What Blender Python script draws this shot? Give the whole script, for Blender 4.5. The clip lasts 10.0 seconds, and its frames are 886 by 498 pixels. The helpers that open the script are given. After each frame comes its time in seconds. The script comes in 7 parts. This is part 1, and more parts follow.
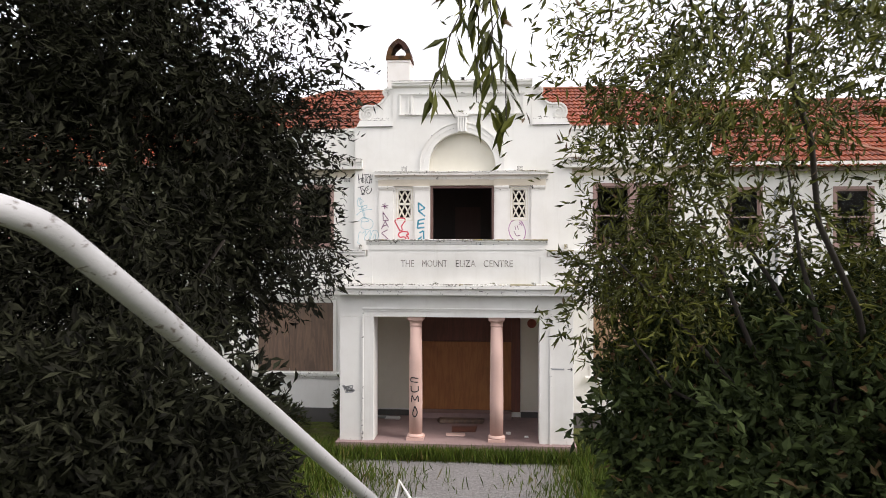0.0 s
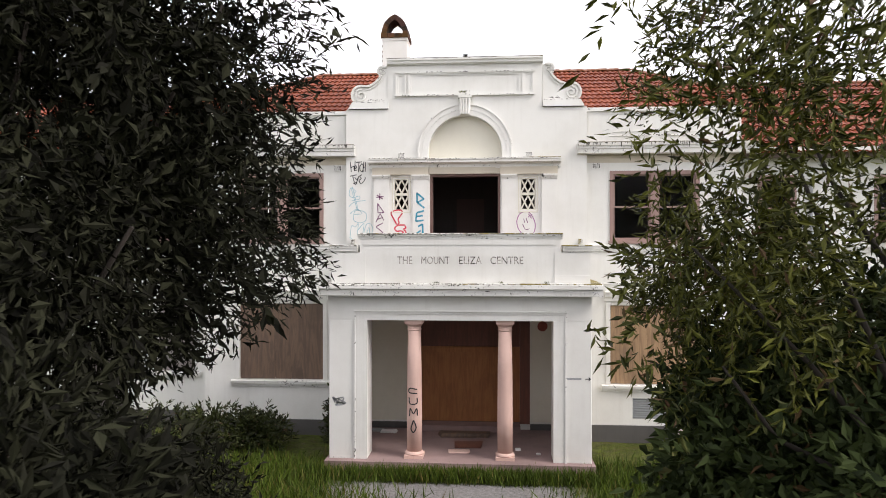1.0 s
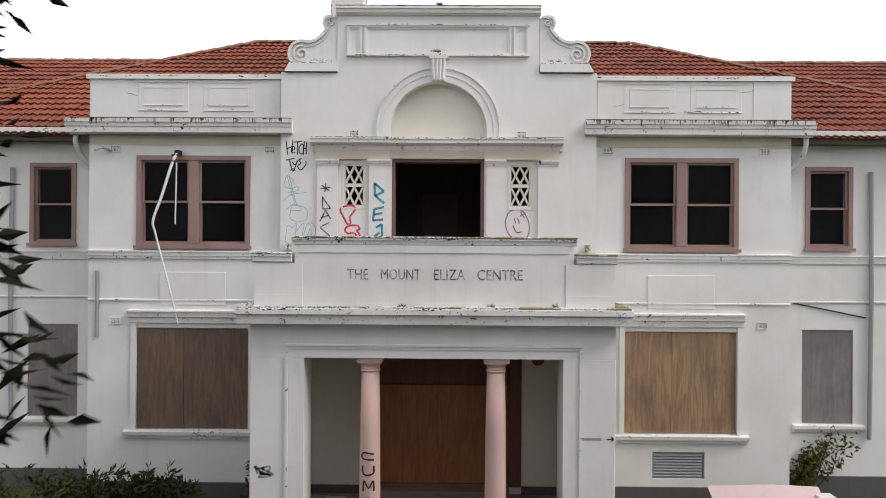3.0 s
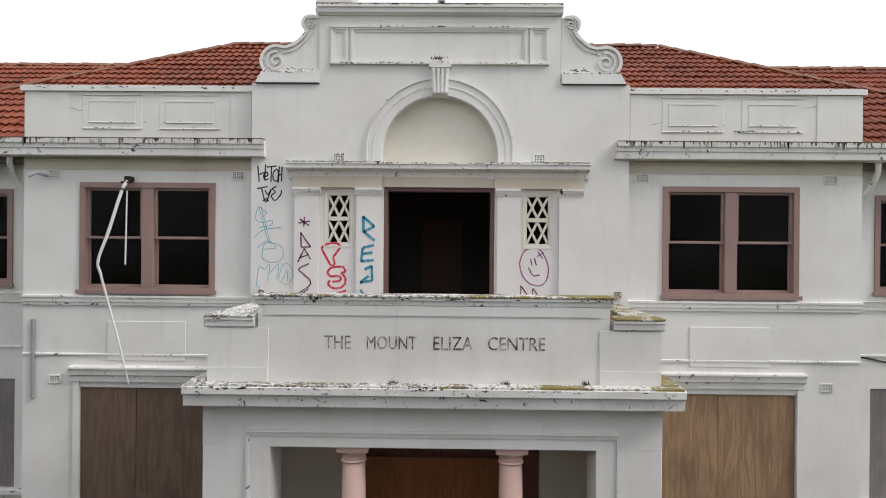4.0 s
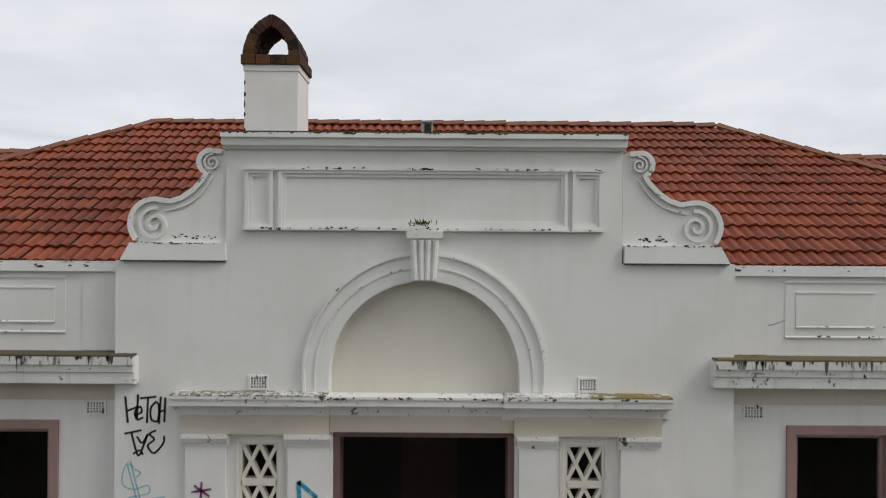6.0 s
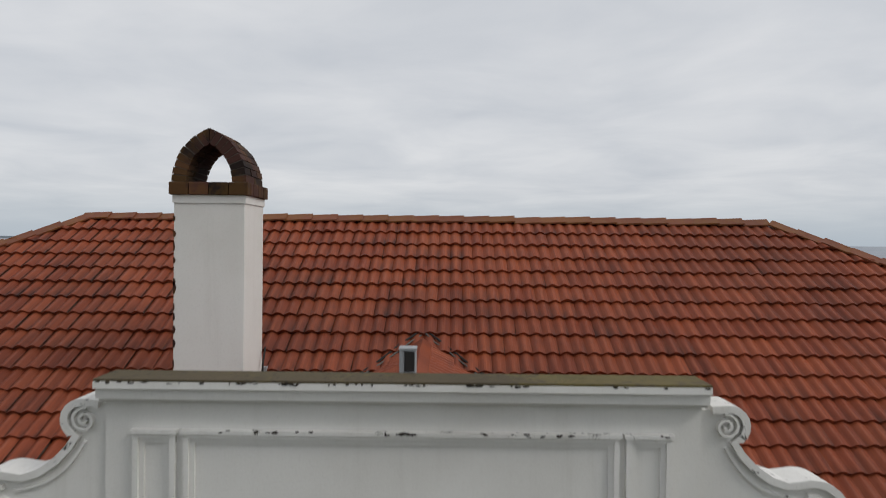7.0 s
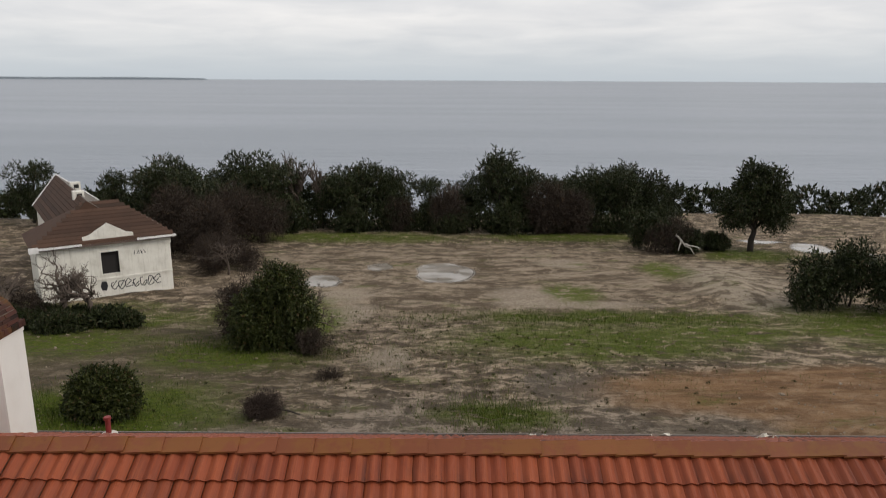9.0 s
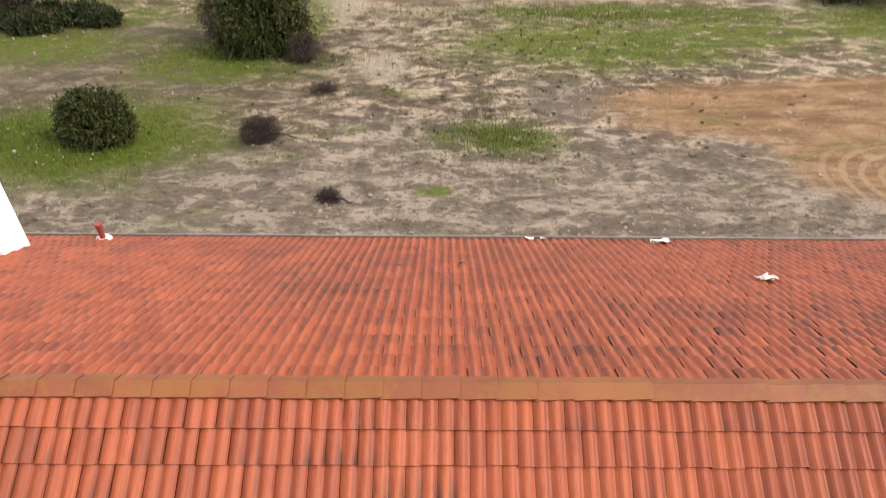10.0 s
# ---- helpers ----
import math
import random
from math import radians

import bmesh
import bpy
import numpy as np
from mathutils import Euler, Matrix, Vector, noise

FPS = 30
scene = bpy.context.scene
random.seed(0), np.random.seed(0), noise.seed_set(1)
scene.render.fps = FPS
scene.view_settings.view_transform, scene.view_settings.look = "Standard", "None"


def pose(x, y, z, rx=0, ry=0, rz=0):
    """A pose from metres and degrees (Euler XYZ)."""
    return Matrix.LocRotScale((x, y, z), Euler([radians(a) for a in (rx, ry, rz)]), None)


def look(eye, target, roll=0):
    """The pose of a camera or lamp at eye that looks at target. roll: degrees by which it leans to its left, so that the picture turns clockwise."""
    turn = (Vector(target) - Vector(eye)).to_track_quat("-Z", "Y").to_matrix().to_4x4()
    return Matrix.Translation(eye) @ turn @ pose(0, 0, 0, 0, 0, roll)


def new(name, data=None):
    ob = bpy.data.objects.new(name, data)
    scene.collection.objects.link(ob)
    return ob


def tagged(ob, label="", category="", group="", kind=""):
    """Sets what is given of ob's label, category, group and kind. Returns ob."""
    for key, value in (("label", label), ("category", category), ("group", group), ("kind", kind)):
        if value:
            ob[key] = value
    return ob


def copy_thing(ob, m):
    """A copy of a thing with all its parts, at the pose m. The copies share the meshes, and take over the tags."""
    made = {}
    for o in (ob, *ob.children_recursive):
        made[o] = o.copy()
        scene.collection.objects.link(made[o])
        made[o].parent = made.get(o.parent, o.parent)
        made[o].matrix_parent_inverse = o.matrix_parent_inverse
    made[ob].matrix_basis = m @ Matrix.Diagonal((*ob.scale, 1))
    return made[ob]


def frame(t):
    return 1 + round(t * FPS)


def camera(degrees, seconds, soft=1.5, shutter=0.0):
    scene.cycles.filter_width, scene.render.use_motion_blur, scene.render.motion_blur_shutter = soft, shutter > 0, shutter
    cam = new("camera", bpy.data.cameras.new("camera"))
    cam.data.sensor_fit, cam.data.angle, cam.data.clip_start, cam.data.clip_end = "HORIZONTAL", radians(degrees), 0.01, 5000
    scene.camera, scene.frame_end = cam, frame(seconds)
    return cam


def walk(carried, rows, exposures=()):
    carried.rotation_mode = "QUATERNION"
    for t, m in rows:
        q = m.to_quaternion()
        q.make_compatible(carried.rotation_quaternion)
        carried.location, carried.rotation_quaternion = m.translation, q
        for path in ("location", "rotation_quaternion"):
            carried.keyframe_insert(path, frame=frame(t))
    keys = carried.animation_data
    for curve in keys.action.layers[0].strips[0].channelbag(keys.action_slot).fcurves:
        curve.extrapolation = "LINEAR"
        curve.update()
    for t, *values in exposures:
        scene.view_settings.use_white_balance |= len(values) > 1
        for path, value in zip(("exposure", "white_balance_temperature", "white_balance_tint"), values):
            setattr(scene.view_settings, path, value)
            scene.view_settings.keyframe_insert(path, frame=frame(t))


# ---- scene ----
cam = camera(64.3, 10.0, soft=0.95, shutter=0.18)
PATH = [
    (0, (1.061, -20.054, 4.978), (0.902, -18.061, 4.985), 0.1),
    (0.5, (0.954, -19.088, 4.978), (0.795, -17.095, 4.981), 0.1),
    (1, (0.816, -18.154, 4.951), (0.664, -16.16, 4.948), 0.0),
    (1.5, (0.698, -17.195, 4.827), (0.553, -15.201, 4.843), 0.1),
    (2, (0.47, -16.11, 4.863), (0.346, -14.114, 4.877), 0.3),
    (2.5, (0.416, -15.038, 4.929), (0.352, -13.039, 4.937), 0.5),
    (2.7, (0.308, -14.572, 4.964), (0.286, -12.572, 4.97), 0.4),
    (3.8, (0.237, -11.98, 5.635), (0.209, -9.98, 5.639), 0.4),
    (4, (0.237, -11.569, 5.864), (0.208, -9.569, 5.862), 0.5),
    (4.5, (0.211, -10.417, 6.504), (0.185, -8.417, 6.5), 0.5),
    (5, (0.203, -9.238, 7.285), (0.181, -7.238, 7.277), 0.4),
    (5.2, (0.175, -8.808, 7.594), (0.159, -6.809, 7.582), 0.4),
    (6.3, (0.218, -6.325, 9.257), (0.215, -4.325, 9.252), 0.4),
    (6.5, (0.243, -5.816, 9.69), (0.236, -3.816, 9.677), 0.5),
    (7, (0.249, -4.679, 10.756), (0.245, -2.679, 10.736), 0.6),
    (7.5, (0.296, -3.64, 11.719), (0.286, -1.641, 11.67), 0.6),
    (8, (0.314, -2.518, 12.765), (0.309, -0.521, 12.652), 0.4),
    (8.5, (0.313, -1.352, 13.851), (0.308, 0.634, 13.612), 0.3),
    (9, (0.324, -0.268, 14.951), (0.32, 1.677, 14.484), 0.3),
    (9.5, (0.347, 0.786, 15.976), (0.345, 2.592, 15.116), 0.4),
    (10, (0.368, 1.888, 17.044), (0.369, 3.416, 15.753), 0.4),
]
EXPOSURES = [(0, 1.25, 6580, 15), (2.0, 0.97, 6560, 15), (2.5, 0.77, 6450, 15), (4.0, 0.60, 6380, 13), (5.2, 0.32, 6380, 12), (6.3, 0.0, 6380, 10.5), (8.0, -0.24, 6480, 10), (8.5, -0.18, 6580, 10), (9.0, 0.12, 6700, 11), (9.5, 1.0, 6980, 13), (10, 1.54, 6900, 14)]
walk(cam, [(t, look(eye, target, roll)) for t, eye, target, roll in PATH], EXPOSURES)

# ---- place ----
# ---- world, sun ----
world = bpy.data.worlds.new("overcast_sky")
scene.world = world
world.use_nodes = True
wn, wl = world.node_tree.nodes, world.node_tree.links
wn.clear()


def wnode(kind, **values):
    n = wn.new(kind)
    for k, v in values.items():
        n.inputs[k].default_value = v
    return n


w_out = wnode("ShaderNodeOutputWorld")
w_bg = wnode("ShaderNodeBackground")
sky = wnode("ShaderNodeTexSky")
sky.sky_type, sky.sun_disc = "NISHITA", False
sky.sun_elevation, sky.sun_rotation = radians(44), radians(109)
sky_bg = wnode("ShaderNodeBackground", Strength=0.05)
wl.new(sky.outputs[0], sky_bg.inputs["Color"])
coord = wnode("ShaderNodeTexCoord")
sep = wnode("ShaderNodeSeparateXYZ")
wl.new(coord.outputs["Generated"], sep.inputs[0])
# cloud deck: the direction projected on a flat layer overhead
up = wnode("ShaderNodeMath")
up.operation = "ADD"
up.inputs[1].default_value = 0.10
absz = wnode("ShaderNodeMath")
absz.operation = "ABSOLUTE"
wl.new(sep.outputs[2], absz.inputs[0])
wl.new(absz.outputs[0], up.inputs[0])
flat = wnode("ShaderNodeVectorMath")
flat.operation = "DIVIDE"
comb = wnode("ShaderNodeCombineXYZ")
for i in range(3):
    wl.new(up.outputs[0], comb.inputs[i])
wl.new(coord.outputs["Generated"], flat.inputs[0])
wl.new(comb.outputs[0], flat.inputs[1])
clouds = wnode("ShaderNodeTexNoise", Scale=1.15, Detail=6.0, Roughness=0.52, Distortion=0.35)
wl.new(flat.outputs[0], clouds.inputs["Vector"])
ramp = wnode("ShaderNodeValToRGB")
ramp.color_ramp.elements[0].position, ramp.color_ramp.elements[0].color = 0.28, (0.60, 0.622, 0.655, 1)
ramp.color_ramp.elements[1].position, ramp.color_ramp.elements[1].color = 0.70, (0.775, 0.778, 0.785, 1)
wl.new(clouds.outputs[0], ramp.inputs[0])
# bluer band of cloud low over the water
band = wnode("ShaderNodeMapRange")
band.interpolation_type = "SMOOTHSTEP"
band.inputs["From Min"].default_value, band.inputs["From Max"].default_value = -0.01, 0.085
wl.new(sep.outputs[2], band.inputs["Value"])
mixc = wnode("ShaderNodeMix")
mixc.data_type = "RGBA"
mixc.inputs["A"].default_value = (0.47, 0.53, 0.585, 1)
wl.new(band.outputs[0], mixc.inputs["Factor"])
wl.new(ramp.outputs[0], mixc.inputs["B"])
wl.new(mixc.outputs["Result"], w_bg.inputs["Color"])
w_bg.inputs["Strength"].default_value = 1.12
wadd = wnode("ShaderNodeMixShader", Fac=0.12)
wl.new(w_bg.outputs[0], wadd.inputs[1])
wl.new(sky_bg.outputs[0], wadd.inputs[2])
wl.new(wadd.outputs[0], w_out.inputs[0])

sun = new("sun", bpy.data.lights.new("sun", "SUN"))
sun.data.energy, sun.data.angle, sun.data.color = 1.5, radians(25), (1.0, 0.96, 0.90)
sun.matrix_world = look((34, -12, 35), (0, 0, 0))

# ---- materials ----
def shader(name, rough=0.7, metal=0.0):
    m = bpy.data.materials.new(name)
    m.use_nodes = True
    b = m.node_tree.nodes["Principled BSDF"]
    b.inputs["Roughness"].default_value, b.inputs["Metallic"].default_value = rough, metal
    return m, m.node_tree.nodes, m.node_tree.links, b


def add(nodes, kind, **values):
    n = nodes.new(kind)
    for k, v in values.items():
        n.inputs[k].default_value = v
    return n


def noise_node(nodes, links, vec, scale, detail=5.0, rough=0.6, distort=0.0):
    n = add(nodes, "ShaderNodeTexNoise", Scale=scale, Detail=detail, Roughness=rough, Distortion=distort)
    links.new(vec, n.inputs["Vector"])
    return n.outputs[0]


def steps(nodes, links, value, lo, hi):
    """0 below lo, 1 above hi."""
    n = add(nodes, "ShaderNodeMapRange")
    n.interpolation_type = "SMOOTHSTEP"
    n.inputs["From Min"].default_value, n.inputs["From Max"].default_value = lo, hi
    links.new(value, n.inputs["Value"])
    return n.outputs[0]


def blend(nodes, links, fac, a, b):
    n = nodes.new("ShaderNodeMix")
    n.data_type = "RGBA"
    for key, v in (("A", a), ("B", b)):
        if isinstance(v, tuple):
            n.inputs[key].default_value = (*v, 1)
        else:
            links.new(v, n.inputs[key])
    if isinstance(fac, float):
        n.inputs["Factor"].default_value = fac
    else:
        links.new(fac, n.inputs["Factor"])
    return n.outputs["Result"]


def math_node(nodes, links, op, a, b=0.5):
    n = nodes.new("ShaderNodeMath")
    n.operation = op
    for i, v in enumerate((a, b)):
        if isinstance(v, (int, float)):
            n.inputs[i].default_value = v
        else:
            links.new(v, n.inputs[i])
    return n.outputs[0]


def relief(nodes, links, bsdf, height, strength, distance):
    n = add(nodes, "ShaderNodeBump", Strength=strength, Distance=distance)
    links.new(height, n.inputs["Height"])
    links.new(n.outputs[0], bsdf.inputs["Normal"])


def place_vec(nodes, links, scale=(1, 1, 1)):
    c = nodes.new("ShaderNodeTexCoord")
    m = nodes.new("ShaderNodeMapping")
    m.inputs["Scale"].default_value = scale
    links.new(c.outputs["Object"], m.inputs["Vector"])
    return m.outputs[0]


def paint(name, base, dirt, amount=0.5, rough=0.65, streak=1.0, spots=0.0, spot_colour=(0.03, 0.03, 0.025), moss=0.0, speck=11.0):
    """Weathered paint: cloudy tone, vertical streaks, fine grain, dark specks where spots > 0."""
    m, n, l, b = shader(name, rough)
    v = place_vec(n, l)
    vs = place_vec(n, l, (2.2, 2.2, 0.16))
    cloud = steps(n, l, noise_node(n, l, v, 0.9, 6), 0.35, 0.8)
    run = steps(n, l, noise_node(n, l, vs, 2.4, 5, 0.7), 0.5, 0.82)
    c = blend(n, l, math_node(n, l, "MULTIPLY", cloud, amount * 0.7), base, dirt)
    c = blend(n, l, math_node(n, l, "MULTIPLY", run, amount * streak), c, dirt)
    fine = noise_node(n, l, v, 42.0, 4)
    c = blend(n, l, math_node(n, l, "MULTIPLY", steps(n, l, fine, 0.5, 0.75), 0.12), c, dirt)
    if spots:
        s = noise_node(n, l, v, speck, 6, 0.7, 0.6)
        big = noise_node(n, l, v, 1.3, 3)
        s = math_node(n, l, "ADD", s, math_node(n, l, "MULTIPLY", big, 0.35))
        s = steps(n, l, s, 0.80 - spots * 0.22, 0.86 - spots * 0.22)
        c = blend(n, l, s, c, spot_colour)
    if moss:
        geo = n.new("ShaderNodeNewGeometry")
        sep = n.new("ShaderNodeSeparateXYZ")
        l.new(geo.outputs["Position"], sep.inputs[0])
        bias = math_node(n, l, "MULTIPLY", steps(n, l, sep.outputs[0], -0.6, 2.6), 0.20)
        g = math_node(n, l, "ADD", noise_node(n, l, v, 1.3, 4), math_node(n, l, "MULTIPLY", noise_node(n, l, v, 13.0, 6), 0.7))
        g = steps(n, l, math_node(n, l, "ADD", g, bias), 0.93, 1.05)
        c = blend(n, l, math_node(n, l, "MULTIPLY", g, moss), c, blend(n, l, noise_node(n, l, v, 6.0, 3), (0.10, 0.085, 0.03), (0.26, 0.20, 0.03)))
    l.new(c, b.inputs["Base Color"])
    relief(n, l, b, noise_node(n, l, v, 55.0, 5), 0.25, 0.006)
    return m


RENDER = paint("weathered_white_render", (0.715, 0.705, 0.672), (0.42, 0.395, 0.345), 0.42, streak=0.5)
CREAM = paint("cream_render", (0.66, 0.63, 0.54), (0.42, 0.38, 0.30), 0.4, streak=0.15)
TRIM = paint("stained_white_moulding", (0.74, 0.73, 0.70), (0.33, 0.30, 0.25), 0.5, streak=0.5, spots=0.10)
CLEAN_TRIM = paint("white_painted_moulding", (0.74, 0.73, 0.70), (0.40, 0.37, 0.32), 0.4, streak=0.4)
MOULD = paint("damp_white_moulding", (0.72, 0.71, 0.68), (0.30, 0.27, 0.23), 0.6, streak=0.7, spots=0.12)
MOSS_TOP = paint("mossy_dark_ledge", (0.082, 0.062, 0.030), (0.045, 0.034, 0.018), 0.9, 0.95, 0.2, 0.30, (0.030, 0.025, 0.015), 0.35, speck=24.0)
# beige under the door cornice, with the shade there mixed into the tone
BEIGE = paint("weathered_shaded_beige", (0.54, 0.485, 0.395), (0.36, 0.31, 0.235), 0.5, streak=0.4)
FRIEZE = paint("stained_cream_frieze", (0.56, 0.505, 0.41), (0.30, 0.25, 0.19), 0.6, streak=0.3)


def drips(name):
    """White paint with black mould running down from the edge above."""
    m, n, l, b = shader(name, 0.7)
    run = noise_node(n, l, place_vec(n, l, (9.0, 9.0, 1.6)), 1.6, 6, 0.7)
    area = steps(n, l, noise_node(n, l, place_vec(n, l), 0.8, 3), 0.30, 0.6)
    mask = math_node(n, l, "MULTIPLY", steps(n, l, run, 0.52, 0.60), math_node(n, l, "ADD", math_node(n, l, "MULTIPLY", area, 0.6), 0.4))
    l.new(blend(n, l, mask, (0.60, 0.585, 0.545), (0.06, 0.055, 0.047)), b.inputs["Base Color"])
    relief(n, l, b, run, 0.2, 0.005)
    return m


DRIPS = drips("mould_dripped_lip")
COPING = paint("lichen_coping", (0.70, 0.69, 0.66), (0.42, 0.40, 0.35), 0.7, 0.9, 0.4, 0.66, (0.115, 0.105, 0.082), 0.95, speck=19.0)
COPING_GREY = paint("weathered_grey_coping", (0.62, 0.61, 0.58), (0.34, 0.32, 0.28), 0.8, 0.9, 0.4, 0.30, (0.10, 0.09, 0.07), speck=15.0)
PINK = paint("dusty_pink_paint", (0.62, 0.42, 0.36), (0.40, 0.27, 0.23), 0.5)
FRAME = paint("faded_brown_timber_paint", (0.30, 0.195, 0.17), (0.17, 0.115, 0.10), 0.6)
GREY = paint("grey_painted_metal", (0.30, 0.31, 0.32), (0.16, 0.16, 0.16), 0.6, 0.5)
DARK = paint("dark_bitumen_plinth", (0.09, 0.085, 0.08), (0.04, 0.04, 0.04), 0.5, 0.9)
# near-black stands for the darkness of hollows, and colours wires and a bracket
BLACK = paint("black_hollows_and_fittings", (0.015, 0.013, 0.012), (0.008, 0.008, 0.008), 0.5, 0.9)
# dark colour stands in for the gloom of unlit rooms
INSIDE = paint("gloom_dark_interior", (0.10, 0.085, 0.08), (0.05, 0.045, 0.04), 0.6, 0.9)
WHITE_METAL = paint("white_powder_coat", (0.72, 0.71, 0.70), (0.45, 0.43, 0.41), 0.5, 0.4)
PINK_SHEET = paint("faded_pink_sheet", (0.60, 0.46, 0.44), (0.42, 0.31, 0.29), 0.4)
FLOOR_PINK = paint("dusty_pink_concrete", (0.27, 0.185, 0.175), (0.11, 0.075, 0.07), 0.9, 0.85, 0.2)
SOFFIT = paint("dark_brown_fascia", (0.12, 0.085, 0.07), (0.05, 0.04, 0.03), 0.5)


def plywood(name, a, b_col, dark):
    m, n, l, b = shader(name, 0.6)
    v = place_vec(n, l, (3.0, 3.0, 0.35))
    w = noise_node(n, l, v, 2.6, 6, 0.6, 1.6)
    c = blend(n, l, steps(n, l, w, 0.38, 0.62), a, b_col)
    v2 = place_vec(n, l)
    c = blend(n, l, math_node(n, l, "MULTIPLY", steps(n, l, noise_node(n, l, v2, 0.8, 4), 0.45, 0.75), 0.6), c, dark)
    grain = noise_node(n, l, place_vec(n, l, (60, 60, 1.5)), 2.0, 4)
    c = blend(n, l, math_node(n, l, "MULTIPLY", steps(n, l, grain, 0.5, 0.7), 0.35), c, dark)
    l.new(c, b.inputs["Base Color"])
    relief(n, l, b, grain, 0.15, 0.003)
    return m


PLY = plywood("weathered_plywood", (0.35, 0.225, 0.125), (0.235, 0.145, 0.082), (0.11, 0.07, 0.045))
PLY_DARK = plywood("rain_darkened_plywood", (0.16, 0.10, 0.065), (0.11, 0.07, 0.05), (0.05, 0.035, 0.025))
PLY_GREY = plywood("greyed_board", (0.22, 0.19, 0.18), (0.17, 0.15, 0.145), (0.10, 0.09, 0.09))
PLY_RED = plywood("stained_orange_board", (0.36, 0.150, 0.048), (0.29, 0.112, 0.036), (0.16, 0.060, 0.022))
FRAME_DARK = paint("dark_brown_door_lining", (0.16, 0.095, 0.08), (0.09, 0.06, 0.05), 0.5)
POLE = paint("chalky_grey_white_paint", (0.40, 0.395, 0.40), (0.20, 0.195, 0.19), 0.9, 0.6, 0.3, 0.12, (0.12, 0.10, 0.09), speck=34.0)
PLY_BROWN = plywood("red_brown_board", (0.155, 0.055, 0.036), (0.12, 0.044, 0.030), (0.065, 0.026, 0.018))


def wear_highlight(n, l, groove, grain):
    """Pale wear along the crests of the rolls, with their highlight put into the colour."""
    return math_node(n, l, "MULTIPLY", steps(n, l, groove, 0.30, 0.02), math_node(n, l, "MULTIPLY", steps(n, l, grain, 0.40, 0.62), 0.28))


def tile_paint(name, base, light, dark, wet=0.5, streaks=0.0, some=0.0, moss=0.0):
    """Fired clay, one tone a piece; streaks > 0 darkens the grooves of some tiles with soot, algae and painted shade.
    """
    m, n, l, b = shader(name, wet)
    b.inputs["Specular IOR Level"].default_value = 0.22 if wet < 0.6 else 0.15
    geo, info = n.new("ShaderNodeNewGeometry"), n.new("ShaderNodeObjectInfo")
    r = math_node(n, l, "FRACT", math_node(n, l, "ADD", geo.outputs["Random Per Island"], info.outputs["Random"]))
    r2 = math_node(n, l, "FRACT", math_node(n, l, "MULTIPLY", r, 17.31))
    c = blend(n, l, r, base, light)
    v = geo.outputs["Position"]
    long = n.new("ShaderNodeMapping")
    long.inputs["Scale"].default_value = (1.0, 0.28, 0.28)
    l.new(v, long.inputs["Vector"])
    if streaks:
        # groove shade goes into the colour here, together with soot runs
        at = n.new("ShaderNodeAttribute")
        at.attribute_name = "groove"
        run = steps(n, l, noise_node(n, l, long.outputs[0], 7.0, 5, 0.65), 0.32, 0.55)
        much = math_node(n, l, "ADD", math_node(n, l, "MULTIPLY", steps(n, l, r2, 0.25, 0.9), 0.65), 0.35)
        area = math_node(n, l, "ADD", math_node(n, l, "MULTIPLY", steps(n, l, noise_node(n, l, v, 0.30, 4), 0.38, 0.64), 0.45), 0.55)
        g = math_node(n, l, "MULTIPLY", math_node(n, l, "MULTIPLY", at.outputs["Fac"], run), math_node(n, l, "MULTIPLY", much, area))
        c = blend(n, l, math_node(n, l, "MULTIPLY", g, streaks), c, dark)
    if streaks:
        thin = n.new("ShaderNodeMapping")
        thin.inputs["Scale"].default_value = (26.0, 0.7, 0.7)
        l.new(v, thin.inputs["Vector"])
        line = noise_node(n, l, thin.outputs[0], 1.0, 4, 0.6)
        c = blend(n, l, math_node(n, l, "MULTIPLY", steps(n, l, line, 0.52, 0.68), 0.26), c, dark)
        c = blend(n, l, math_node(n, l, "MULTIPLY", steps(n, l, line, 0.45, 0.33), 0.25), c, (0.32, 0.085, 0.025))
        crest = wear_highlight(n, l, at.outputs["Fac"], noise_node(n, l, long.outputs[0], 9.0, 5, 0.7))
        c = blend(n, l, crest, c, (0.33, 0.105, 0.055))
    soot = steps(n, l, noise_node(n, l, long.outputs[0], 3.0, 6, 0.7), 0.52, 0.80)
    c = blend(n, l, math_node(n, l, "MULTIPLY", soot, 0.5), c, dark)
    patch = steps(n, l, noise_node(n, l, v, 0.42, 7, 0.62), 0.46, 0.62)
    c = blend(n, l, math_node(n, l, "MULTIPLY", patch, 0.24), c, dark)
    spot = steps(n, l, noise_node(n, l, v, 22.0, 5), 0.60, 0.76)
    c = blend(n, l, math_node(n, l, "MULTIPLY", spot, 0.30), c, dark)
    if some:
        c = blend(n, l, math_node(n, l, "MULTIPLY", steps(n, l, r2, 0.90, 0.96), some), c, dark)
    if moss:
        g = steps(n, l, math_node(n, l, "ADD", noise_node(n, l, v, 2.2, 4), math_node(n, l, "MULTIPLY", noise_node(n, l, v, 14.0, 5), 0.5)), 0.68, 0.86)
        c = blend(n, l, math_node(n, l, "MULTIPLY", g, moss), c, (0.20, 0.105, 0.014))
    l.new(c, b.inputs["Base Color"])
    relief(n, l, b, noise_node(n, l, v, 60.0, 4), 0.3, 0.004)
    return m


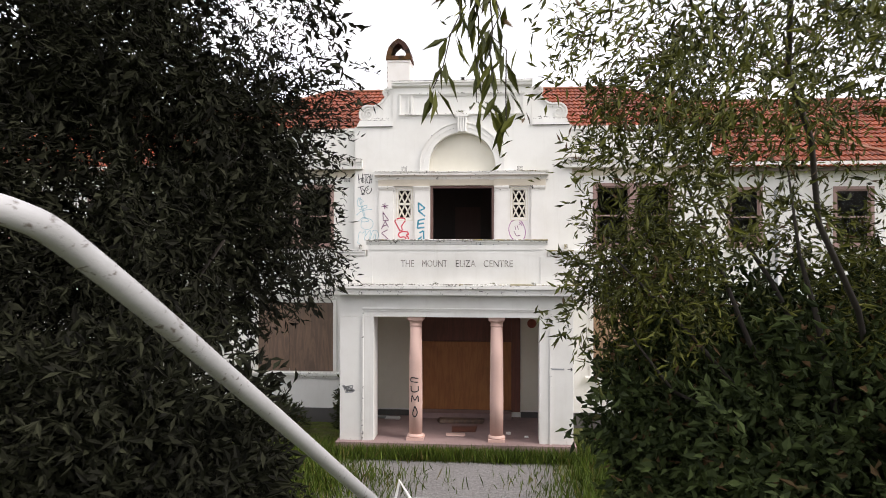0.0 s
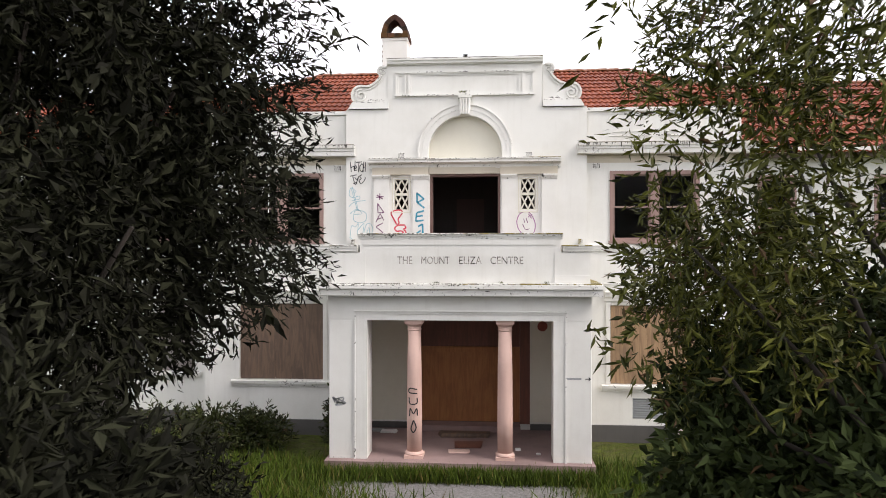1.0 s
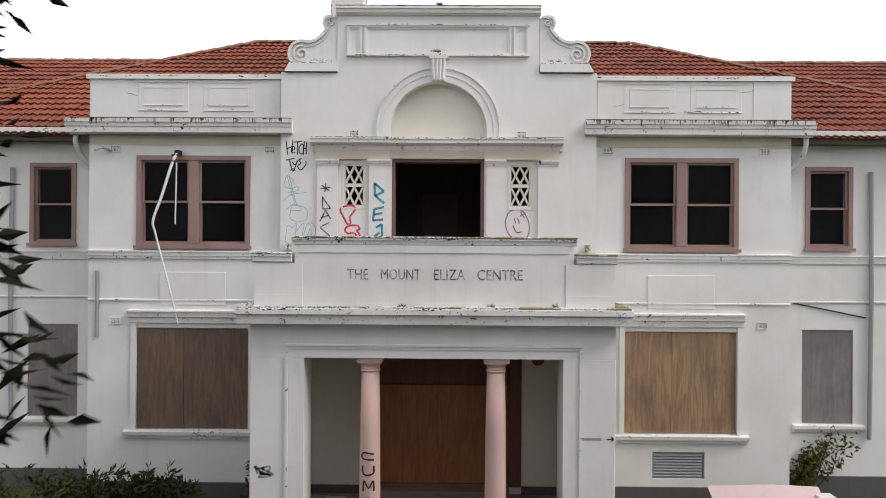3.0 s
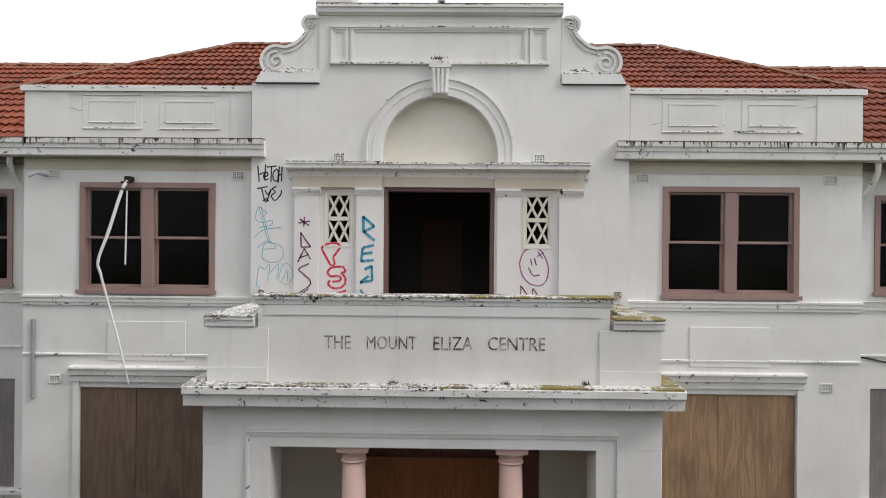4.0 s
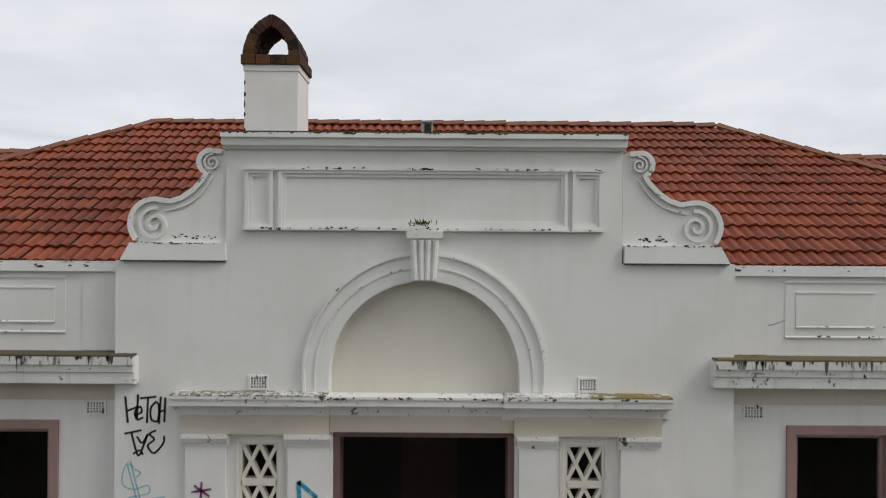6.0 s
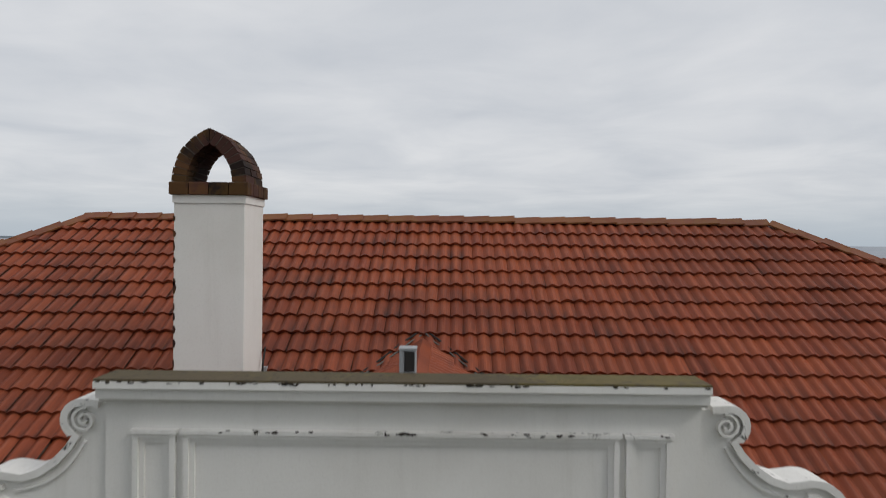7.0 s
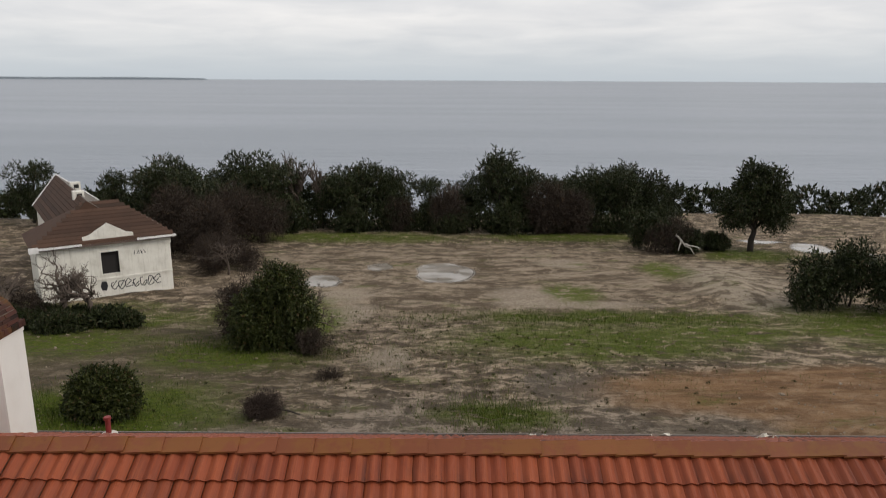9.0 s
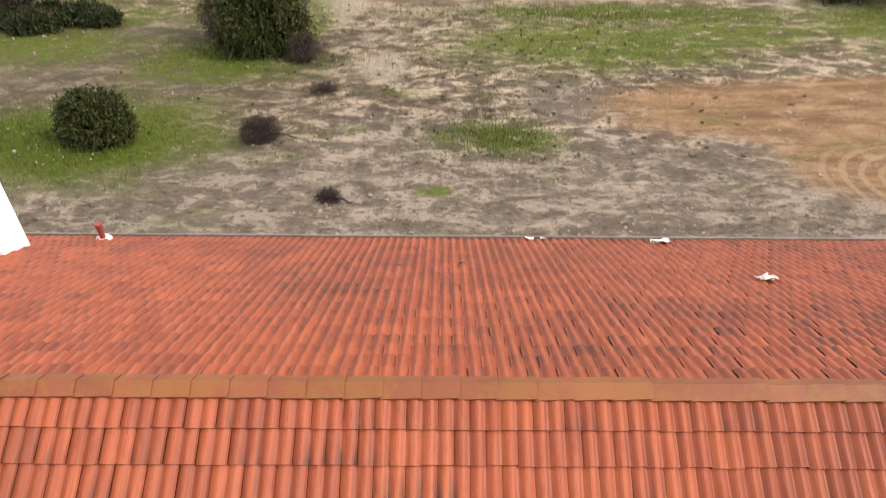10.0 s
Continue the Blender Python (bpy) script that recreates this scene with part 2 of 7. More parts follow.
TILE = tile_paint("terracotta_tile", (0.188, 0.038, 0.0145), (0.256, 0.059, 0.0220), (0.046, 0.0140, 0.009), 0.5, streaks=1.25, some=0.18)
CAP = tile_paint("lichened_ridge_tile", (0.150, 0.046, 0.020), (0.178, 0.056, 0.025), (0.085, 0.032, 0.015), moss=0.26)
GABLET_CAP = tile_paint("clean_ridge_tile", (0.16, 0.032, 0.012), (0.235, 0.052, 0.017), (0.07, 0.025, 0.012))
BRICK = tile_paint("sooty_clinker_brick", (0.018, 0.012, 0.010), (0.080, 0.034, 0.027), (0.012, 0.010, 0.009), 0.8, some=0.7, moss=0.25)
TILE_OLD = tile_paint("brown_old_tile", (0.050, 0.029, 0.021), (0.080, 0.046, 0.032), (0.026, 0.019, 0.015), 0.8, some=0.5)


# grey tile for the cottage wing's right slope, its light put into the colour
TILE_GREY = tile_paint("grey_lit_slope_tile", (0.125, 0.112, 0.098), (0.165, 0.15, 0.132), (0.06, 0.052, 0.045), 0.8)


def plain(name, colour, rough=0.6, metal=0.0):
    m, n, l, b = shader(name, rough, metal)
    v = place_vec(n, l)
    dark = tuple(k * 0.72 for k in colour)
    c = blend(n, l, steps(n, l, noise_node(n, l, v, 9.0, 5), 0.4, 0.7), colour, dark)
    l.new(c, b.inputs["Base Color"])
    return m


def glass(name):
    m, n, l, b = shader(name, 0.03)
    b.inputs["Base Color"].default_value = (0.75, 0.78, 0.78, 1)
    b.inputs["Transmission Weight"].default_value = 1.0
    b.inputs["IOR"].default_value = 1.12
    b.inputs["Specular IOR Level"].default_value = 0.5
    return m


GLASS = glass("dusty_window_glass")

# ---- shape helpers ----
def part(name, bm, material, parent, label="", bevel=0.0, smooth=False):
    """Links a bmesh as one mesh object under a thing or a part."""
    if bevel:
        bmesh.ops.bevel(bm, geom=list(bm.edges), offset=bevel, segments=1, affect="EDGES", clamp_overlap=True)
    bmesh.ops.recalc_face_normals(bm, faces=list(bm.faces))
    me = bpy.data.meshes.new(name)
    bm.to_mesh(me)
    bm.free()
    return linked(name, me, material, parent, label, smooth)


def linked(name, me, material, parent, label="", smooth=False):
    if material and not me.materials:
        me.materials.append(material)
    if smooth:
        me.shade_smooth()
    ob = new(name, me)
    if parent:
        ob.parent = parent
        ob.matrix_parent_inverse = parent.matrix_basis.inverted()
    if label:
        tagged(ob, label)
    return ob


def thing(name, label, category, group="", at=(0, 0, 0), kind=""):
    ob = new(name)
    ob.location = at
    ob.empty_display_size = 0.3
    return tagged(ob, label, category, group, kind)


def box(bm, x0, x1, y0, y1, z0, z1):
    v = [bm.verts.new((x, y, z)) for x in (x0, x1) for y in (y0, y1) for z in (z0, z1)]
    for f in ((0, 1, 3, 2), (4, 6, 7, 5), (0, 4, 5, 1), (2, 3, 7, 6), (0, 2, 6, 4), (1, 5, 7, 3)):
        bm.faces.new([v[i] for i in f])
    return bm


def boxes(*rows):
    bm = bmesh.new()
    for r in rows:
        box(bm, *r)
    return bm


def prism(bm, outline, y0, y1):
    """A polygon of (x, z) with depth from y0 to y1."""
    a = [bm.verts.new((x, y0, z)) for x, z in outline]
    b = [bm.verts.new((x, y1, z)) for x, z in outline]
    bm.faces.new(a)
    bm.faces.new(b[::-1])
    for i in range(len(a)):
        j = (i + 1) % len(a)
        bm.faces.new((a[i], b[i], b[j], a[j]))
    return bm


def moulding(bm, profile, x0, x1):
    """A profile of (y, z) run along x."""
    a = [bm.verts.new((x0, y, z)) for y, z in profile]
    b = [bm.verts.new((x1, y, z)) for y, z in profile]
    bm.faces.new(a)
    bm.faces.new(b[::-1])
    for i in range(len(a)):
        j = (i + 1) % len(a)
        bm.faces.new((a[i], b[i], b[j], a[j]))
    return bm


def wall_with_holes(x0, x1, y0, y1, z0, z1, holes):
    """A wall in the xz plane, y0 to y1 thick, with rectangular openings (x0, x1, z0, z1) through it."""
    bm = bmesh.new()
    xs = sorted({x0, x1, *[h[0] for h in holes], *[h[1] for h in holes]})
    zs = sorted({z0, z1, *[h[2] for h in holes], *[h[3] for h in holes]})
    verts = {}

    def vert(i, y, k):
        if (i, y, k) not in verts:
            verts[i, y, k] = bm.verts.new((xs[i], y, zs[k]))
        return verts[i, y, k]

    def solid(i, k):
        if not (0 <= i < len(xs) - 1 and 0 <= k < len(zs) - 1):
            return False
        cx, cz = (xs[i] + xs[i + 1]) / 2, (zs[k] + zs[k + 1]) / 2
        return not any(h[0] < cx < h[1] and h[2] < cz < h[3] for h in holes)

    for i in range(len(xs) - 1):
        for k in range(len(zs) - 1):
            if not solid(i, k):
                continue
            for y in (y0, y1):
                bm.faces.new([vert(i, y, k), vert(i + 1, y, k), vert(i + 1, y, k + 1), vert(i, y, k + 1)])
            for di, dk, a, b in ((-1, 0, (0, 0), (0, 1)), (1, 0, (1, 0), (1, 1)), (0, -1, (0, 0), (1, 0)), (0, 1, (0, 1), (1, 1))):
                if not solid(i + di, k + dk):
                    bm.faces.new([vert(i + a[0], y0, k + a[1]), vert(i + b[0], y0, k + b[1]), vert(i + b[0], y1, k + b[1]), vert(i + a[0], y1, k + a[1])])
    return bm


def rect_frame(bm, x0, x1, z0, z1, w, y0, y1):
    """A picture-frame moulding of width w."""
    o = [(x0, z0), (x1, z0), (x1, z1), (x0, z1)]
    n = [(x0 + w, z0 + w), (x1 - w, z0 + w), (x1 - w, z1 - w), (x0 + w, z1 - w)]
    for i in range(4):
        j = (i + 1) % 4
        prism(bm, [o[i], o[j], n[j], n[i]], y0, y1)
    return bm


def arc(cx, cz, r, a0, a1, count):
    return [(cx + r * math.cos(radians(a0 + (a1 - a0) * i / count)), cz + r * math.sin(radians(a0 + (a1 - a0) * i / count))) for i in range(count + 1)]


def ribbon(bm, line, w, y0, y1):
    """A raised band of width w along a line of (x, z)."""
    pts = [Vector(p) for p in line]
    left, right = [], []
    for i, p in enumerate(pts):
        d = (pts[min(i + 1, len(pts) - 1)] - pts[max(i - 1, 0)])
        d = d.normalized() if d.length else Vector((1, 0))
        nrm = Vector((-d.y, d.x)) * w / 2
        left.append(p + nrm)
        right.append(p - nrm)
    rows = [[bm.verts.new((a.x, y, a.y)) for a in side] for side, y in ((left, y1), (left, y0), (right, y0), (right, y1))]
    for i in range(len(pts) - 1):
        for k in range(4):
            m = (k + 1) % 4
            bm.faces.new((rows[k][i], rows[k][i + 1], rows[m][i + 1], rows[m][i]))
    for i in (0, -1):
        bm.faces.new([r[i] for r in rows])
    return bm


def lathe(bm, profile, cx, cy, sides=24):
    """A turned shape from (radius, z) rows."""
    rings = [[bm.verts.new((cx + r * math.cos(2 * math.pi * k / sides), cy + r * math.sin(2 * math.pi * k / sides), z)) for k in range(sides)] for r, z in profile]
    for a, b in zip(rings, rings[1:]):
        for k in range(sides):
            bm.faces.new((a[k], a[(k + 1) % sides], b[(k + 1) % sides], b[k]))
    bm.faces.new(rings[0][::-1])
    bm.faces.new(rings[-1])
    return bm


def pipe(bm, points, r, sides=10, taper=1.0):
    """A round bar along points."""
    pts = [Vector(p) for p in points]
    rings = []
    for i, p in enumerate(pts):
        d = (pts[min(i + 1, len(pts) - 1)] - pts[max(i - 1, 0)]).normalized()
        side = d.cross(Vector((0.31, 0.17, 0.93))).normalized()
        top = d.cross(side)
        rr = r * (1 + (taper - 1) * i / max(1, len(pts) - 1))
        rings.append([bm.verts.new(p + rr * (math.cos(2 * math.pi * k / sides) * side + math.sin(2 * math.pi * k / sides) * top)) for k in range(sides)])
    for a, b in zip(rings, rings[1:]):
        for k in range(sides):
            bm.faces.new((a[k], a[(k + 1) % sides], b[(k + 1) % sides], b[k]))
    bm.faces.new(rings[0][::-1])
    bm.faces.new(rings[-1])
    return bm


def curve_through(points, per=8):
    """Catmull-Rom points through a few given ones (any dimension)."""
    p = [Vector(q) for q in points]
    p = [2 * p[0] - p[1], *p, 2 * p[-1] - p[-2]]
    out = []
    for a, b, c, d in zip(p, p[1:], p[2:], p[3:]):
        for i in range(per):
            t = i / per
            out.append(0.5 * (2 * b + (c - a) * t + (2 * a - 5 * b + 4 * c - d) * t * t + (3 * b - a - 3 * c + d) * t ** 3))
    out.append(p[-2])
    return out


def soup(name, verts, faces, material, parent, label="", smooth=False, kind=""):
    """One mesh out of plain arrays."""
    me = bpy.data.meshes.new(name)
    me.from_pydata(verts, [], faces)
    me.update()
    ob = linked(name, me, material, parent, label, smooth)
    if kind:
        ob["kind"] = kind
    return ob

# ---- the two-storey building ----
ROOM_Z, BALCONY_Z, FLOOR_Z = 7.25, 4.42, 0.30
building = thing("institution_building", "abandoned two-storey white rendered building with terracotta tile roof", "building")

# centre bay
part("centre_wall", wall_with_holes(-3.1, 3.1, 0.0, 0.36, 0.0, 7.2, [
    (-0.91, 0.91, BALCONY_Z, 6.86), (-1.85, -1.45, 5.925, 6.745), (1.415, 1.815, 5.925, 6.745), (-1.42, 1.42, FLOOR_Z, 3.42)]), RENDER, building)
bm = bmesh.new()
prism(bm, [(-3.1, 7.2), (-0.95, 7.2), *arc(0, 7.42, 0.95, 180, 0, 28), (0.95, 7.2), (3.1, 7.2), (3.1, 8.56), (-3.1, 8.56)], 0.0, 0.17)
part("arched_wall", bm, RENDER, building)
bm = bmesh.new()
ribbon(bm, arc(0, 7.42, 0.88, 3, 177, 30), 0.010, 0.164, 0.171)
part("niche_line", bm, CREAM, building)
part("niche_back", boxes((-3.1, 3.1, 0.172, 0.36, 7.2, 8.56)), CREAM, building, "cream blind arch niche, stained at the rim")
bm = bmesh.new()
prism(bm, [(-1.20, 7.26), (-0.952, 7.26), *arc(0, 7.42, 0.952, 180, 0, 28), (0.952, 7.26), (1.20, 7.26), *arc(0, 7.44, 1.215, 0, 180, 28)], -0.035, 0.004)
part("archivolt", bm, RENDER, building)
bm = bmesh.new()
ribbon(bm, [(1.188, 7.262), *arc(0, 7.44, 1.203, 0, 180, 30), (-1.188, 7.262)], 0.026, -0.06, -0.03)
ribbon(bm, [(1.09, 7.262), *arc(0, 7.42, 1.09, 0, 180, 30), (-1.09, 7.262)], 0.016, -0.047, -0.03)
part("arch_rib", bm, TRIM, building)
bm = bmesh.new()
prism(bm, [(-0.13, 8.38), (0.13, 8.38), (0.155, 8.80), (-0.155, 8.80)], -0.12, 0.004)
box(bm, -0.18, 0.18, -0.15, 0.004, 8.80, 8.87)
for k in range(4):
    x = -0.105 + 0.07 * k
    pipe(bm, [(x * 0.82, -0.115, 8.39), (x * 0.98, -0.125, 8.65), (x * 1.04, -0.14, 8.78)], 0.028, 8)
part("keystone", bm, TRIM, building, "fluted white keystone with weeds on top")

# stepped gable
FLAKE = paint("bare_flakes_and_dark_edge", (0.055, 0.045, 0.036), (0.02, 0.018, 0.015), 0.8, 0.95)
bm = bmesh.new()
box(bm, -1.995, 1.97, 0.0, 0.18, 8.56, 9.70)
part("gable", bm, RENDER, building)
bm = bmesh.new()
moulding(bm, [(0.20, 9.68), (-0.045, 9.68), (-0.055, 9.70), (-0.095, 9.71), (-0.10, 9.775), (-0.135, 9.785), (-0.135, 9.83), (0.20, 9.83)], -2.018, 1.992)
part("gable_cornice", bm, CLEAN_TRIM, building)
part("gable_coping", boxes((-2.018, 1.992, -0.13, 0.20, 9.832, 9.846)), MOSS_TOP, building, "dark mossy top of the gable")
for x0, x1 in ((-1.80, -1.52), (-1.465, 1.42), (1.465, 1.765)):
    bm = bmesh.new()
    rect_frame(bm, x0, x1, 8.892, 9.475, 0.035, -0.04, 0.004)
    rect_frame(bm, x0 + 0.02, x1 - 0.02, 8.912, 9.455, 0.05, -0.02, 0.004)
    part("gable_panel", bm, RENDER, building)
    part("panel_ledge", boxes((x0 - 0.015, x1 + 0.015, -0.065, 0.004, 8.872, 8.899)), TRIM, building)
    part("panel_ledge", boxes((x0 - 0.015, x1 + 0.015, -0.055, 0.004, 9.47, 9.495)), TRIM, building)


def scroll_line(s):
    line = [(2.87, 8.70), *arc(2.71, 8.93, 0.245, -40, 105, 12), (2.55, 9.155), (2.44, 9.19), (2.33, 9.265), (2.24, 9.36), (2.19, 9.44),
            *arc(2.155, 9.55, 0.115, -50, 95, 8), (2.04, 9.655)]
    return [(s * x, z) for x, z in line]


for s in (-1, 1):
    bm = bmesh.new()
    prism(bm, [(s * 1.98, 8.68), *scroll_line(s), (s * 1.98, 9.655)], 0.03, 0.27)
    part("gable_scroll", bm, RENDER, building)
    bm = bmesh.new()
    ribbon(bm, scroll_line(s)[1:], 0.05, -0.015, 0.28)
    inner = [(s * 2.62, 9.06), (s * 2.50, 9.09), (s * 2.37, 9.14), (s * 2.24, 9.25), (s * 2.14, 9.40)]
    ribbon(bm, [tuple(p) for p in curve_through(inner, 5)], 0.02, 0.008, 0.034)
    part("scroll_edge", bm, TRIM, building)
    for cx, cz, r in ((2.712, 8.92, 0.17), (2.138, 9.545, 0.085)):
        bm = bmesh.new()
        spiral = []
        for k in range(41):
            a, rr = radians(100 - k * 16), r * (1 - 0.022 * k)
            spiral.append((s * (cx + rr * math.cos(a)), cz + rr * math.sin(a)))
        ribbon(bm, spiral, r * 0.2, -0.012, 0.034)
        part("volute", bm, RENDER, building)
    bm = bmesh.new()
    prism(bm, [(s * 1.985, 8.565), (s * 3.035, 8.565), (s * 3.02, 8.60), (s * 2.94, 8.74), (s * 1.985, 8.74)], -0.05, 0.33)
    part("scroll_base", bm, CLEAN_TRIM, building)
    # thin dark strip along the bottom of the base
    part("base_edge", boxes((min(s * 1.99, s * 3.03), max(s * 1.99, s * 3.03), -0.046, 0.3, 8.552, 8.5645)), FLAKE, building, "dark strip along the lower edge of the scroll base")

# flaked and blackened paint along the ledges
flake_rng = np.random.default_rng(17)


def flakes(x0, x1, y, z, count, size=0.012, spread=0.006):
    """Small ragged spots in loose rows on a wall face."""
    bm = bmesh.new()
    x = flake_rng.uniform(x0, x1)
    for _ in range(count):
        x = x + flake_rng.normal(0, 0.05) if flake_rng.random() < 0.6 else flake_rng.uniform(x0, x1)
        x = min(max(x, x0), x1)
        w, h, zz = size * flake_rng.uniform(0.4, 2.2), size * flake_rng.uniform(0.3, 0.9), z + flake_rng.normal(0, spread)
        ring = [(x + w * math.cos(a) * flake_rng.uniform(0.6, 1.1), zz + h * math.sin(a) * flake_rng.uniform(0.6, 1.1)) for a in np.linspace(0, 5.4, 7)]
        prism(bm, ring, y - 0.003, y - 0.0005)
    part("flaked_spots", bm, FLAKE, building, "dark spots where paint has flaked")["kind"] = "stuff"


flakes(-1.8, 1.76, -0.065, 8.893, 34, 0.014)
flakes(-1.8, 1.76, -0.055, 9.49, 30, 0.014)
flakes(-2.0, 1.98, -0.135, 9.826, 60, 0.012, 0.003)
for s in (-1, 1):
    flakes(min(s * 2.05, s * 2.6), max(s * 2.05, s * 2.6), 0.03, 8.80, 16, 0.013, 0.012)
    flakes(min(s * 2.0, s * 2.95), max(s * 2.0, s * 2.95), -0.05, 8.735, 24, 0.012, 0.004)
flakes(-2.45, 2.4, -0.22, 7.236, 60, 0.014)
flakes(-2.2, 2.2, -2.845, 5.23, 60, 0.013)
flakes(-3.0, 3.0, -3.06, 4.145, 60, 0.015)
flakes(-2.9, 2.9, -3.012, 4.02, 12, 0.016)

# middle cornice, entablature and pilasters of the balcony doorway
CORNICE = [(0.004, 7.0), (-0.05, 7.0), (-0.06, 7.11), (-0.14, 7.13), (-0.17, 7.145), (-0.20, 7.15), (-0.20, 7.215), (-0.22, 7.22), (-0.22, 7.245), (0.004, 7.25)]
for x0, x1, back in ((-2.49, -0.94, 0.0), (-0.939, 0.779, 0.03), (0.78, 2.435, 0.0)):
    bm = bmesh.new()
    moulding(bm, [(y + back if y < 0 else y, z) for y, z in CORNICE], x0, x1)
    part("door_cornice", bm, TRIM, building)
for x0, x1 in ((-2.49, -0.94), (0.78, 2.435)):
    part("cornice_lichen", boxes((x0 + 0.01, x1 - 0.01, -0.215, 0.003, 7.249, 7.262)), COPING, building, "lichen growing along the cornice")
for x0, x1 in ((-2.40, -0.94), (0.90, 2.36)):
    part("entablature", boxes((x0, x1, -0.075, -0.003, 6.845, 7.03)), BEIGE, building)
part("lintel", boxes((-0.939, 0.899, -0.03, -0.003, 6.862, 7.03)), BEIGE, building)
for x0, x1 in ((-2.37, -1.97), (-1.35, -0.95), (0.95, 1.305), (1.96, 2.325)):
    part("pilaster", boxes((x0, x1, -0.055, -0.002, BALCONY_Z, 6.72)), RENDER, building)
    part("pilaster_base", boxes((x0 - 0.025, x1 + 0.025, -0.078, -0.002, BALCONY_Z - 0.01, 4.53)), RENDER, building, bevel=0.006)
    bm = bmesh.new()
    moulding(bm, [(-0.002, 6.72), (-0.065, 6.72), (-0.07, 6.75), (-0.085, 6.76), (-0.10, 6.80), (-0.11, 6.805), (-0.11, 6.842), (-0.002, 6.842)], x0 - 0.03, x1 + 0.03)
    part("capital", bm, TRIM, building)

# pierced lattice panels
for x0 in (-1.85, 1.415):
    bm = bmesh.new()
    rect_frame(bm, x0 - 0.05, x0 + 0.45, 5.86, 6.80, 0.03, -0.007, 0.003)
    rect_frame(bm, x0 + 0.001, x0 + 0.399, 5.926, 6.744, 0.026, 0.012, 0.12)
    box(bm, x0 + 0.02, x0 + 0.38, 0.012, 0.12, 6.305, 6.372)
    part("lattice_frame", bm, CREAM, building)
    for z0, z1 in ((6.372, 6.718), (5.952, 6.305)):
        for k in range(2):
            xa, xb = x0 + 0.026 + 0.174 * k, x0 + 0.026 + 0.174 * (k + 1)
            for a, b in (((xa, z0), (xb, z1)), ((xa, z1), (xb, z0))):
                bm = bmesh.new()
                ribbon(bm, [a, b], 0.038, 0.022 + 0.002 * (a[1] > b[1]), 0.105)
                part("lattice_bar", bm, CREAM, building)


def air_brick(x, z, y, w=0.19, h=0.16):
    bm = bmesh.new()
    rect_frame(bm, x - w / 2, x + w / 2, z - h / 2, z + h / 2, 0.022, y - 0.02, y + 0.004)
    for k in range(5):
        xx = x - w / 2 + 0.022 + (w - 0.044) * (k + 1) / 6
        box(bm, xx - 0.006, xx + 0.006, y - 0.012, y + 0.003, z - h / 2 + 0.02, z + h / 2 - 0.02)
    for k in range(3):
        zz = z - h / 2 + 0.022 + (h - 0.044) * (k + 1) / 4
        box(bm, x - w / 2 + 0.02, x + w / 2 - 0.02, y - 0.009, y + 0.003, zz - 0.006, zz + 0.006)
    vent = part("air_brick", bm, TRIM, building)
    # black sheet on the wall face stands for the shaded holes
    part("vent_dark_sheet", boxes((x - w / 2 + 0.012, x + w / 2 - 0.012, y - 0.004, y - 0.001, z - h / 2 + 0.012, z + h / 2 - 0.012)), BLACK, vent)


for x in (-1.655, 1.635):
    air_brick(x, 7.345, 0.0, 0.2, 0.15)

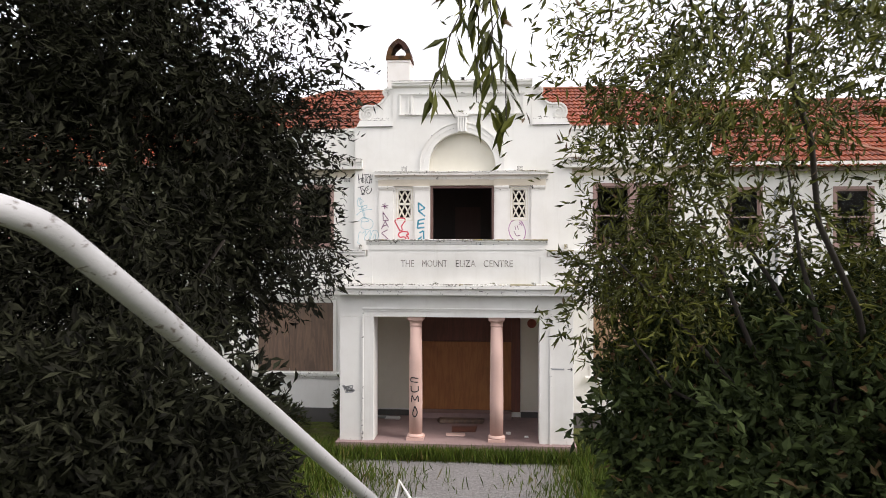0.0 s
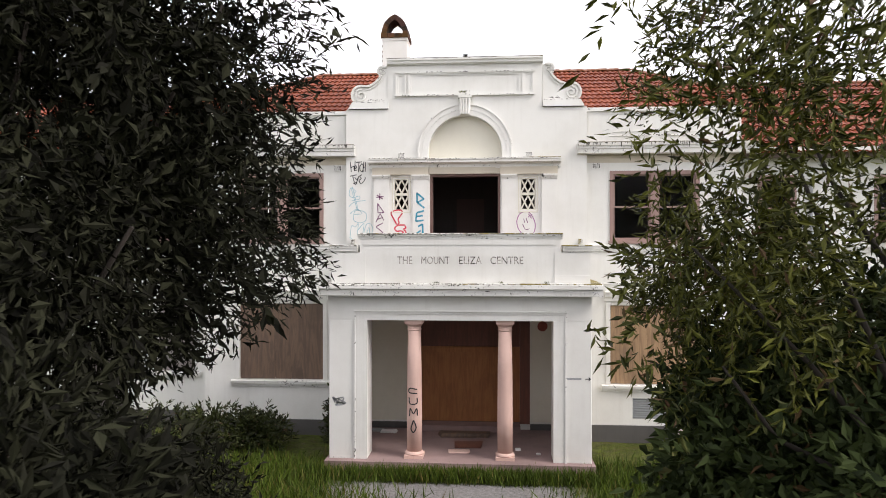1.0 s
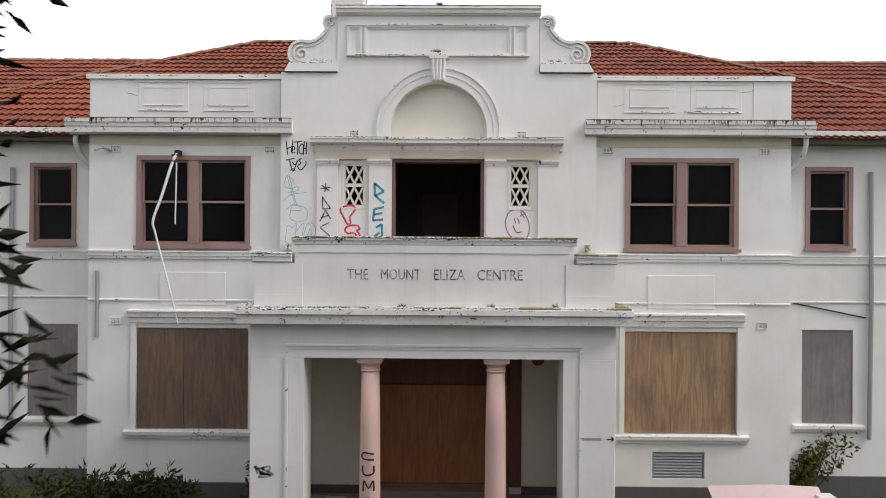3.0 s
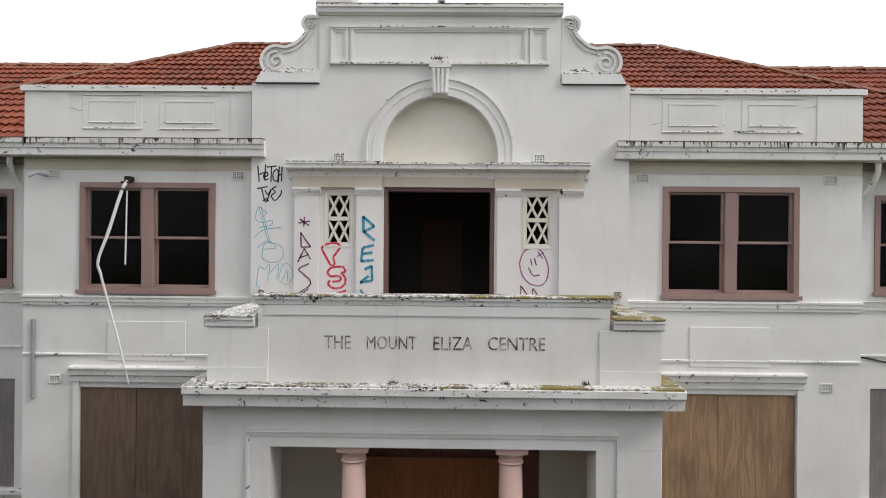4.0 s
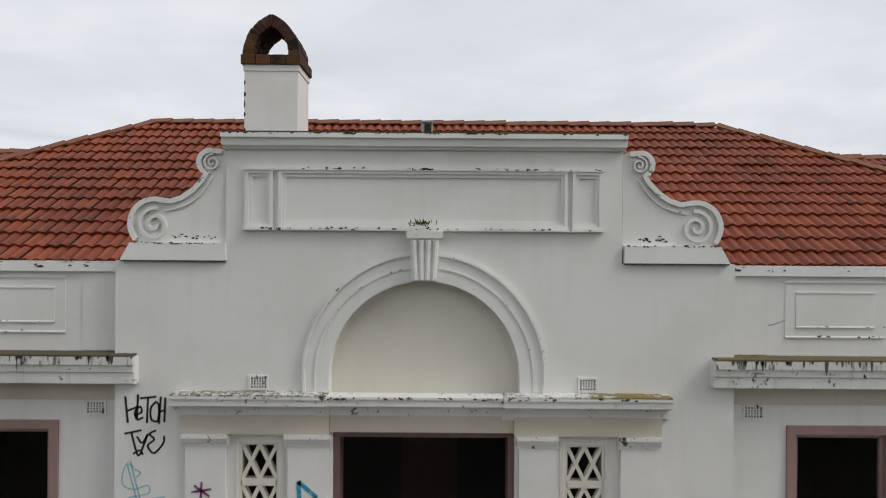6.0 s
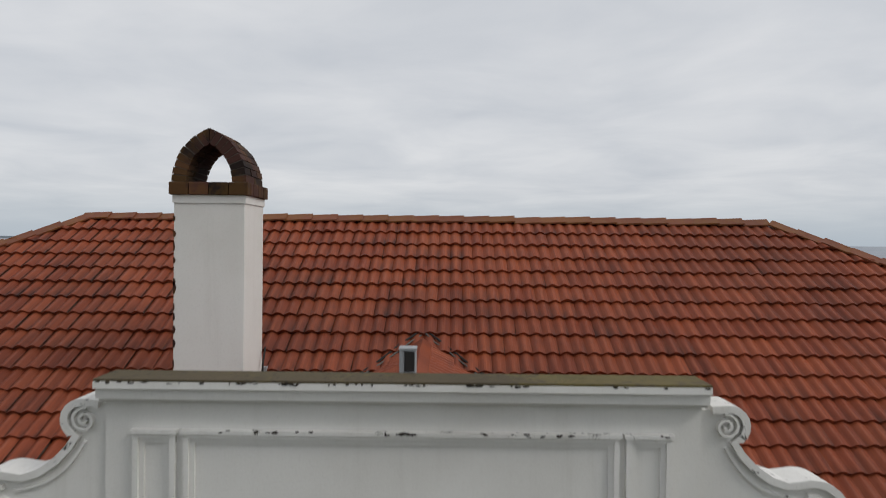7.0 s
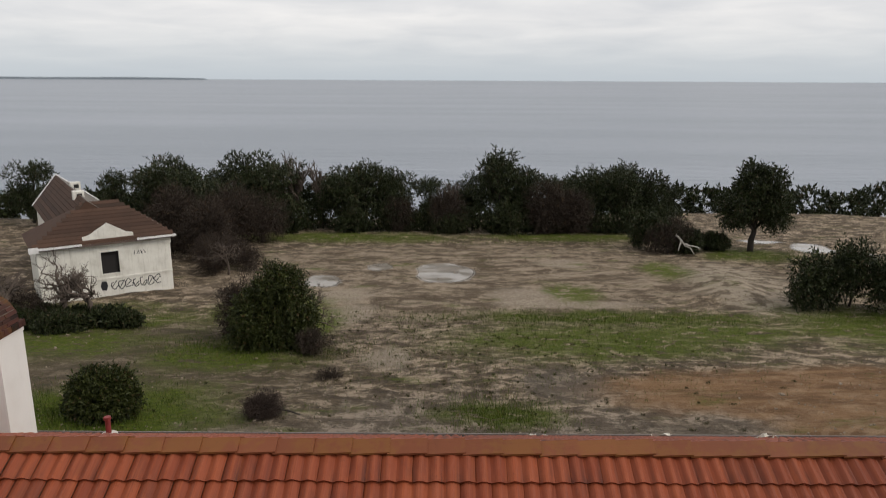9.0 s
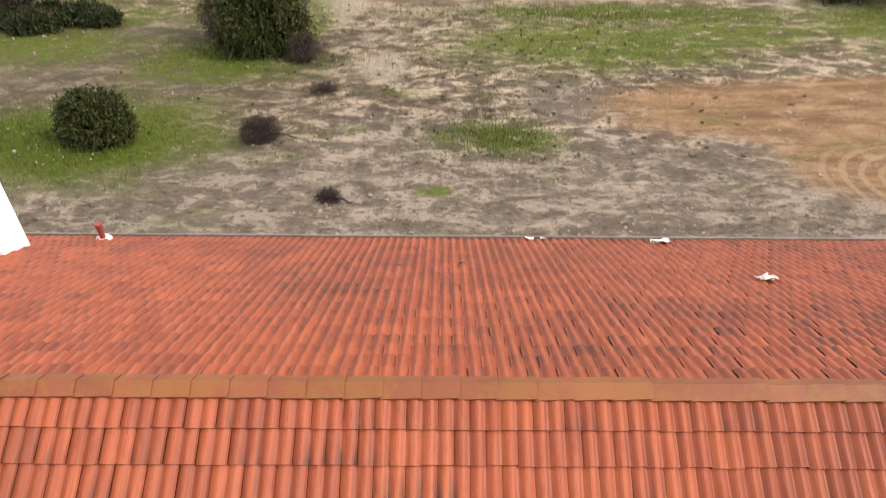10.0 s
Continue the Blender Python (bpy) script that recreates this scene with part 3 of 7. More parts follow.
# wings
BLACK_MOULD = paint("black_mould", (0.10, 0.092, 0.08), (0.03, 0.028, 0.025), 0.9, 0.95)
drip_rng = np.random.default_rng(61)
WY = 0.15
PARAPET = 8.50
WING = [(0.002, 7.335), (-0.25, 7.338), (-0.262, 7.345), (-0.265, 7.45), (-0.285, 7.462), (-0.29, 7.53), (-0.305, 7.54), (-0.31, 7.57), (-0.30, 7.60), (0.002, 7.615)]
for s in (-1, 1):
    xa, xb = (-6.97, -3.102) if s < 0 else (3.102, 6.97)
    wx = (-6.0, -3.75) if s < 0 else (3.71, 5.925)
    holes = [(*wx, 5.08, 6.92), (wx[0], wx[1], 1.46, 3.49)]
    if s > 0:
        holes.append((4.275, 5.30, 0.58, 1.11))
    part("wing_wall", wall_with_holes(xa, xb, WY, WY + 0.34, 0.42, 7.64, holes), RENDER, building)
    part("parapet_wall", boxes((xa, xb, WY, WY + 0.15, 7.64, PARAPET - 0.06)), RENDER, building)
    part("wing_plinth", boxes((xa, xb, WY - 0.03, WY + 0.34, -0.2, 0.418)), DARK, building, "dark stained masonry plinth")
    side = s * 6.97
    part("wing_return", boxes((min(side, side - s * 0.34), max(side, side - s * 0.34), WY + 0.342, 1.6, 0.0, PARAPET - 0.06)), RENDER, building)
    # cornice with its return, coping, parapet panels
    c0, c1 = (-7.32, -2.86) if s < 0 else (2.86, 7.32)
    bm = bmesh.new()
    moulding(bm, [(WY + y, z) for y, z in WING], c0, c1)
    part("wing_cornice", bm, MOULD, building)
    part("cornice_lip", boxes((c0 - 0.003, c1 + 0.003, WY - 0.314, WY - 0.296, 7.535, 7.612)), DRIPS, building, "white cornice lip with black mould drips")
    bm = bmesh.new()
    x = c0 + 0.1
    while x < c1 - 0.1:
        x += drip_rng.exponential(0.05) + (drip_rng.uniform(0.2, 0.5) if drip_rng.random() < 0.07 else 0.0)
        w, h = drip_rng.uniform(0.006, 0.022), min(0.15, 0.02 + drip_rng.exponential(0.035))
        prism(bm, [(x - w, 7.617), (x + w, 7.617), (x + w * 0.7, 7.617 - h * 0.6), (x + w * 0.1, 7.617 - h), (x - w * 0.6, 7.617 - h * 0.7)], WY - 0.3165, WY - 0.3145)
    part("mould_runs", bm, BLACK_MOULD, building, "black mould runs down the cornice lip")["kind"] = "stuff"
    part("frieze", boxes((xa + 0.01, xb - 0.01, WY - 0.016, WY - 0.002, 7.128, 7.333), (xa + 0.01, xb - 0.01, WY - 0.03, WY - 0.017, 7.26, 7.30)), FRIEZE, building, "stained cream frieze under the cornice")
    part("cornice_top", boxes((c0 + 0.02, c1 - 0.02, WY - 0.30, WY - 0.004, 7.616, 7.63)), MOSS_TOP, building, "mossy blackened top of the cornice")
    part("parapet_coping", boxes((xa - 0.05 * (s < 0), xb + 0.05 * (s > 0), WY - 0.05, WY + 0.17, PARAPET - 0.058, PARAPET + 0.03)), CLEAN_TRIM, building)
    part("coping_top", boxes((xa, xb, WY - 0.045, WY + 0.165, PARAPET + 0.031, PARAPET + 0.042)), COPING_GREY, building)
    for p0, p1 in ((-5.99, -4.985), (-4.687, -3.674)):
        q0, q1 = (p0, p1) if s < 0 else (-p1, -p0)
        part("parapet_panel", boxes((q0, q1, WY - 0.007, WY + 0.003, 7.80, 8.39)), RENDER, building, bevel=0.004)
        part("panel_field", boxes((q0 + 0.107, q1 - 0.107, WY - 0.014, WY - 0.0075, 7.907, 8.283)), RENDER, building, bevel=0.004)
        for z, inset in ((8.375, 0.0), (8.268, 0.107)):
            part("panel_head", boxes((q0 + inset, q1 - inset, WY - 0.022, WY - 0.006, z, z + 0.014)), RENDER, building)
        for z, out in ((7.815, 0.02), (7.918, 0.024)):
            inset = 0.0 if z < 7.85 else 0.107
            ledge = moulding(bmesh.new(), [(WY, z), (WY - out, z), (WY - out, z + 0.008), (WY - 0.012, z + 0.018), (WY, z + 0.018)], q0 + inset, q1 - inset)
            part("panel_ledge", ledge, TRIM, building)
    flakes(min(s * 3.7, s * 5.95), max(s * 3.7, s * 5.95), WY - 0.021, 7.83, 26 if s > 0 else 9, 0.014, 0.008)
    flakes(min(s * 3.8, s * 5.85), max(s * 3.8, s * 5.85), WY - 0.025, 7.93, 12, 0.012)
    flakes(min(s * 3.15, s * 6.9), max(s * 3.15, s * 6.9), WY - 0.051, PARAPET, 30, 0.013, 0.01)
    for p0, p1 in ((-6.95, -6.22), (-3.498, -3.15)):
        q0, q1 = (p0, p1) if s < 0 else (-p1, -p0)
        part("parapet_strip", boxes((q0, q1, WY - 0.013, WY - 0.002, 7.64, 8.435)), RENDER, building)
    # string courses and raised panel between the storeys
    bm = bmesh.new()
    moulding(bm, [(WY + y, z) for y, z in ((0.0, 4.86), (-0.035, 4.865), (-0.04, 4.91), (-0.055, 4.92), (-0.06, 4.99), (-0.075, 4.995), (-0.075, 5.025), (0.0, 5.035))], xa, xb)
    part("string_course", bm, TRIM, building)
    bm = bmesh.new()
    moulding(bm, [(WY + y, z) for y, z in ((0.0, 4.02), (-0.03, 4.025), (-0.03, 4.05), (0.0, 4.06))], xa, xb)
    part("thin_string", bm, TRIM, building)
    part("wall_panel", boxes(((wx[0] + wx[1]) / 2 - 0.66, (wx[0] + wx[1]) / 2 + 0.66, WY - 0.02, WY - 0.002, 3.94, 4.6)), RENDER, building, bevel=0.006)
    bm = bmesh.new()
    moulding(bm, [(WY + y, z) for y, z in ((0.0, 3.58), (-0.05, 3.59), (-0.06, 3.69), (-0.10, 3.71), (-0.11, 3.80), (-0.14, 3.81), (-0.14, 3.84), (0.0, 3.86))], wx[0] - 0.14, wx[1] + 0.12)
    part("window_hood", bm, TRIM, building)
    for x in (wx[0] - 0.10, wx[1] + 0.002):
        part("architrave", boxes((x, x + 0.098, WY - 0.035, WY - 0.002, 1.462, 3.578)), RENDER, building)
    bm = bmesh.new()
    moulding(bm, [(WY + y, z) for y, z in ((0.0, 1.29), (-0.05, 1.29), (-0.06, 1.36), (-0.11, 1.37), (-0.12, 1.44), (0.0, 1.46))], wx[0] - 0.22, wx[1] + 0.22)
    part("window_ledge", bm, TRIM, building)
    for x in (-6.45, -3.36):
        air_brick(s * x * -1 if s > 0 else x, 7.05, WY, 0.22, 0.15)
    air_brick(s * 6.42, 3.62, WY, 0.2, 0.14)

vent_panel = part("louvre_panel", boxes((4.285, 5.29, WY + 0.06, WY + 0.09, 0.585, 1.105)), GREY, building, "grey metal louvred vent panel")
for k in range(8):
    z = 0.62 + 0.058 * k
    bm = bmesh.new()
    moulding(bm, [(WY + 0.02, z), (WY + 0.058, z + 0.03), (WY + 0.058, z + 0.045), (WY + 0.02, z + 0.012)], 4.30, 5.275)
    part("louvre", bm, GREY, vent_panel)


def sash_window(x0, x1, z0, z1, y, lights=2, mull=0.20, wall_depth=0.34):
    """A double-hung window: frame, and for each light two sashes with a pane."""
    bm = bmesh.new()
    rect_frame(bm, x0 - 0.012, x1 + 0.012, z0 + 0.0, z1 + 0.0, 0.09, y - 0.03, y + 0.16)
    w = part("window", bm, FRAME, building, "faded brown timber double-hung window")
    part("window_sill", boxes((x0 - 0.05, x1 + 0.05, y - 0.075, y - 0.031, z0 - 0.02, z0 + 0.045)), FRAME, w)
    inner = (x1 - x0 - 0.156 - mull * (lights - 1)) / lights
    for k in range(lights):
        a = x0 + 0.078 + k * (inner + mull)
        if k:
            part("mullion", boxes((a - mull + 0.001, a - 0.001, y - 0.02, y + 0.16, z0 + 0.091, z1 - 0.091)), FRAME, w, bevel=0.008)
        mid = (z0 + z1) / 2
        for low, top, dy in ((mid - 0.02, z1 - 0.091, 0.03), (z0 + 0.091, mid + 0.02, 0.075)):
            bm = bmesh.new()
            rect_frame(bm, a + 0.002, a + inner - 0.002, low, top, 0.042, y + dy, y + dy + 0.04)
            part("sash", bm, FRAME, w)
            pane = part("pane", boxes((a + 0.04, a + inner - 0.04, y + dy + 0.018, y + dy + 0.022, low + 0.041, top - 0.041)), GLASS, w, "dusty dark window glass")
            pane.visible_shadow = False
        part("meeting_rail", boxes((a + 0.003, a + inner - 0.003, y + 0.018, y + 0.029, mid - 0.022, mid + 0.018)), FRAME, w)
    return w


def boarded_window(x0, x1, z0, z1, y, sheets=2, material=None, label="weathered plywood sheet over the window"):
    bm = bmesh.new()
    rect_frame(bm, x0 + 0.001, x1 - 0.001, z0 + 0.001, z1 - 0.001, 0.06, y + 0.05, y + 0.2)
    w = part("boarded_window", bm, TRIM, building, label)
    cuts = [0.0, 0.42, 1.0] if sheets == 2 else [0.0, 1.0]
    for k in range(sheets):
        a, step = x0 + 0.01 + cuts[k] * (x1 - x0 - 0.02), (cuts[k + 1] - cuts[k]) * (x1 - x0 - 0.02)
        part("board", boxes((a + 0.004, a + step - 0.004, y + 0.022 + 0.006 * k, y + 0.04 + 0.006 * k, z0 + 0.02, z1 - 0.015)), material or PLY, w)
    return w


sash_window(-6.0, -3.75, 5.08, 6.92, WY)
sash_window(3.71, 5.925, 5.08, 6.92, WY)
boarded_window(-6.0, -3.75, 1.46, 3.49, WY, 2, PLY_DARK)
boarded_window(3.71, 5.925, 1.46, 3.49, WY, 2, PLY)

# set-back side ranges with eaves
SY = 0.95
for s in (-1, 1):
    def span(a, b):
        return (a, b) if s > 0 else (-b, -a)
    holes = [(*span(7.66, 8.62), 5.12, 6.86), (*span(7.6, 8.66), 1.5, 3.46), (*span(10.6, 11.7), 5.12, 6.86), (*span(9.62, 11.0), 0.3, 2.5), (*span(13.2, 14.4), 5.12, 6.86), (*span(13.2, 14.4), 1.5, 3.46)]
    xa, xb = span(6.972, 17.5)
    part("side_wall", wall_with_holes(xa, xb, SY, SY + 0.34, 0.42, 7.3, holes), RENDER, building)
    part("side_plinth", boxes((xa, xb, SY - 0.03, SY + 0.34, -0.3, 0.418)), DARK, building)
    ends = span(17.502, 17.84)
    part("end_wall", boxes((*ends, SY, 12.6, -6.0, 7.3)), RENDER, building)
    bm = bmesh.new()
    moulding(bm, [(SY + y, z) for y, z in ((0.0, 4.83), (-0.035, 4.835), (-0.04, 4.88), (-0.06, 4.96), (-0.075, 4.99), (0.0, 5.0))], xa, xb)
    moulding(bm, [(SY + y, z) for y, z in ((0.0, 4.02), (-0.03, 4.025), (-0.03, 4.05), (0.0, 4.06))], xa, xb)
    part("string_course", bm, TRIM, building)
    sash_window(*span(7.66, 8.62), 5.12, 6.86, SY, 1)
    sash_window(*span(10.6, 11.7), 5.12, 6.86, SY, 1)
    sash_window(*span(13.2, 14.4), 5.12, 6.86, SY, 1)
    boarded_window(*span(7.6, 8.66), 1.5, 3.46, SY, 1, PLY_GREY, "greyed board over a narrow window")
    boarded_window(*span(13.2, 14.4), 1.5, 3.46, SY, 1, PLY_GREY, "greyed board over a narrow window")
    bm = bmesh.new()
    moulding(bm, [(SY + y, z) for y, z in ((0.0, 1.33), (-0.06, 1.34), (-0.11, 1.42), (-0.11, 1.48), (0.0, 1.5))], *span(7.4, 8.86))
    part("window_ledge", bm, TRIM, building)
    # dark sheet in place of the doorway's unlit depth
    part("doorway_dark_sheet", boxes((*span(9.62, 11.0), SY + 0.25, SY + 0.3, 0.3, 2.5)), INSIDE, building)
    part("soffit", boxes((*span(7.0, 17.6), 0.62, SY, 7.30, 7.33)), SOFFIT, building)
    part("fascia", boxes((*span(6.99, 17.6), 0.58, 0.618, 7.28, 7.50)), SOFFIT, building, "dark brown timber fascia")
    bm = bmesh.new()
    moulding(bm, [(0.578, 7.40), (0.50, 7.40), (0.46, 7.43), (0.455, 7.53), (0.47, 7.53), (0.48, 7.45), (0.578, 7.45)], *span(6.99, 17.6))
    part("gutter", bm, TRIM, building)
    bm = bmesh.new()
    pipe(bm, [tuple(p) for p in curve_through([(s * 7.45, 0.52, 7.42), (s * 7.45, 0.55, 7.2), (s * 7.4, 0.7, 6.95), (s * 7.12, 0.87, 6.6), (s * 7.10, 0.89, 6.3), (s * 7.10, 0.89, 5.1)], 6)], 0.05)
    part("downpipe", bm, TRIM, building)
    bm = bmesh.new()
    pipe(bm, [(s * 8.98, SY - 0.06, 6.75), (s * 9.0, SY - 0.06, 4.2), (s * 8.96, SY - 0.07, 1.2)], 0.045)
    part("downpipe", bm, GREY, building)

# added floors, ceilings, partitions and the rear wall, which close and darken the inside
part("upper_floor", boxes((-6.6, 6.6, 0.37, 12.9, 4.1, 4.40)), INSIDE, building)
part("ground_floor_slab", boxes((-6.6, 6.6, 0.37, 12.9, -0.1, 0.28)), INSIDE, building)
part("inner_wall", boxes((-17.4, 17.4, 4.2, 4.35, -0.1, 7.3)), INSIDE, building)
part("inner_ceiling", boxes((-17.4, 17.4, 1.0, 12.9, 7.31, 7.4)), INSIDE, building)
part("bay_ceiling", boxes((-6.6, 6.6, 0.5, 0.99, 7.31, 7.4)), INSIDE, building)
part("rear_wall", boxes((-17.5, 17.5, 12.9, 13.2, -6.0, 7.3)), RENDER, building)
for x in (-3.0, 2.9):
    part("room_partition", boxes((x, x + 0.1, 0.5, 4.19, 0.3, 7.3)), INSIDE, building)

# balcony doorway lining and a door seen dimly inside
part("door_jamb", boxes((-0.908, -0.845, 0.03, 0.30, BALCONY_Z, 6.858)), FRAME_DARK, building)
part("door_jamb", boxes((0.845, 0.908, 0.03, 0.30, BALCONY_Z, 6.858)), FRAME_DARK, building)
part("door_head", boxes((-0.844, 0.844, 0.03, 0.30, 6.80, 6.858)), FRAME_DARK, building)
part("door_sill", boxes((-0.908, 0.908, -0.02, 0.36, 4.40, 4.455)), FRAME_DARK, building)
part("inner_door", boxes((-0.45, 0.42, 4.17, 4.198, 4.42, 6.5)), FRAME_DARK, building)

# ---- porch and balcony ----
PY = -2.76
for s in (-1, 1):
    a, b = (-2.89, -2.04) if s < 0 else (2.04, 2.86)
    part("porch_pier", boxes((a, b, PY, PY + 0.62, -0.2, 3.36)), RENDER, building, bevel=0.01)
    a, b = (-2.87, -2.57) if s < 0 else (2.56, 2.84)
    part("porch_side_wall", boxes((a, b, PY + 0.622, -0.002, -0.2, 3.36)), CREAM, building)
bm = boxes((-2.89, 2.86, PY, PY + 0.62, 3.362, 3.90))
part("porch_beam", bm, RENDER, building)
bm = bmesh.new()
box(bm, -2.3, 2.3, PY - 0.012, PY - 0.001, 3.30 + 0.062, 3.50)
moulding(bm, [(PY - 0.001, 3.502), (PY - 0.03, 3.502), (PY - 0.035, 3.54), (PY - 0.05, 3.55), (PY - 0.05, 3.575), (PY - 0.001, 3.58)], -2.32, 2.32)
part("beam_moulding", bm, RENDER, building)
for s in (-1, 1):
    part("pier_moulding", boxes((s * 2.31 - 0.02, s * 2.31 + 0.02, PY - 0.035, PY - 0.0005, 0.2, 3.50)), TRIM, building)
    part("pier_trim", boxes((s * 2.17 - 0.13, s * 2.17 + 0.13, PY - 0.012, PY - 0.001, 0.2, 3.36)), RENDER, building)
part("porch_ceiling", boxes((-2.86, 2.83, PY + 0.622, -0.002, 3.362, 3.9)), CREAM, building)
bm = bmesh.new()
moulding(bm, [(-0.002, 3.902), (-2.86, 3.902), (-2.90, 3.91), (-3.0, 3.915), (-3.01, 4.05), (-3.045, 4.06), (-3.06, 4.07), (-3.06, 4.155), (-3.0, 4.175), (-0.002, 4.20)], -3.05, 3.06)
part("balcony_slab", bm, TRIM, building, "stained white cornice slab of the balcony")
for row in ((-3.03, 3.04, -3.045, -2.83, 4.158, 4.184), (-3.03, -2.84, -2.829, -0.3, 4.165, 4.206), (2.84, 3.04, -2.829, -0.3, 4.165, 4.206)):
    part("slab_lichen", boxes(row), COPING, building, "yellow-green lichen and moss on the ledge")
part("balcony_floor", boxes((-2.5, 2.5, -2.5, -0.003, 4.202, 4.40)), FLOOR_PINK, building)
part("balcony_front", boxes((-2.19, 2.19, -2.80, -2.5, 4.165, 5.14)), RENDER, building)
for s in (-1, 1):
    a, b = (-2.82, -2.192) if s < 0 else (2.192, 2.82)
    part("balcony_corner", boxes((a, b, -2.795, -2.5, 4.165, 4.85)), RENDER, building)
    a, b = (-2.82, -2.52) if s < 0 else (2.52, 2.82)
    part("balcony_side", boxes((a, b, -2.499, -0.003, 4.165, 4.85)), RENDER, building)
    a, b = (-2.862, -2.235) if s < 0 else (2.235, 2.862)
    bm = bmesh.new()
    moulding(bm, [(-2.5, 4.852), (-2.80, 4.852), (-2.81, 4.87), (-2.835, 4.875), (-2.84, 4.95), (-2.86, 4.955), (-2.86, 4.985), (-2.5, 4.985)], a, b)
    part("corner_cornice", bm, TRIM, building)
    part("corner_coping", boxes((a, b, -2.87, -2.47, 4.987, 5.015)), COPING, building, "flaking lichen-covered coping", bevel=0.008)
    a, b = (-2.862, -2.48) if s < 0 else (2.48, 2.862)
    part("side_coping", boxes((a, b, -2.468, -0.004, 4.852, 5.012)), COPING, building, "flaking lichen-covered coping", bevel=0.01)
    a, b = (-2.82, -2.06) if s < 0 else (2.06, 2.82)
    part("corner_base", boxes((a, b, -2.832, -2.797, 4.165, 4.355)), RENDER, building)
    part("corner_face", boxes((a, b, -2.815, -2.797, 4.357, 4.85)), RENDER, building)
bm = bmesh.new()
moulding(bm, [(-2.5, 5.142), (-2.80, 5.142), (-2.815, 5.15), (-2.82, 5.21), (-2.845, 5.215), (-2.845, 5.245), (-2.47, 5.245), (-2.47, 5.2)], -2.235, 2.235)
part("balcony_cornice", bm, TRIM, building)
part("balcony_coping", boxes((-2.24, 2.24, -2.86, -2.45, 5.247, 5.275)), COPING, building, "flaking lichen-covered coping", bevel=0.008)
bm = bmesh.new()
box(bm, -2.1, 2.1, -2.815, -2.801, 5.02, 5.14)
part("balcony_frieze", bm, RENDER, building)

for x in (-1.015, 1.0):
    col = part("column", lathe(bmesh.new(), [(0.165, 0.44), (0.17, 1.2), (0.163, 2.2), (0.145, 3.12)], x, PY + 0.24, 28), PINK, building, "dusty pink painted column", smooth=True)
    part("column_base", lathe(boxes((x - 0.21, x + 0.21, PY + 0.03, PY + 0.45, FLOOR_Z, 0.37)), [(0.20, 0.37), (0.215, 0.39), (0.20, 0.42), (0.175, 0.442)], x, PY + 0.24, 28), PINK, col)
    part("capital", lathe(boxes((x - 0.2, x + 0.2, PY + 0.04, PY + 0.44, 3.28, 3.36)), [(0.15, 3.121), (0.165, 3.14), (0.15, 3.16), (0.15, 3.21), (0.19, 3.26), (0.19, 3.28)], x, PY + 0.24, 28), PINK, col)
part("porch_floor", boxes((-2.95, 2.92, PY - 0.22, -0.004, -0.1, FLOOR_Z - 0.002)), FLOOR_PINK, building, "dusty pink concrete porch floor")

# boarded entrance under the porch
part("entrance_board", boxes((-1.41, 1.41, 0.12, 0.15, FLOOR_Z + 0.16, 2.30)), PLY_RED, building, "orange-brown stained board closing the entrance")
part("entrance_board", boxes((-1.41, 1.41, 0.13, 0.155, 2.33, 3.415)), PLY_BROWN, building, "red-brown board above the entrance")
part("entrance_rail", boxes((-1.41, 1.41, 0.09, 0.118, 2.25, 2.40)), PLY_RED, building)
part("entrance_step", boxes((-1.41, 1.41, -0.35, 0.118, FLOOR_Z, FLOOR_Z + 0.15)), FLOOR_PINK, building)
for x0, x1 in ((-1.47, -1.41), (1.41, 1.66)):
    part("entrance_jamb", boxes((x0, x1, -0.06, -0.004, FLOOR_Z + 0.152, 3.415)), PLY_BROWN, building)
for x0, x1 in ((-2.55, -1.48), (1.67, 2.54)):
    part("porch_back_panel", boxes((x0, x1, -0.035, -0.004, 0.5, 3.35)), CREAM, building)
    part("porch_skirting", boxes((x0, x1, -0.06, -0.004, FLOOR_Z, 0.45)), DARK, building)

# ---- roof ----
GUTTER = paint("rusty_gutter", (0.16, 0.14, 0.13), (0.08, 0.055, 0.045), 0.8, 0.6)
RIDGE_Y, RIDGE_Z, RIDGE_X = 6.66, 11.09, 5.44
FRONT, BACK, HIP_RUN = 0.60, 0.530, 1.26
TW, TG = 0.33, 0.358
rng = np.random.default_rng(5)
roof = part("roof", boxes((-10.6, 10.6, 1.2, 12.6, 7.402, 7.42)), SOFFIT, building, "terracotta tiled hip roof with dark weathering and shaded grooves")


PER = 15


def tile_shape():
    """One interlocking tile with two rolls and a side lap: rows of (across, down, up)."""
    u = np.linspace(0, TW, PER)
    s2 = 0.5 - 0.5 * np.cos(2 * np.pi * u / (TW / 2))
    h = 0.036 * s2 ** 0.8
    h[-1], h[0] = 0.008, -0.004
    top = np.stack([u, 0 * u, h], 1)
    low = np.stack([u, 0 * u + TG + 0.035, h + 0.042], 1)
    lip = low - [0, 0.004, 0.034]
    faces = [(r * PER + k, r * PER + k + 1, r * PER + k + PER + 1, r * PER + k + PER) for r in range(2) for k in range(PER - 1)]
    # weights are strongest at the lower end, where groove shade and dirt are painted
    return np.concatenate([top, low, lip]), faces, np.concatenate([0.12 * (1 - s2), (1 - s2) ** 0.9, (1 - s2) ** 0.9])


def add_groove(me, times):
    """How deep in a groove each corner of a tile lies, for the dirt and the shade painted along it."""
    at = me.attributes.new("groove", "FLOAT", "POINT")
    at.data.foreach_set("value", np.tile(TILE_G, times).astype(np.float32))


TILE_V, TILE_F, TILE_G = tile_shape()


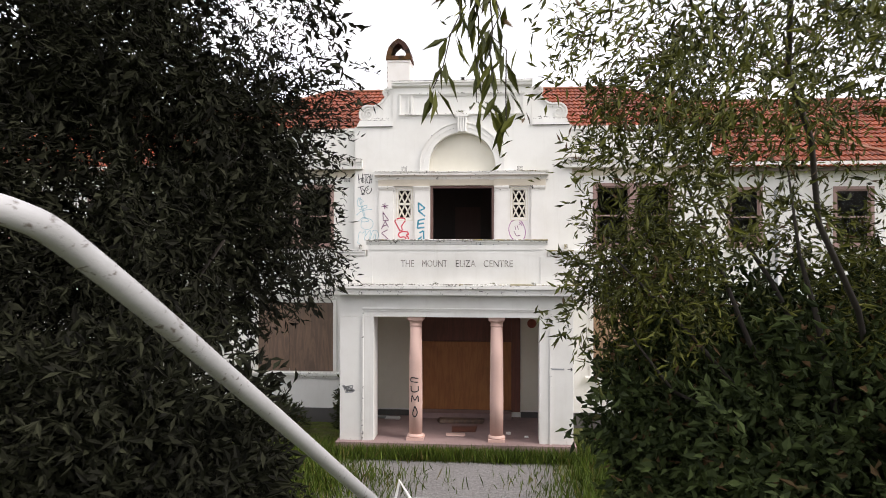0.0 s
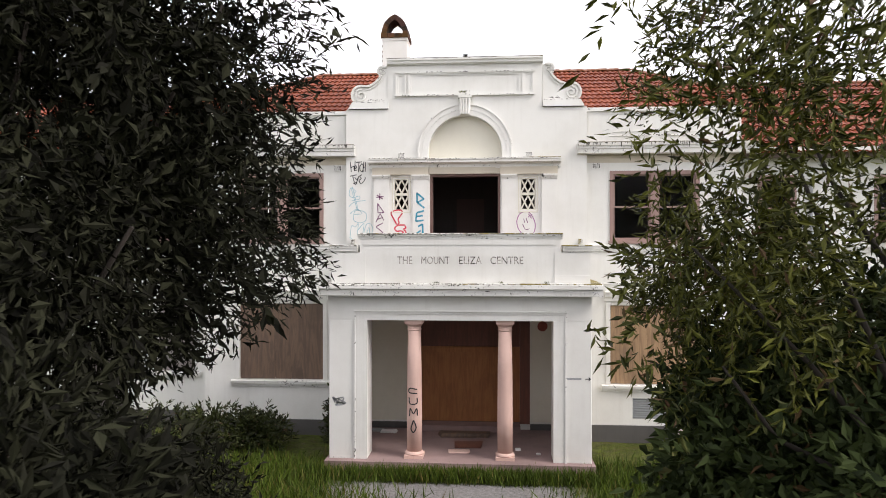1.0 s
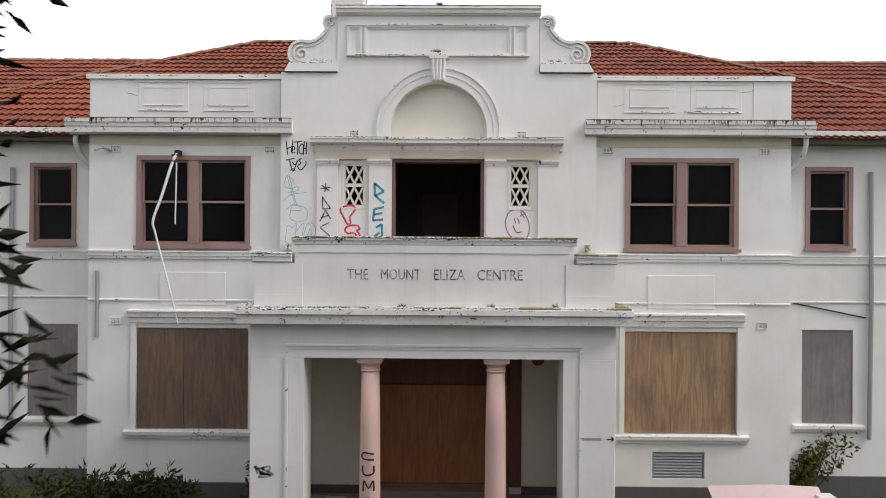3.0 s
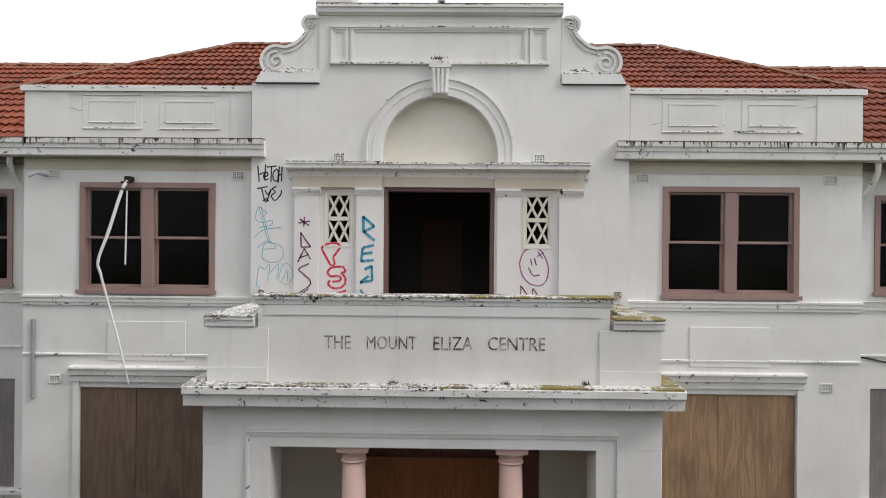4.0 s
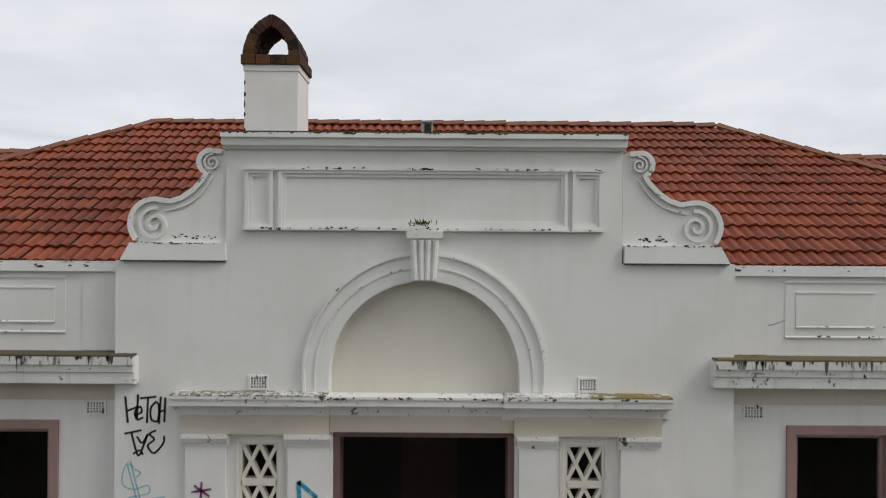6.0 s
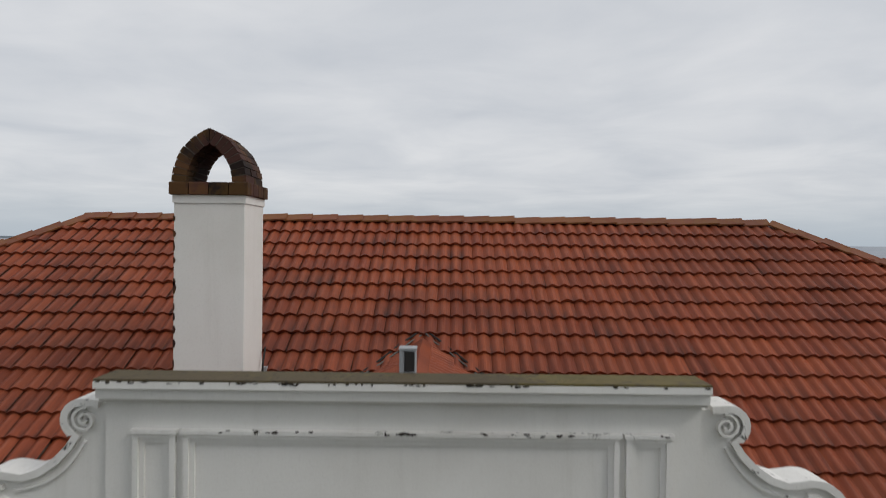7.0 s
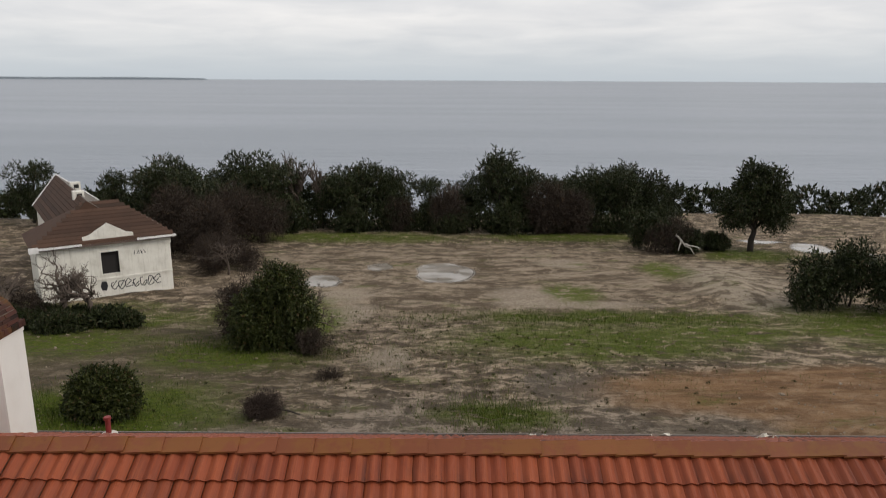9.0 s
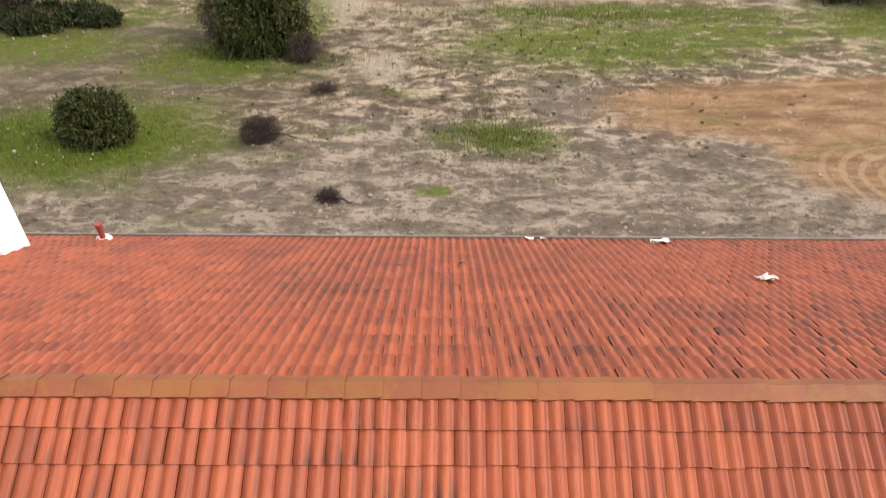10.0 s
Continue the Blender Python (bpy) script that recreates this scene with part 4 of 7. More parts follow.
def tile_places(half0, grow, run):
    """Tiles of a plane as (across, down); half0 + grow * down is its half width. Every other row is shifted by half a tile."""
    out = []
    for j in range(int(run / TG) + 1):
        half = half0 + grow * ((j + 1) * TG + 0.05)
        n = int(math.ceil(half / TW)) + 1
        off = TW / 2 if j % 2 else 0.0
        out += [(i * TW + off, j * TG + 0.05) for i in range(-n - 1, n) if (i + 1) * TW + off > -half and i * TW + off < half]
    return out


def tiled_plane(name, places, origin, across, down, half0, grow, parent):
    across, down = np.array(across, float), np.array(down, float)
    normal = np.cross(across, down)
    normal *= np.sign(normal[2]) / np.linalg.norm(normal)
    verts, faces = [], []
    for a, d in places:
        v = TILE_V + [a, d + rng.normal(0, 0.005), rng.normal(0, 0.003)]
        v[:, 2] += (v[:, 0] - a) * rng.normal(0, 0.012)
        limit = half0 + grow * v[:, 1]
        v[:, 0] = np.clip(v[:, 0], -limit, limit)
        if np.ptp(v[:, 0]) < 0.02:
            continue
        world_v = np.array(origin) + v[:, :1] * across + v[:, 1:2] * down + v[:, 2:] * normal
        base = len(verts)
        verts += world_v.tolist()
        faces += [tuple(base + i for i in f) for f in TILE_F]
    ob = soup(name, verts, faces, TILE, parent, smooth=False, kind="stuff")
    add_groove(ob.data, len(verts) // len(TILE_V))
    return ob


def slope(rise):
    k = math.hypot(1, rise)
    return 1 / k, rise / k, k


fc, fs, fk = slope(FRONT)
bc, bs, bk = slope(BACK)
front_run, back_run = (RIDGE_Y - 0.70) * fk, (13.46 - RIDGE_Y) * bk
front = tile_places(RIDGE_X, HIP_RUN * fc, front_run)
# tiles nearest the flight line are single pieces
single = [p for p in front if -2.5 <= p[0] < 2.4 and 0.6 <= p[1] < 4.9][:294]
chosen = set(single)
tiled_plane("front_tiles", [p for p in front if p not in chosen], (0, RIDGE_Y, RIDGE_Z), (1, 0, 0), (0, -fc, -fs), RIDGE_X, HIP_RUN * fc, roof)
tiled_plane("rear_tiles", tile_places(RIDGE_X, HIP_RUN * bc, back_run), (0, RIDGE_Y, RIDGE_Z), (-1, 0, 0), (0, bc, -bs), RIDGE_X, HIP_RUN * bc, roof)
for s in (-1, 1):
    hc, hs, hk = slope(FRONT / HIP_RUN)
    run = 5.9 * HIP_RUN * hk
    tiled_plane("hip_tiles", tile_places(0.0, hc / HIP_RUN, run), (s * RIDGE_X, RIDGE_Y, RIDGE_Z), (0, s, 0), (s * hc, 0, -hs), 0.0, hc / HIP_RUN, roof)
    # lower roof of the side range beyond the hip
    tiled_plane("side_range_tiles", tile_places(5.2, 0.35, 5.0 * fk), (s * 9.6, 6.3, 10.45), (1, 0, 0), (0, -fc, -fs), 5.2, 0.35, roof)
    part("side_range_rear", prism(bmesh.new(), [(s * 5.0, 10.35), (s * 17.8, 10.35), (s * 17.8, 10.4), (s * 5.0, 10.4)], 6.3, 6.5), TILE, roof)
me = bpy.data.meshes.new("roof_tile")
me.from_pydata(TILE_V.tolist(), [], TILE_F)
me.update()
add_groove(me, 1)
for a, d in single:
    t = linked("roof_tile", me, TILE, roof)
    spot = Vector((a, RIDGE_Y - fc * d, RIDGE_Z - fs * d))
    wob = Matrix.Rotation(rng.normal(0, 0.010), 4, "Z") @ Matrix.Rotation(rng.normal(0, 0.008), 4, "X")
    nrm = Vector((0, -fs, fc))
    basis = Matrix(((1, 0, nrm.x, spot.x), (0, -fc, nrm.y, spot.y), (0, -fs, nrm.z, spot.z), (0, 0, 0, 1)))
    t.matrix_basis = basis @ Matrix.Translation((0, rng.normal(0, 0.004), 0)) @ wob
# boarding under the tiles
bm = bmesh.new()
for s in (-1, 1):
    a = [bm.verts.new(p) for p in ((s * 4.6, 6.3, 10.42), (s * 14.7, 6.3, 10.42), (s * 16.4, 1.5, 10.42 - FRONT * 4.8), (s * 4.6, 1.5, 10.42 - FRONT * 4.8))]
    bm.faces.new(a)
for dy, rise, run in ((-1, FRONT, 6.1), (1, BACK, 7.1)):
    a = [bm.verts.new(p) for p in ((-RIDGE_X, RIDGE_Y, RIDGE_Z - 0.03), (RIDGE_X, RIDGE_Y, RIDGE_Z - 0.03),
         (RIDGE_X + run * HIP_RUN, RIDGE_Y + dy * run, RIDGE_Z - 0.03 - rise * run), (-RIDGE_X - run * HIP_RUN, RIDGE_Y + dy * run, RIDGE_Z - 0.03 - rise * run))]
    bm.faces.new(a)
for s in (-1, 1):
    a = [bm.verts.new(p) for p in ((s * RIDGE_X, RIDGE_Y, RIDGE_Z - 0.03), (s * (RIDGE_X + 5.9 * HIP_RUN), RIDGE_Y - 5.9, RIDGE_Z - 0.03 - FRONT * 5.9), (s * (RIDGE_X + 5.9 * HIP_RUN), RIDGE_Y + 6.4, RIDGE_Z - 0.03 - FRONT * 5.9))]
    bm.faces.new(a)
part("roof_boarding", bm, SOFFIT, roof)


# ridge and hip caps
def cap_mesh(angle, wide=0.17, long=0.43, material=CAP):
    bm = bmesh.new()
    rows = []
    for y, lift in ((0, 0.0), (long, 0.020)):
        c, s2 = math.cos(angle), math.sin(angle)
        pts = [(-wide * c, -wide * s2), (-0.05 * c, -0.05 * s2 + 0.006), (0, 0.012), (0.05 * c, -0.05 * s2 + 0.006), (wide * c, -wide * s2)]
        rows.append([bm.verts.new((x, y, z + lift)) for x, z in pts])
        rows.append([bm.verts.new((x * 0.97, y, z + lift - 0.022)) for x, z in pts])
    for k in range(4):
        bm.faces.new((rows[0][k], rows[0][k + 1], rows[2][k + 1], rows[2][k]))
        bm.faces.new((rows[2][k], rows[2][k + 1], rows[3][k + 1], rows[3][k]))
        bm.faces.new((rows[0][k], rows[0][k + 1], rows[1][k + 1], rows[1][k]))
    for k in (0, 4):
        bm.faces.new((rows[0][k], rows[2][k], rows[3][k], rows[1][k]))
    me = bpy.data.meshes.new("ridge_tile")
    bmesh.ops.recalc_face_normals(bm, faces=list(bm.faces))
    bm.to_mesh(me)
    bm.free()
    me.materials.append(material)
    return me


RIDGE_CAP, HIP_CAP = cap_mesh(radians(27)), cap_mesh(radians(20))


def caps(mesh, start, end, lift):
    start, end = Vector(start), Vector(end)
    d = (end - start).normalized()
    side = d.cross(Vector((0, 0, 1))).normalized()
    top = side.cross(d)
    for k in range(int((end - start).length / 0.405)):
        o = linked("ridge_tile", mesh, None, roof)
        p = start + d * (0.405 * k) + top * (lift + rng.normal(0, 0.004))
        m = Matrix((side, d, top)).transposed().to_4x4()
        m.translation = p
        o.matrix_basis = m @ Matrix.Rotation(rng.normal(0, 0.008), 4, "Z")


caps(RIDGE_CAP, (-RIDGE_X - 0.1, RIDGE_Y, RIDGE_Z), (RIDGE_X + 0.25, RIDGE_Y, RIDGE_Z), 0.065)
for s in (-1, 1):
    for dy, rise in ((-1, FRONT), (1, BACK)):
        caps(HIP_CAP, (s * (RIDGE_X + 5.7 * HIP_RUN), RIDGE_Y + dy * 5.7, RIDGE_Z - rise * 5.7), (s * RIDGE_X, RIDGE_Y, RIDGE_Z), 0.06)
    caps(RIDGE_CAP, (s * 5.6, 6.3, 10.47), (s * 14.8, 6.3, 10.47), 0.03)
part("rear_gutter", moulding(bmesh.new(), [(13.48, 7.40), (13.59, 7.40), (13.61, 7.53), (13.58, 7.53), (13.57, 7.43), (13.48, 7.43)], -17.6, 17.6), GUTTER, building)

# small gablet behind the stepped gable
GZ, GY = 9.51, 4.02
gc, gs, gk = slope(0.60)
for s in (-1, 1):
    rows = []
    for j in range(5):
        for i in range(12):
            y0 = 0.205 + i * TW
            reach = GY - (j + 0.5) * TG * gs / FRONT
            if y0 < reach + 0.1:
                rows.append((y0, j * TG))
    verts, faces = [], []
    for a, d in rows:
        v = TILE_V + [a, d + rng.normal(0, 0.004), 0]
        v[:, 0] = np.minimum(v[:, 0], GY + 0.06 - v[:, 1] * gs / FRONT)
        base = len(verts)
        verts += [(s * (q[1] * gc + q[2] * gs), q[0], GZ - q[1] * gs + q[2] * gc) for q in v]
        faces += [tuple(base + i for i in f) for f in TILE_F]
    ob = soup("gablet_tiles", verts, faces, TILE, roof, kind="stuff")
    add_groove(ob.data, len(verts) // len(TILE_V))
caps(cap_mesh(radians(31), 0.125, 0.392, GABLET_CAP), (0, 0.21, GZ), (0, GY + 0.1, GZ), 0.06)
for s in (-1, 1):
    line = np.array([(s * (0.03 + 1.5 * t), GY + 0.08 - 1.52 * t, GZ + 0.088 - 0.905 * t) for t in np.linspace(0, 1, 14)])
    bm = bmesh.new()
    pipe(bm, [tuple(q + [0, rng.normal(0, 0.012), rng.normal(0, 0.008)]) for q in line], 0.011, 6)
    part("valley_mortar", bm, plain("pale_grey_mortar", (0.11, 0.10, 0.09), 0.9), roof, "grey mortar bedding along the valley")
    # black bar laid along the valley in place of the shaded gap
    bm = bmesh.new()
    pipe(bm, [tuple(q + [s * 0.03 + rng.normal(0, 0.008), 0.045 + rng.normal(0, 0.01), 0.02 + rng.normal(0, 0.006)]) for q in line], 0.015, 6)
    part("valley_gap_strip", bm, BLACK, roof, "black strip for the shaded gap along the cut tiles")
flue = part("flue", boxes((-0.058, 0.060, 0.225, 0.345, 9.3, 10.0)), GREY, roof, "small grey metal flue with a black panel as its opening", bevel=0.006)
# black panel laid on the face for the dark opening
part("flue_dark_panel", boxes((-0.022, 0.048, 0.219, 0.2245, 9.85, 9.99)), BLACK, flue)
part("flue_cap", boxes((-0.062, 0.064, 0.217, 0.353, 10.001, 10.012)), GREY, flue)
part("flue_foot", boxes((-0.070, 0.072, 0.212, 0.36, 9.74, 9.815)), WHITE_METAL, flue)


# ---- chimneys ----
def chimney(name, x0, x1, y0, y1, z0, z1):
    c = part(name, boxes((x0, x1, y0, y1, z0, z1 - 0.085)), RENDER, building, "white rendered chimney with a pointed brick hood", bevel=0.006)
    part("chimney_band", boxes((x0 - 0.012, x1 + 0.012, y0 - 0.012, y1 + 0.012, z1 - 0.084, z1)), RENDER, c)
    cx = (x0 + x1) / 2
    bx0, bx1, by0, by1 = x0 - 0.045, x1 + 0.045, y0 - 0.045, y1 + 0.045
    count = 4
    for k in range(count):
        for a, b, flip in ((bx0, bx1, 0), (by0, by1, 1)):
            u0, u1 = a + (b - a) * k / count + 0.004, a + (b - a) * (k + 1) / count - 0.004
            for side in (0, 1):
                if flip:
                    xx = (bx0, bx0 + 0.11) if not side else (bx1 - 0.11, bx1)
                    v0, v1 = max(u0, by0 + 0.115), min(u1, by1 - 0.115)
                    row = (*xx, v0, v1, z1 + 0.002, z1 + 0.135)
                else:
                    yy = (by0, by0 + 0.11) if not side else (by1 - 0.11, by1)
                    row = (u0, u1, *yy, z1 + 0.002, z1 + 0.135)
                part("brick", boxes(row), BRICK, c, bevel=0.006)
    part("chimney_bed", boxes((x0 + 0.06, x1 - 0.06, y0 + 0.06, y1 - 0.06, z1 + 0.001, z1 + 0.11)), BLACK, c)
    half, high, thick = (x1 - x0) / 2 + 0.02, 0.565, 0.15
    rad = (half * half + high * high) / (2 * half)
    zc = z1 + 0.137
    top = math.degrees(math.asin(high / rad))
    courses = 9
    hy0, hy1 = by0 + 0.02, by1 - 0.15
    for s in (-1, 1):
        ring = [(cx + s * (half - rad + (rad - 0.012) * math.cos(radians(top * k / 12))), zc + (rad - 0.012) * math.sin(radians(top * k / 12))) for k in range(13)]
        ring += [(cx + max(0.0, (half - rad + (rad - thick + 0.012) * math.cos(radians(top * k / 12)))) * s, zc + (rad - thick + 0.012) * math.sin(radians(top * k / 12))) for k in range(12, -1, -1)]
        part("mortar_shell", prism(bmesh.new(), ring, hy0 + 0.012, hy1 - 0.012), plain("dark_lime_mortar", (0.13, 0.11, 0.09), 0.9), c)
    for s in (-1, 1):
        for k in range(courses):
            a0, a1 = top * k / courses + 0.5, top * (k + 1) / courses - 0.5
            sweep = []
            for a in (a0, a1):
                for r in (rad, rad - thick):
                    sweep.append((s * (half - rad + r * math.cos(radians(a))), zc + r * math.sin(radians(a))))
            q = [(cx + p[0] if s * p[0] > 0 else cx, p[1]) for p in (sweep[0], sweep[2], sweep[3], sweep[1])]
            cuts = [0, 0.33, 0.67, 1] if k % 2 else [0, 0.5, 1]
            for f0, f1 in zip(cuts, cuts[1:]):
                j = rng.normal(0, 0.004)
                part("brick", prism(bmesh.new(), [(x + s * j, z) for x, z in q], hy0 + (hy1 - hy0) * f0 + 0.005, hy0 + (hy1 - hy0) * f1 - 0.005), BRICK, c)
    return c


chimney("chimney", -2.596, -1.85, 2.72, 3.47, 8.0, 11.222)
chimney("chimney", -8.65, -7.85, 11.85, 12.65, 7.4, 10.27)
# paint flaked off the corner of the stack, the brick showing
for k in range(16):
    z = 8.75 + 0.145 * k + rng.uniform(-0.05, 0.05)
    w, h = rng.uniform(0.010, 0.034), rng.uniform(0.025, 0.075)
    part("flaked_patch", prism(bmesh.new(), [(-2.599, z - h), (-2.596 + w * 0.6, z - h * 0.8), (-2.596 + w, z + 0.1 * h), (-2.596 + w * 0.5, z + h), (-2.599, z + h * 0.9)], 2.715, 2.7195), BRICK, building, "patch of bare brick where paint has flaked")
part("chimney_flashing", boxes((-2.65, -1.80, 3.475, 3.61, 9.19, 9.28)), GREY, building)
bm = bmesh.new()
pipe(bm, [(-1.80, 3.26, 9.05), (-1.80, 3.31, 9.35), (-1.81, 3.46, 9.52)], 0.012, 6)
part("loose_wire", bm, BLACK, building)
bm = lathe(bmesh.new(), [(0.055, 7.35), (0.055, 7.95), (0.075, 7.96), (0.075, 8.02), (0.05, 8.03)], -6.75, 13.3, 12)
part("vent_pipe", bm, plain("red_pipe", (0.22, 0.03, 0.028), 0.6), building, "red vent pipe through the rear roof")

bm = lathe(bmesh.new(), [(0.06, 7.66), (0.17, 7.63), (0.19, 7.56)], -6.75, 13.3, 9)
part("pipe_flashing", bm, plain("pale_mortar", (0.50, 0.47, 0.43), 0.9), roof, "pale mortar round the pipe")

# ---- ground and sea ----
def ground_z(x, y):
    """Level forecourt, then a slope behind the building, flatter field, and the bluff down to the water."""
    if y < 15:
        z = -0.002 * max(0.0, -y - 2)
    elif y < 57:
        z = -0.13 * max(0.0, y - 19) if y > 23 else -0.52 * ((y - 15) / 8) ** 2
    else:
        z = -4.94 - 0.045 * (y - 57)
    edge = 118 + 6 * math.sin(x * 0.03)
    if y > edge:
        z -= min(12.0, (y - edge) * 0.55)
    return z


def ground_bumps(x, y):
    n = noise.noise(Vector((x * 0.35, y * 0.35, 0))) * 0.14 + noise.noise(Vector((x * 1.3, y * 1.3, 4))) * 0.07
    heap = 1.1 * math.exp(-((x - 28.5) / 3.4) ** 2 - ((y - 68) / 5.5) ** 2) if y > 40 else 0.0
    return n * (1.0 if y > 20 else 0.25) + heap


def axis(fine0, fine1, step, far0, far1):
    out, v, d = [], fine0, step
    while v > far0:
        out.append(v)
        d *= 1.25
        v -= d
    out.append(far0)
    out = out[::-1]
    n = int((fine1 - fine0) / step)
    out += [fine0 + step * (i + 1) for i in range(n)]
    v, d = out[-1], step
    while v + d * 1.25 < far1:
        d *= 1.25
        v += d
        out.append(v)
    return out + [far1]


gx, gy = axis(-48, 60, 0.6, -3000, 3000), axis(-14, 112, 0.6, -300, 190)
gv = [(x, y, ground_z(x, y) + ground_bumps(x, y)) for y in gy for x in gx]
gn = len(gx)
gf = [(j * gn + i, j * gn + i + 1, (j + 1) * gn + i + 1, (j + 1) * gn + i) for j in range(len(gy) - 1) for i in range(gn - 1)]


def earth():
    """Mud and pale sand with wheel marks, clay, grass in patches and standing water."""
    m, n, l, b = shader("field_earth", 0.85)
    b.inputs["Specular IOR Level"].default_value = 0.12
    geo = n.new("ShaderNodeNewGeometry")
    sep2 = n.new("ShaderNodeSeparateXYZ")
    l.new(geo.outputs["Position"], sep2.inputs[0])
    flat2 = n.new("ShaderNodeCombineXYZ")
    l.new(sep2.outputs[0], flat2.inputs[0])
    l.new(sep2.outputs[1], flat2.inputs[1])
    v = flat2.outputs[0]

    def mul(a, k):
        return math_node(n, l, "MULTIPLY", a, k)

    def most(a, k):
        return math_node(n, l, "MAXIMUM", a, k)

    def lay(fac, colour):
        return blend(n, l, fac, c, colour)

    def stretch(sx, sy, turn=0.0):
        mp = n.new("ShaderNodeMapping")
        mp.inputs["Rotation"].default_value = (0, 0, radians(turn))
        mp.inputs["Scale"].default_value = (sx, sy, 1)
        l.new(v, mp.inputs["Vector"])
        return mp.outputs[0]

    def away(cx, cy, rx, ry):
        """Distance from a centre in units of the two radii."""
        mp = n.new("ShaderNodeMapping")
        mp.inputs["Location"].default_value = (-cx / rx, -cy / ry, 0)
        mp.inputs["Scale"].default_value = (1 / rx, 1 / ry, 1)
        l.new(v, mp.inputs["Vector"])
        ln = n.new("ShaderNodeVectorMath")
        ln.operation = "LENGTH"
        l.new(mp.outputs[0], ln.inputs[0])
        return ln.outputs["Value"]

    def blob(cx, cy, rx, ry, soft=0.35, wobble=0.5):
        """1 inside a ragged ellipse."""
        d = math_node(n, l, "ADD", away(cx, cy, rx, ry), mul(math_node(n, l, "SUBTRACT", wob, 0.5), wobble * 2))
        return math_node(n, l, "SUBTRACT", 1.0, steps(n, l, d, 1 - soft, 1 + soft))

    def wheel_rings(cx, cy, gap, rough):
        """Ring-shaped wheel marks round a turning point."""
        d = math_node(n, l, "ADD", away(cx, cy, gap, gap), mul(rut, rough))
        return steps(n, l, math_node(n, l, "SINE", mul(d, 6.283), 0.0), 0.1, 0.7)

    wob = noise_node(n, l, stretch(0.25, 0.25), 1.0, 7, 0.65)
    large = noise_node(n, l, stretch(0.10, 0.16), 1.0, 5, 0.6, 0.4)
    rut = noise_node(n, l, stretch(0.55, 0.85), 1.0, 9, 0.68, 0.25)
    fine = noise_node(n, l, v, 3.4, 10, 0.78)
    grit = noise_node(n, l, v, 11.0, 6, 0.7)
    drag = noise_node(n, l, stretch(0.50, 1.05), 1.0, 9, 0.70, 1.3)
    blotch = noise_node(n, l, stretch(1.5, 2.2), 1.0, 7, 0.68, 0.6)
    streak = noise_node(n, l, stretch(0.12, 0.75, 4), 1.0, 12, 0.76, 0.5)
    scrape = noise_node(n, l, stretch(1.6, 0.22, -14), 1.0, 7, 0.66, 0.4)
    y = sep2.outputs[1]
    c = blend(n, l, steps(n, l, large, 0.38, 0.60), (0.096, 0.070, 0.043), (0.166, 0.126, 0.081))
    near = math_node(n, l, "SUBTRACT", 1.0, steps(n, l, math_node(n, l, "ADD", y, mul(large, 14.0)), 36.0, 44.0))
    c = lay(mul(near, 0.6), (0.18, 0.146, 0.116))
    c = lay(mul(steps(n, l, drag, 0.50, 0.63), 0.55), (0.26, 0.212, 0.158))
    c = lay(mul(steps(n, l, rut, 0.50, 0.36), 0.75), (0.082, 0.064, 0.046))
    c = lay(mul(steps(n, l, blotch, 0.52, 0.64), 0.55), (0.090, 0.072, 0.052))
    # pale scraped lines and their dark edges on the near ground
    lines = mul(steps(n, l, scrape, 0.50, 0.66), blob(1.0, 39, 12, 15, 0.4, 0.6))
    c = lay(mul(lines, 0.5), (0.33, 0.275, 0.215))
    c = lay(mul(mul(steps(n, l, scrape, 0.44, 0.38), near), 0.5), (0.10, 0.083, 0.065))
    drift = mul(steps(n, l, streak, 0.50, 0.64), near)
    c = lay(mul(drift, 0.5), (0.32, 0.27, 0.21))
    # wheel marks
    arcs = mul(wheel_rings(-3.0, 63.0, 1.15, 1.0), blob(-3.5, 53.5, 8.5, 6.0, 0.35, 0.4))
    c = lay(mul(blob(-3.5, 53.5, 8.5, 6.0, 0.4, 0.5), 0.5), (0.30, 0.235, 0.175))
    c = lay(mul(arcs, 0.75), (0.125, 0.092, 0.066))
    c = lay(mul(steps(n, l, fine, 0.54, 0.66), 0.65), (0.066, 0.054, 0.040))
    c = lay(mul(steps(n, l, fine, 0.44, 0.34), 0.45), (0.36, 0.305, 0.24))
    # churned ground: lumps of pale sand and dark wet hollows
    lump = noise_node(n, l, stretch(0.50, 0.80), 1.0, 12, 0.78, 0.6)
    behind = steps(n, l, y, 16.0, 20.0)
    rough_share = math_node(n, l, "SUBTRACT", 0.8, mul(near, 0.32))
    c = lay(mul(mul(steps(n, l, lump, 0.52, 0.555), behind), rough_share), blend(n, l, near, (0.47, 0.37, 0.272), (0.43, 0.35, 0.282)))
    c = lay(mul(mul(steps(n, l, lump, 0.48, 0.445), behind), rough_share), blend(n, l, near, (0.056, 0.041, 0.030), (0.075, 0.058, 0.047)))
    pit = noise_node(n, l, stretch(2.1, 3.2), 1.0, 8, 0.75, 0.3)
    c = lay(mul(mul(steps(n, l, pit, 0.55, 0.59), behind), 0.75), (0.046, 0.038, 0.027))
    shade = blob(-22, 43, 15, 13, 0.5, 0.6)
    c = lay(mul(shade, 0.65), (0.075, 0.060, 0.038))
    # broad pale mud flat further out
    flatland = blob(2, 74, 26, 17, 0.3, 0.5)
    c = lay(mul(flatland, 0.45), (0.150, 0.112, 0.078))
    mud = mul(steps(n, l, noise_node(n, l, stretch(0.30, 0.62), 0.9, 12, 0.80, 0.5), 0.49, 0.54), flatland)
    c = lay(mul(mud, 0.8), (0.36, 0.29, 0.215))
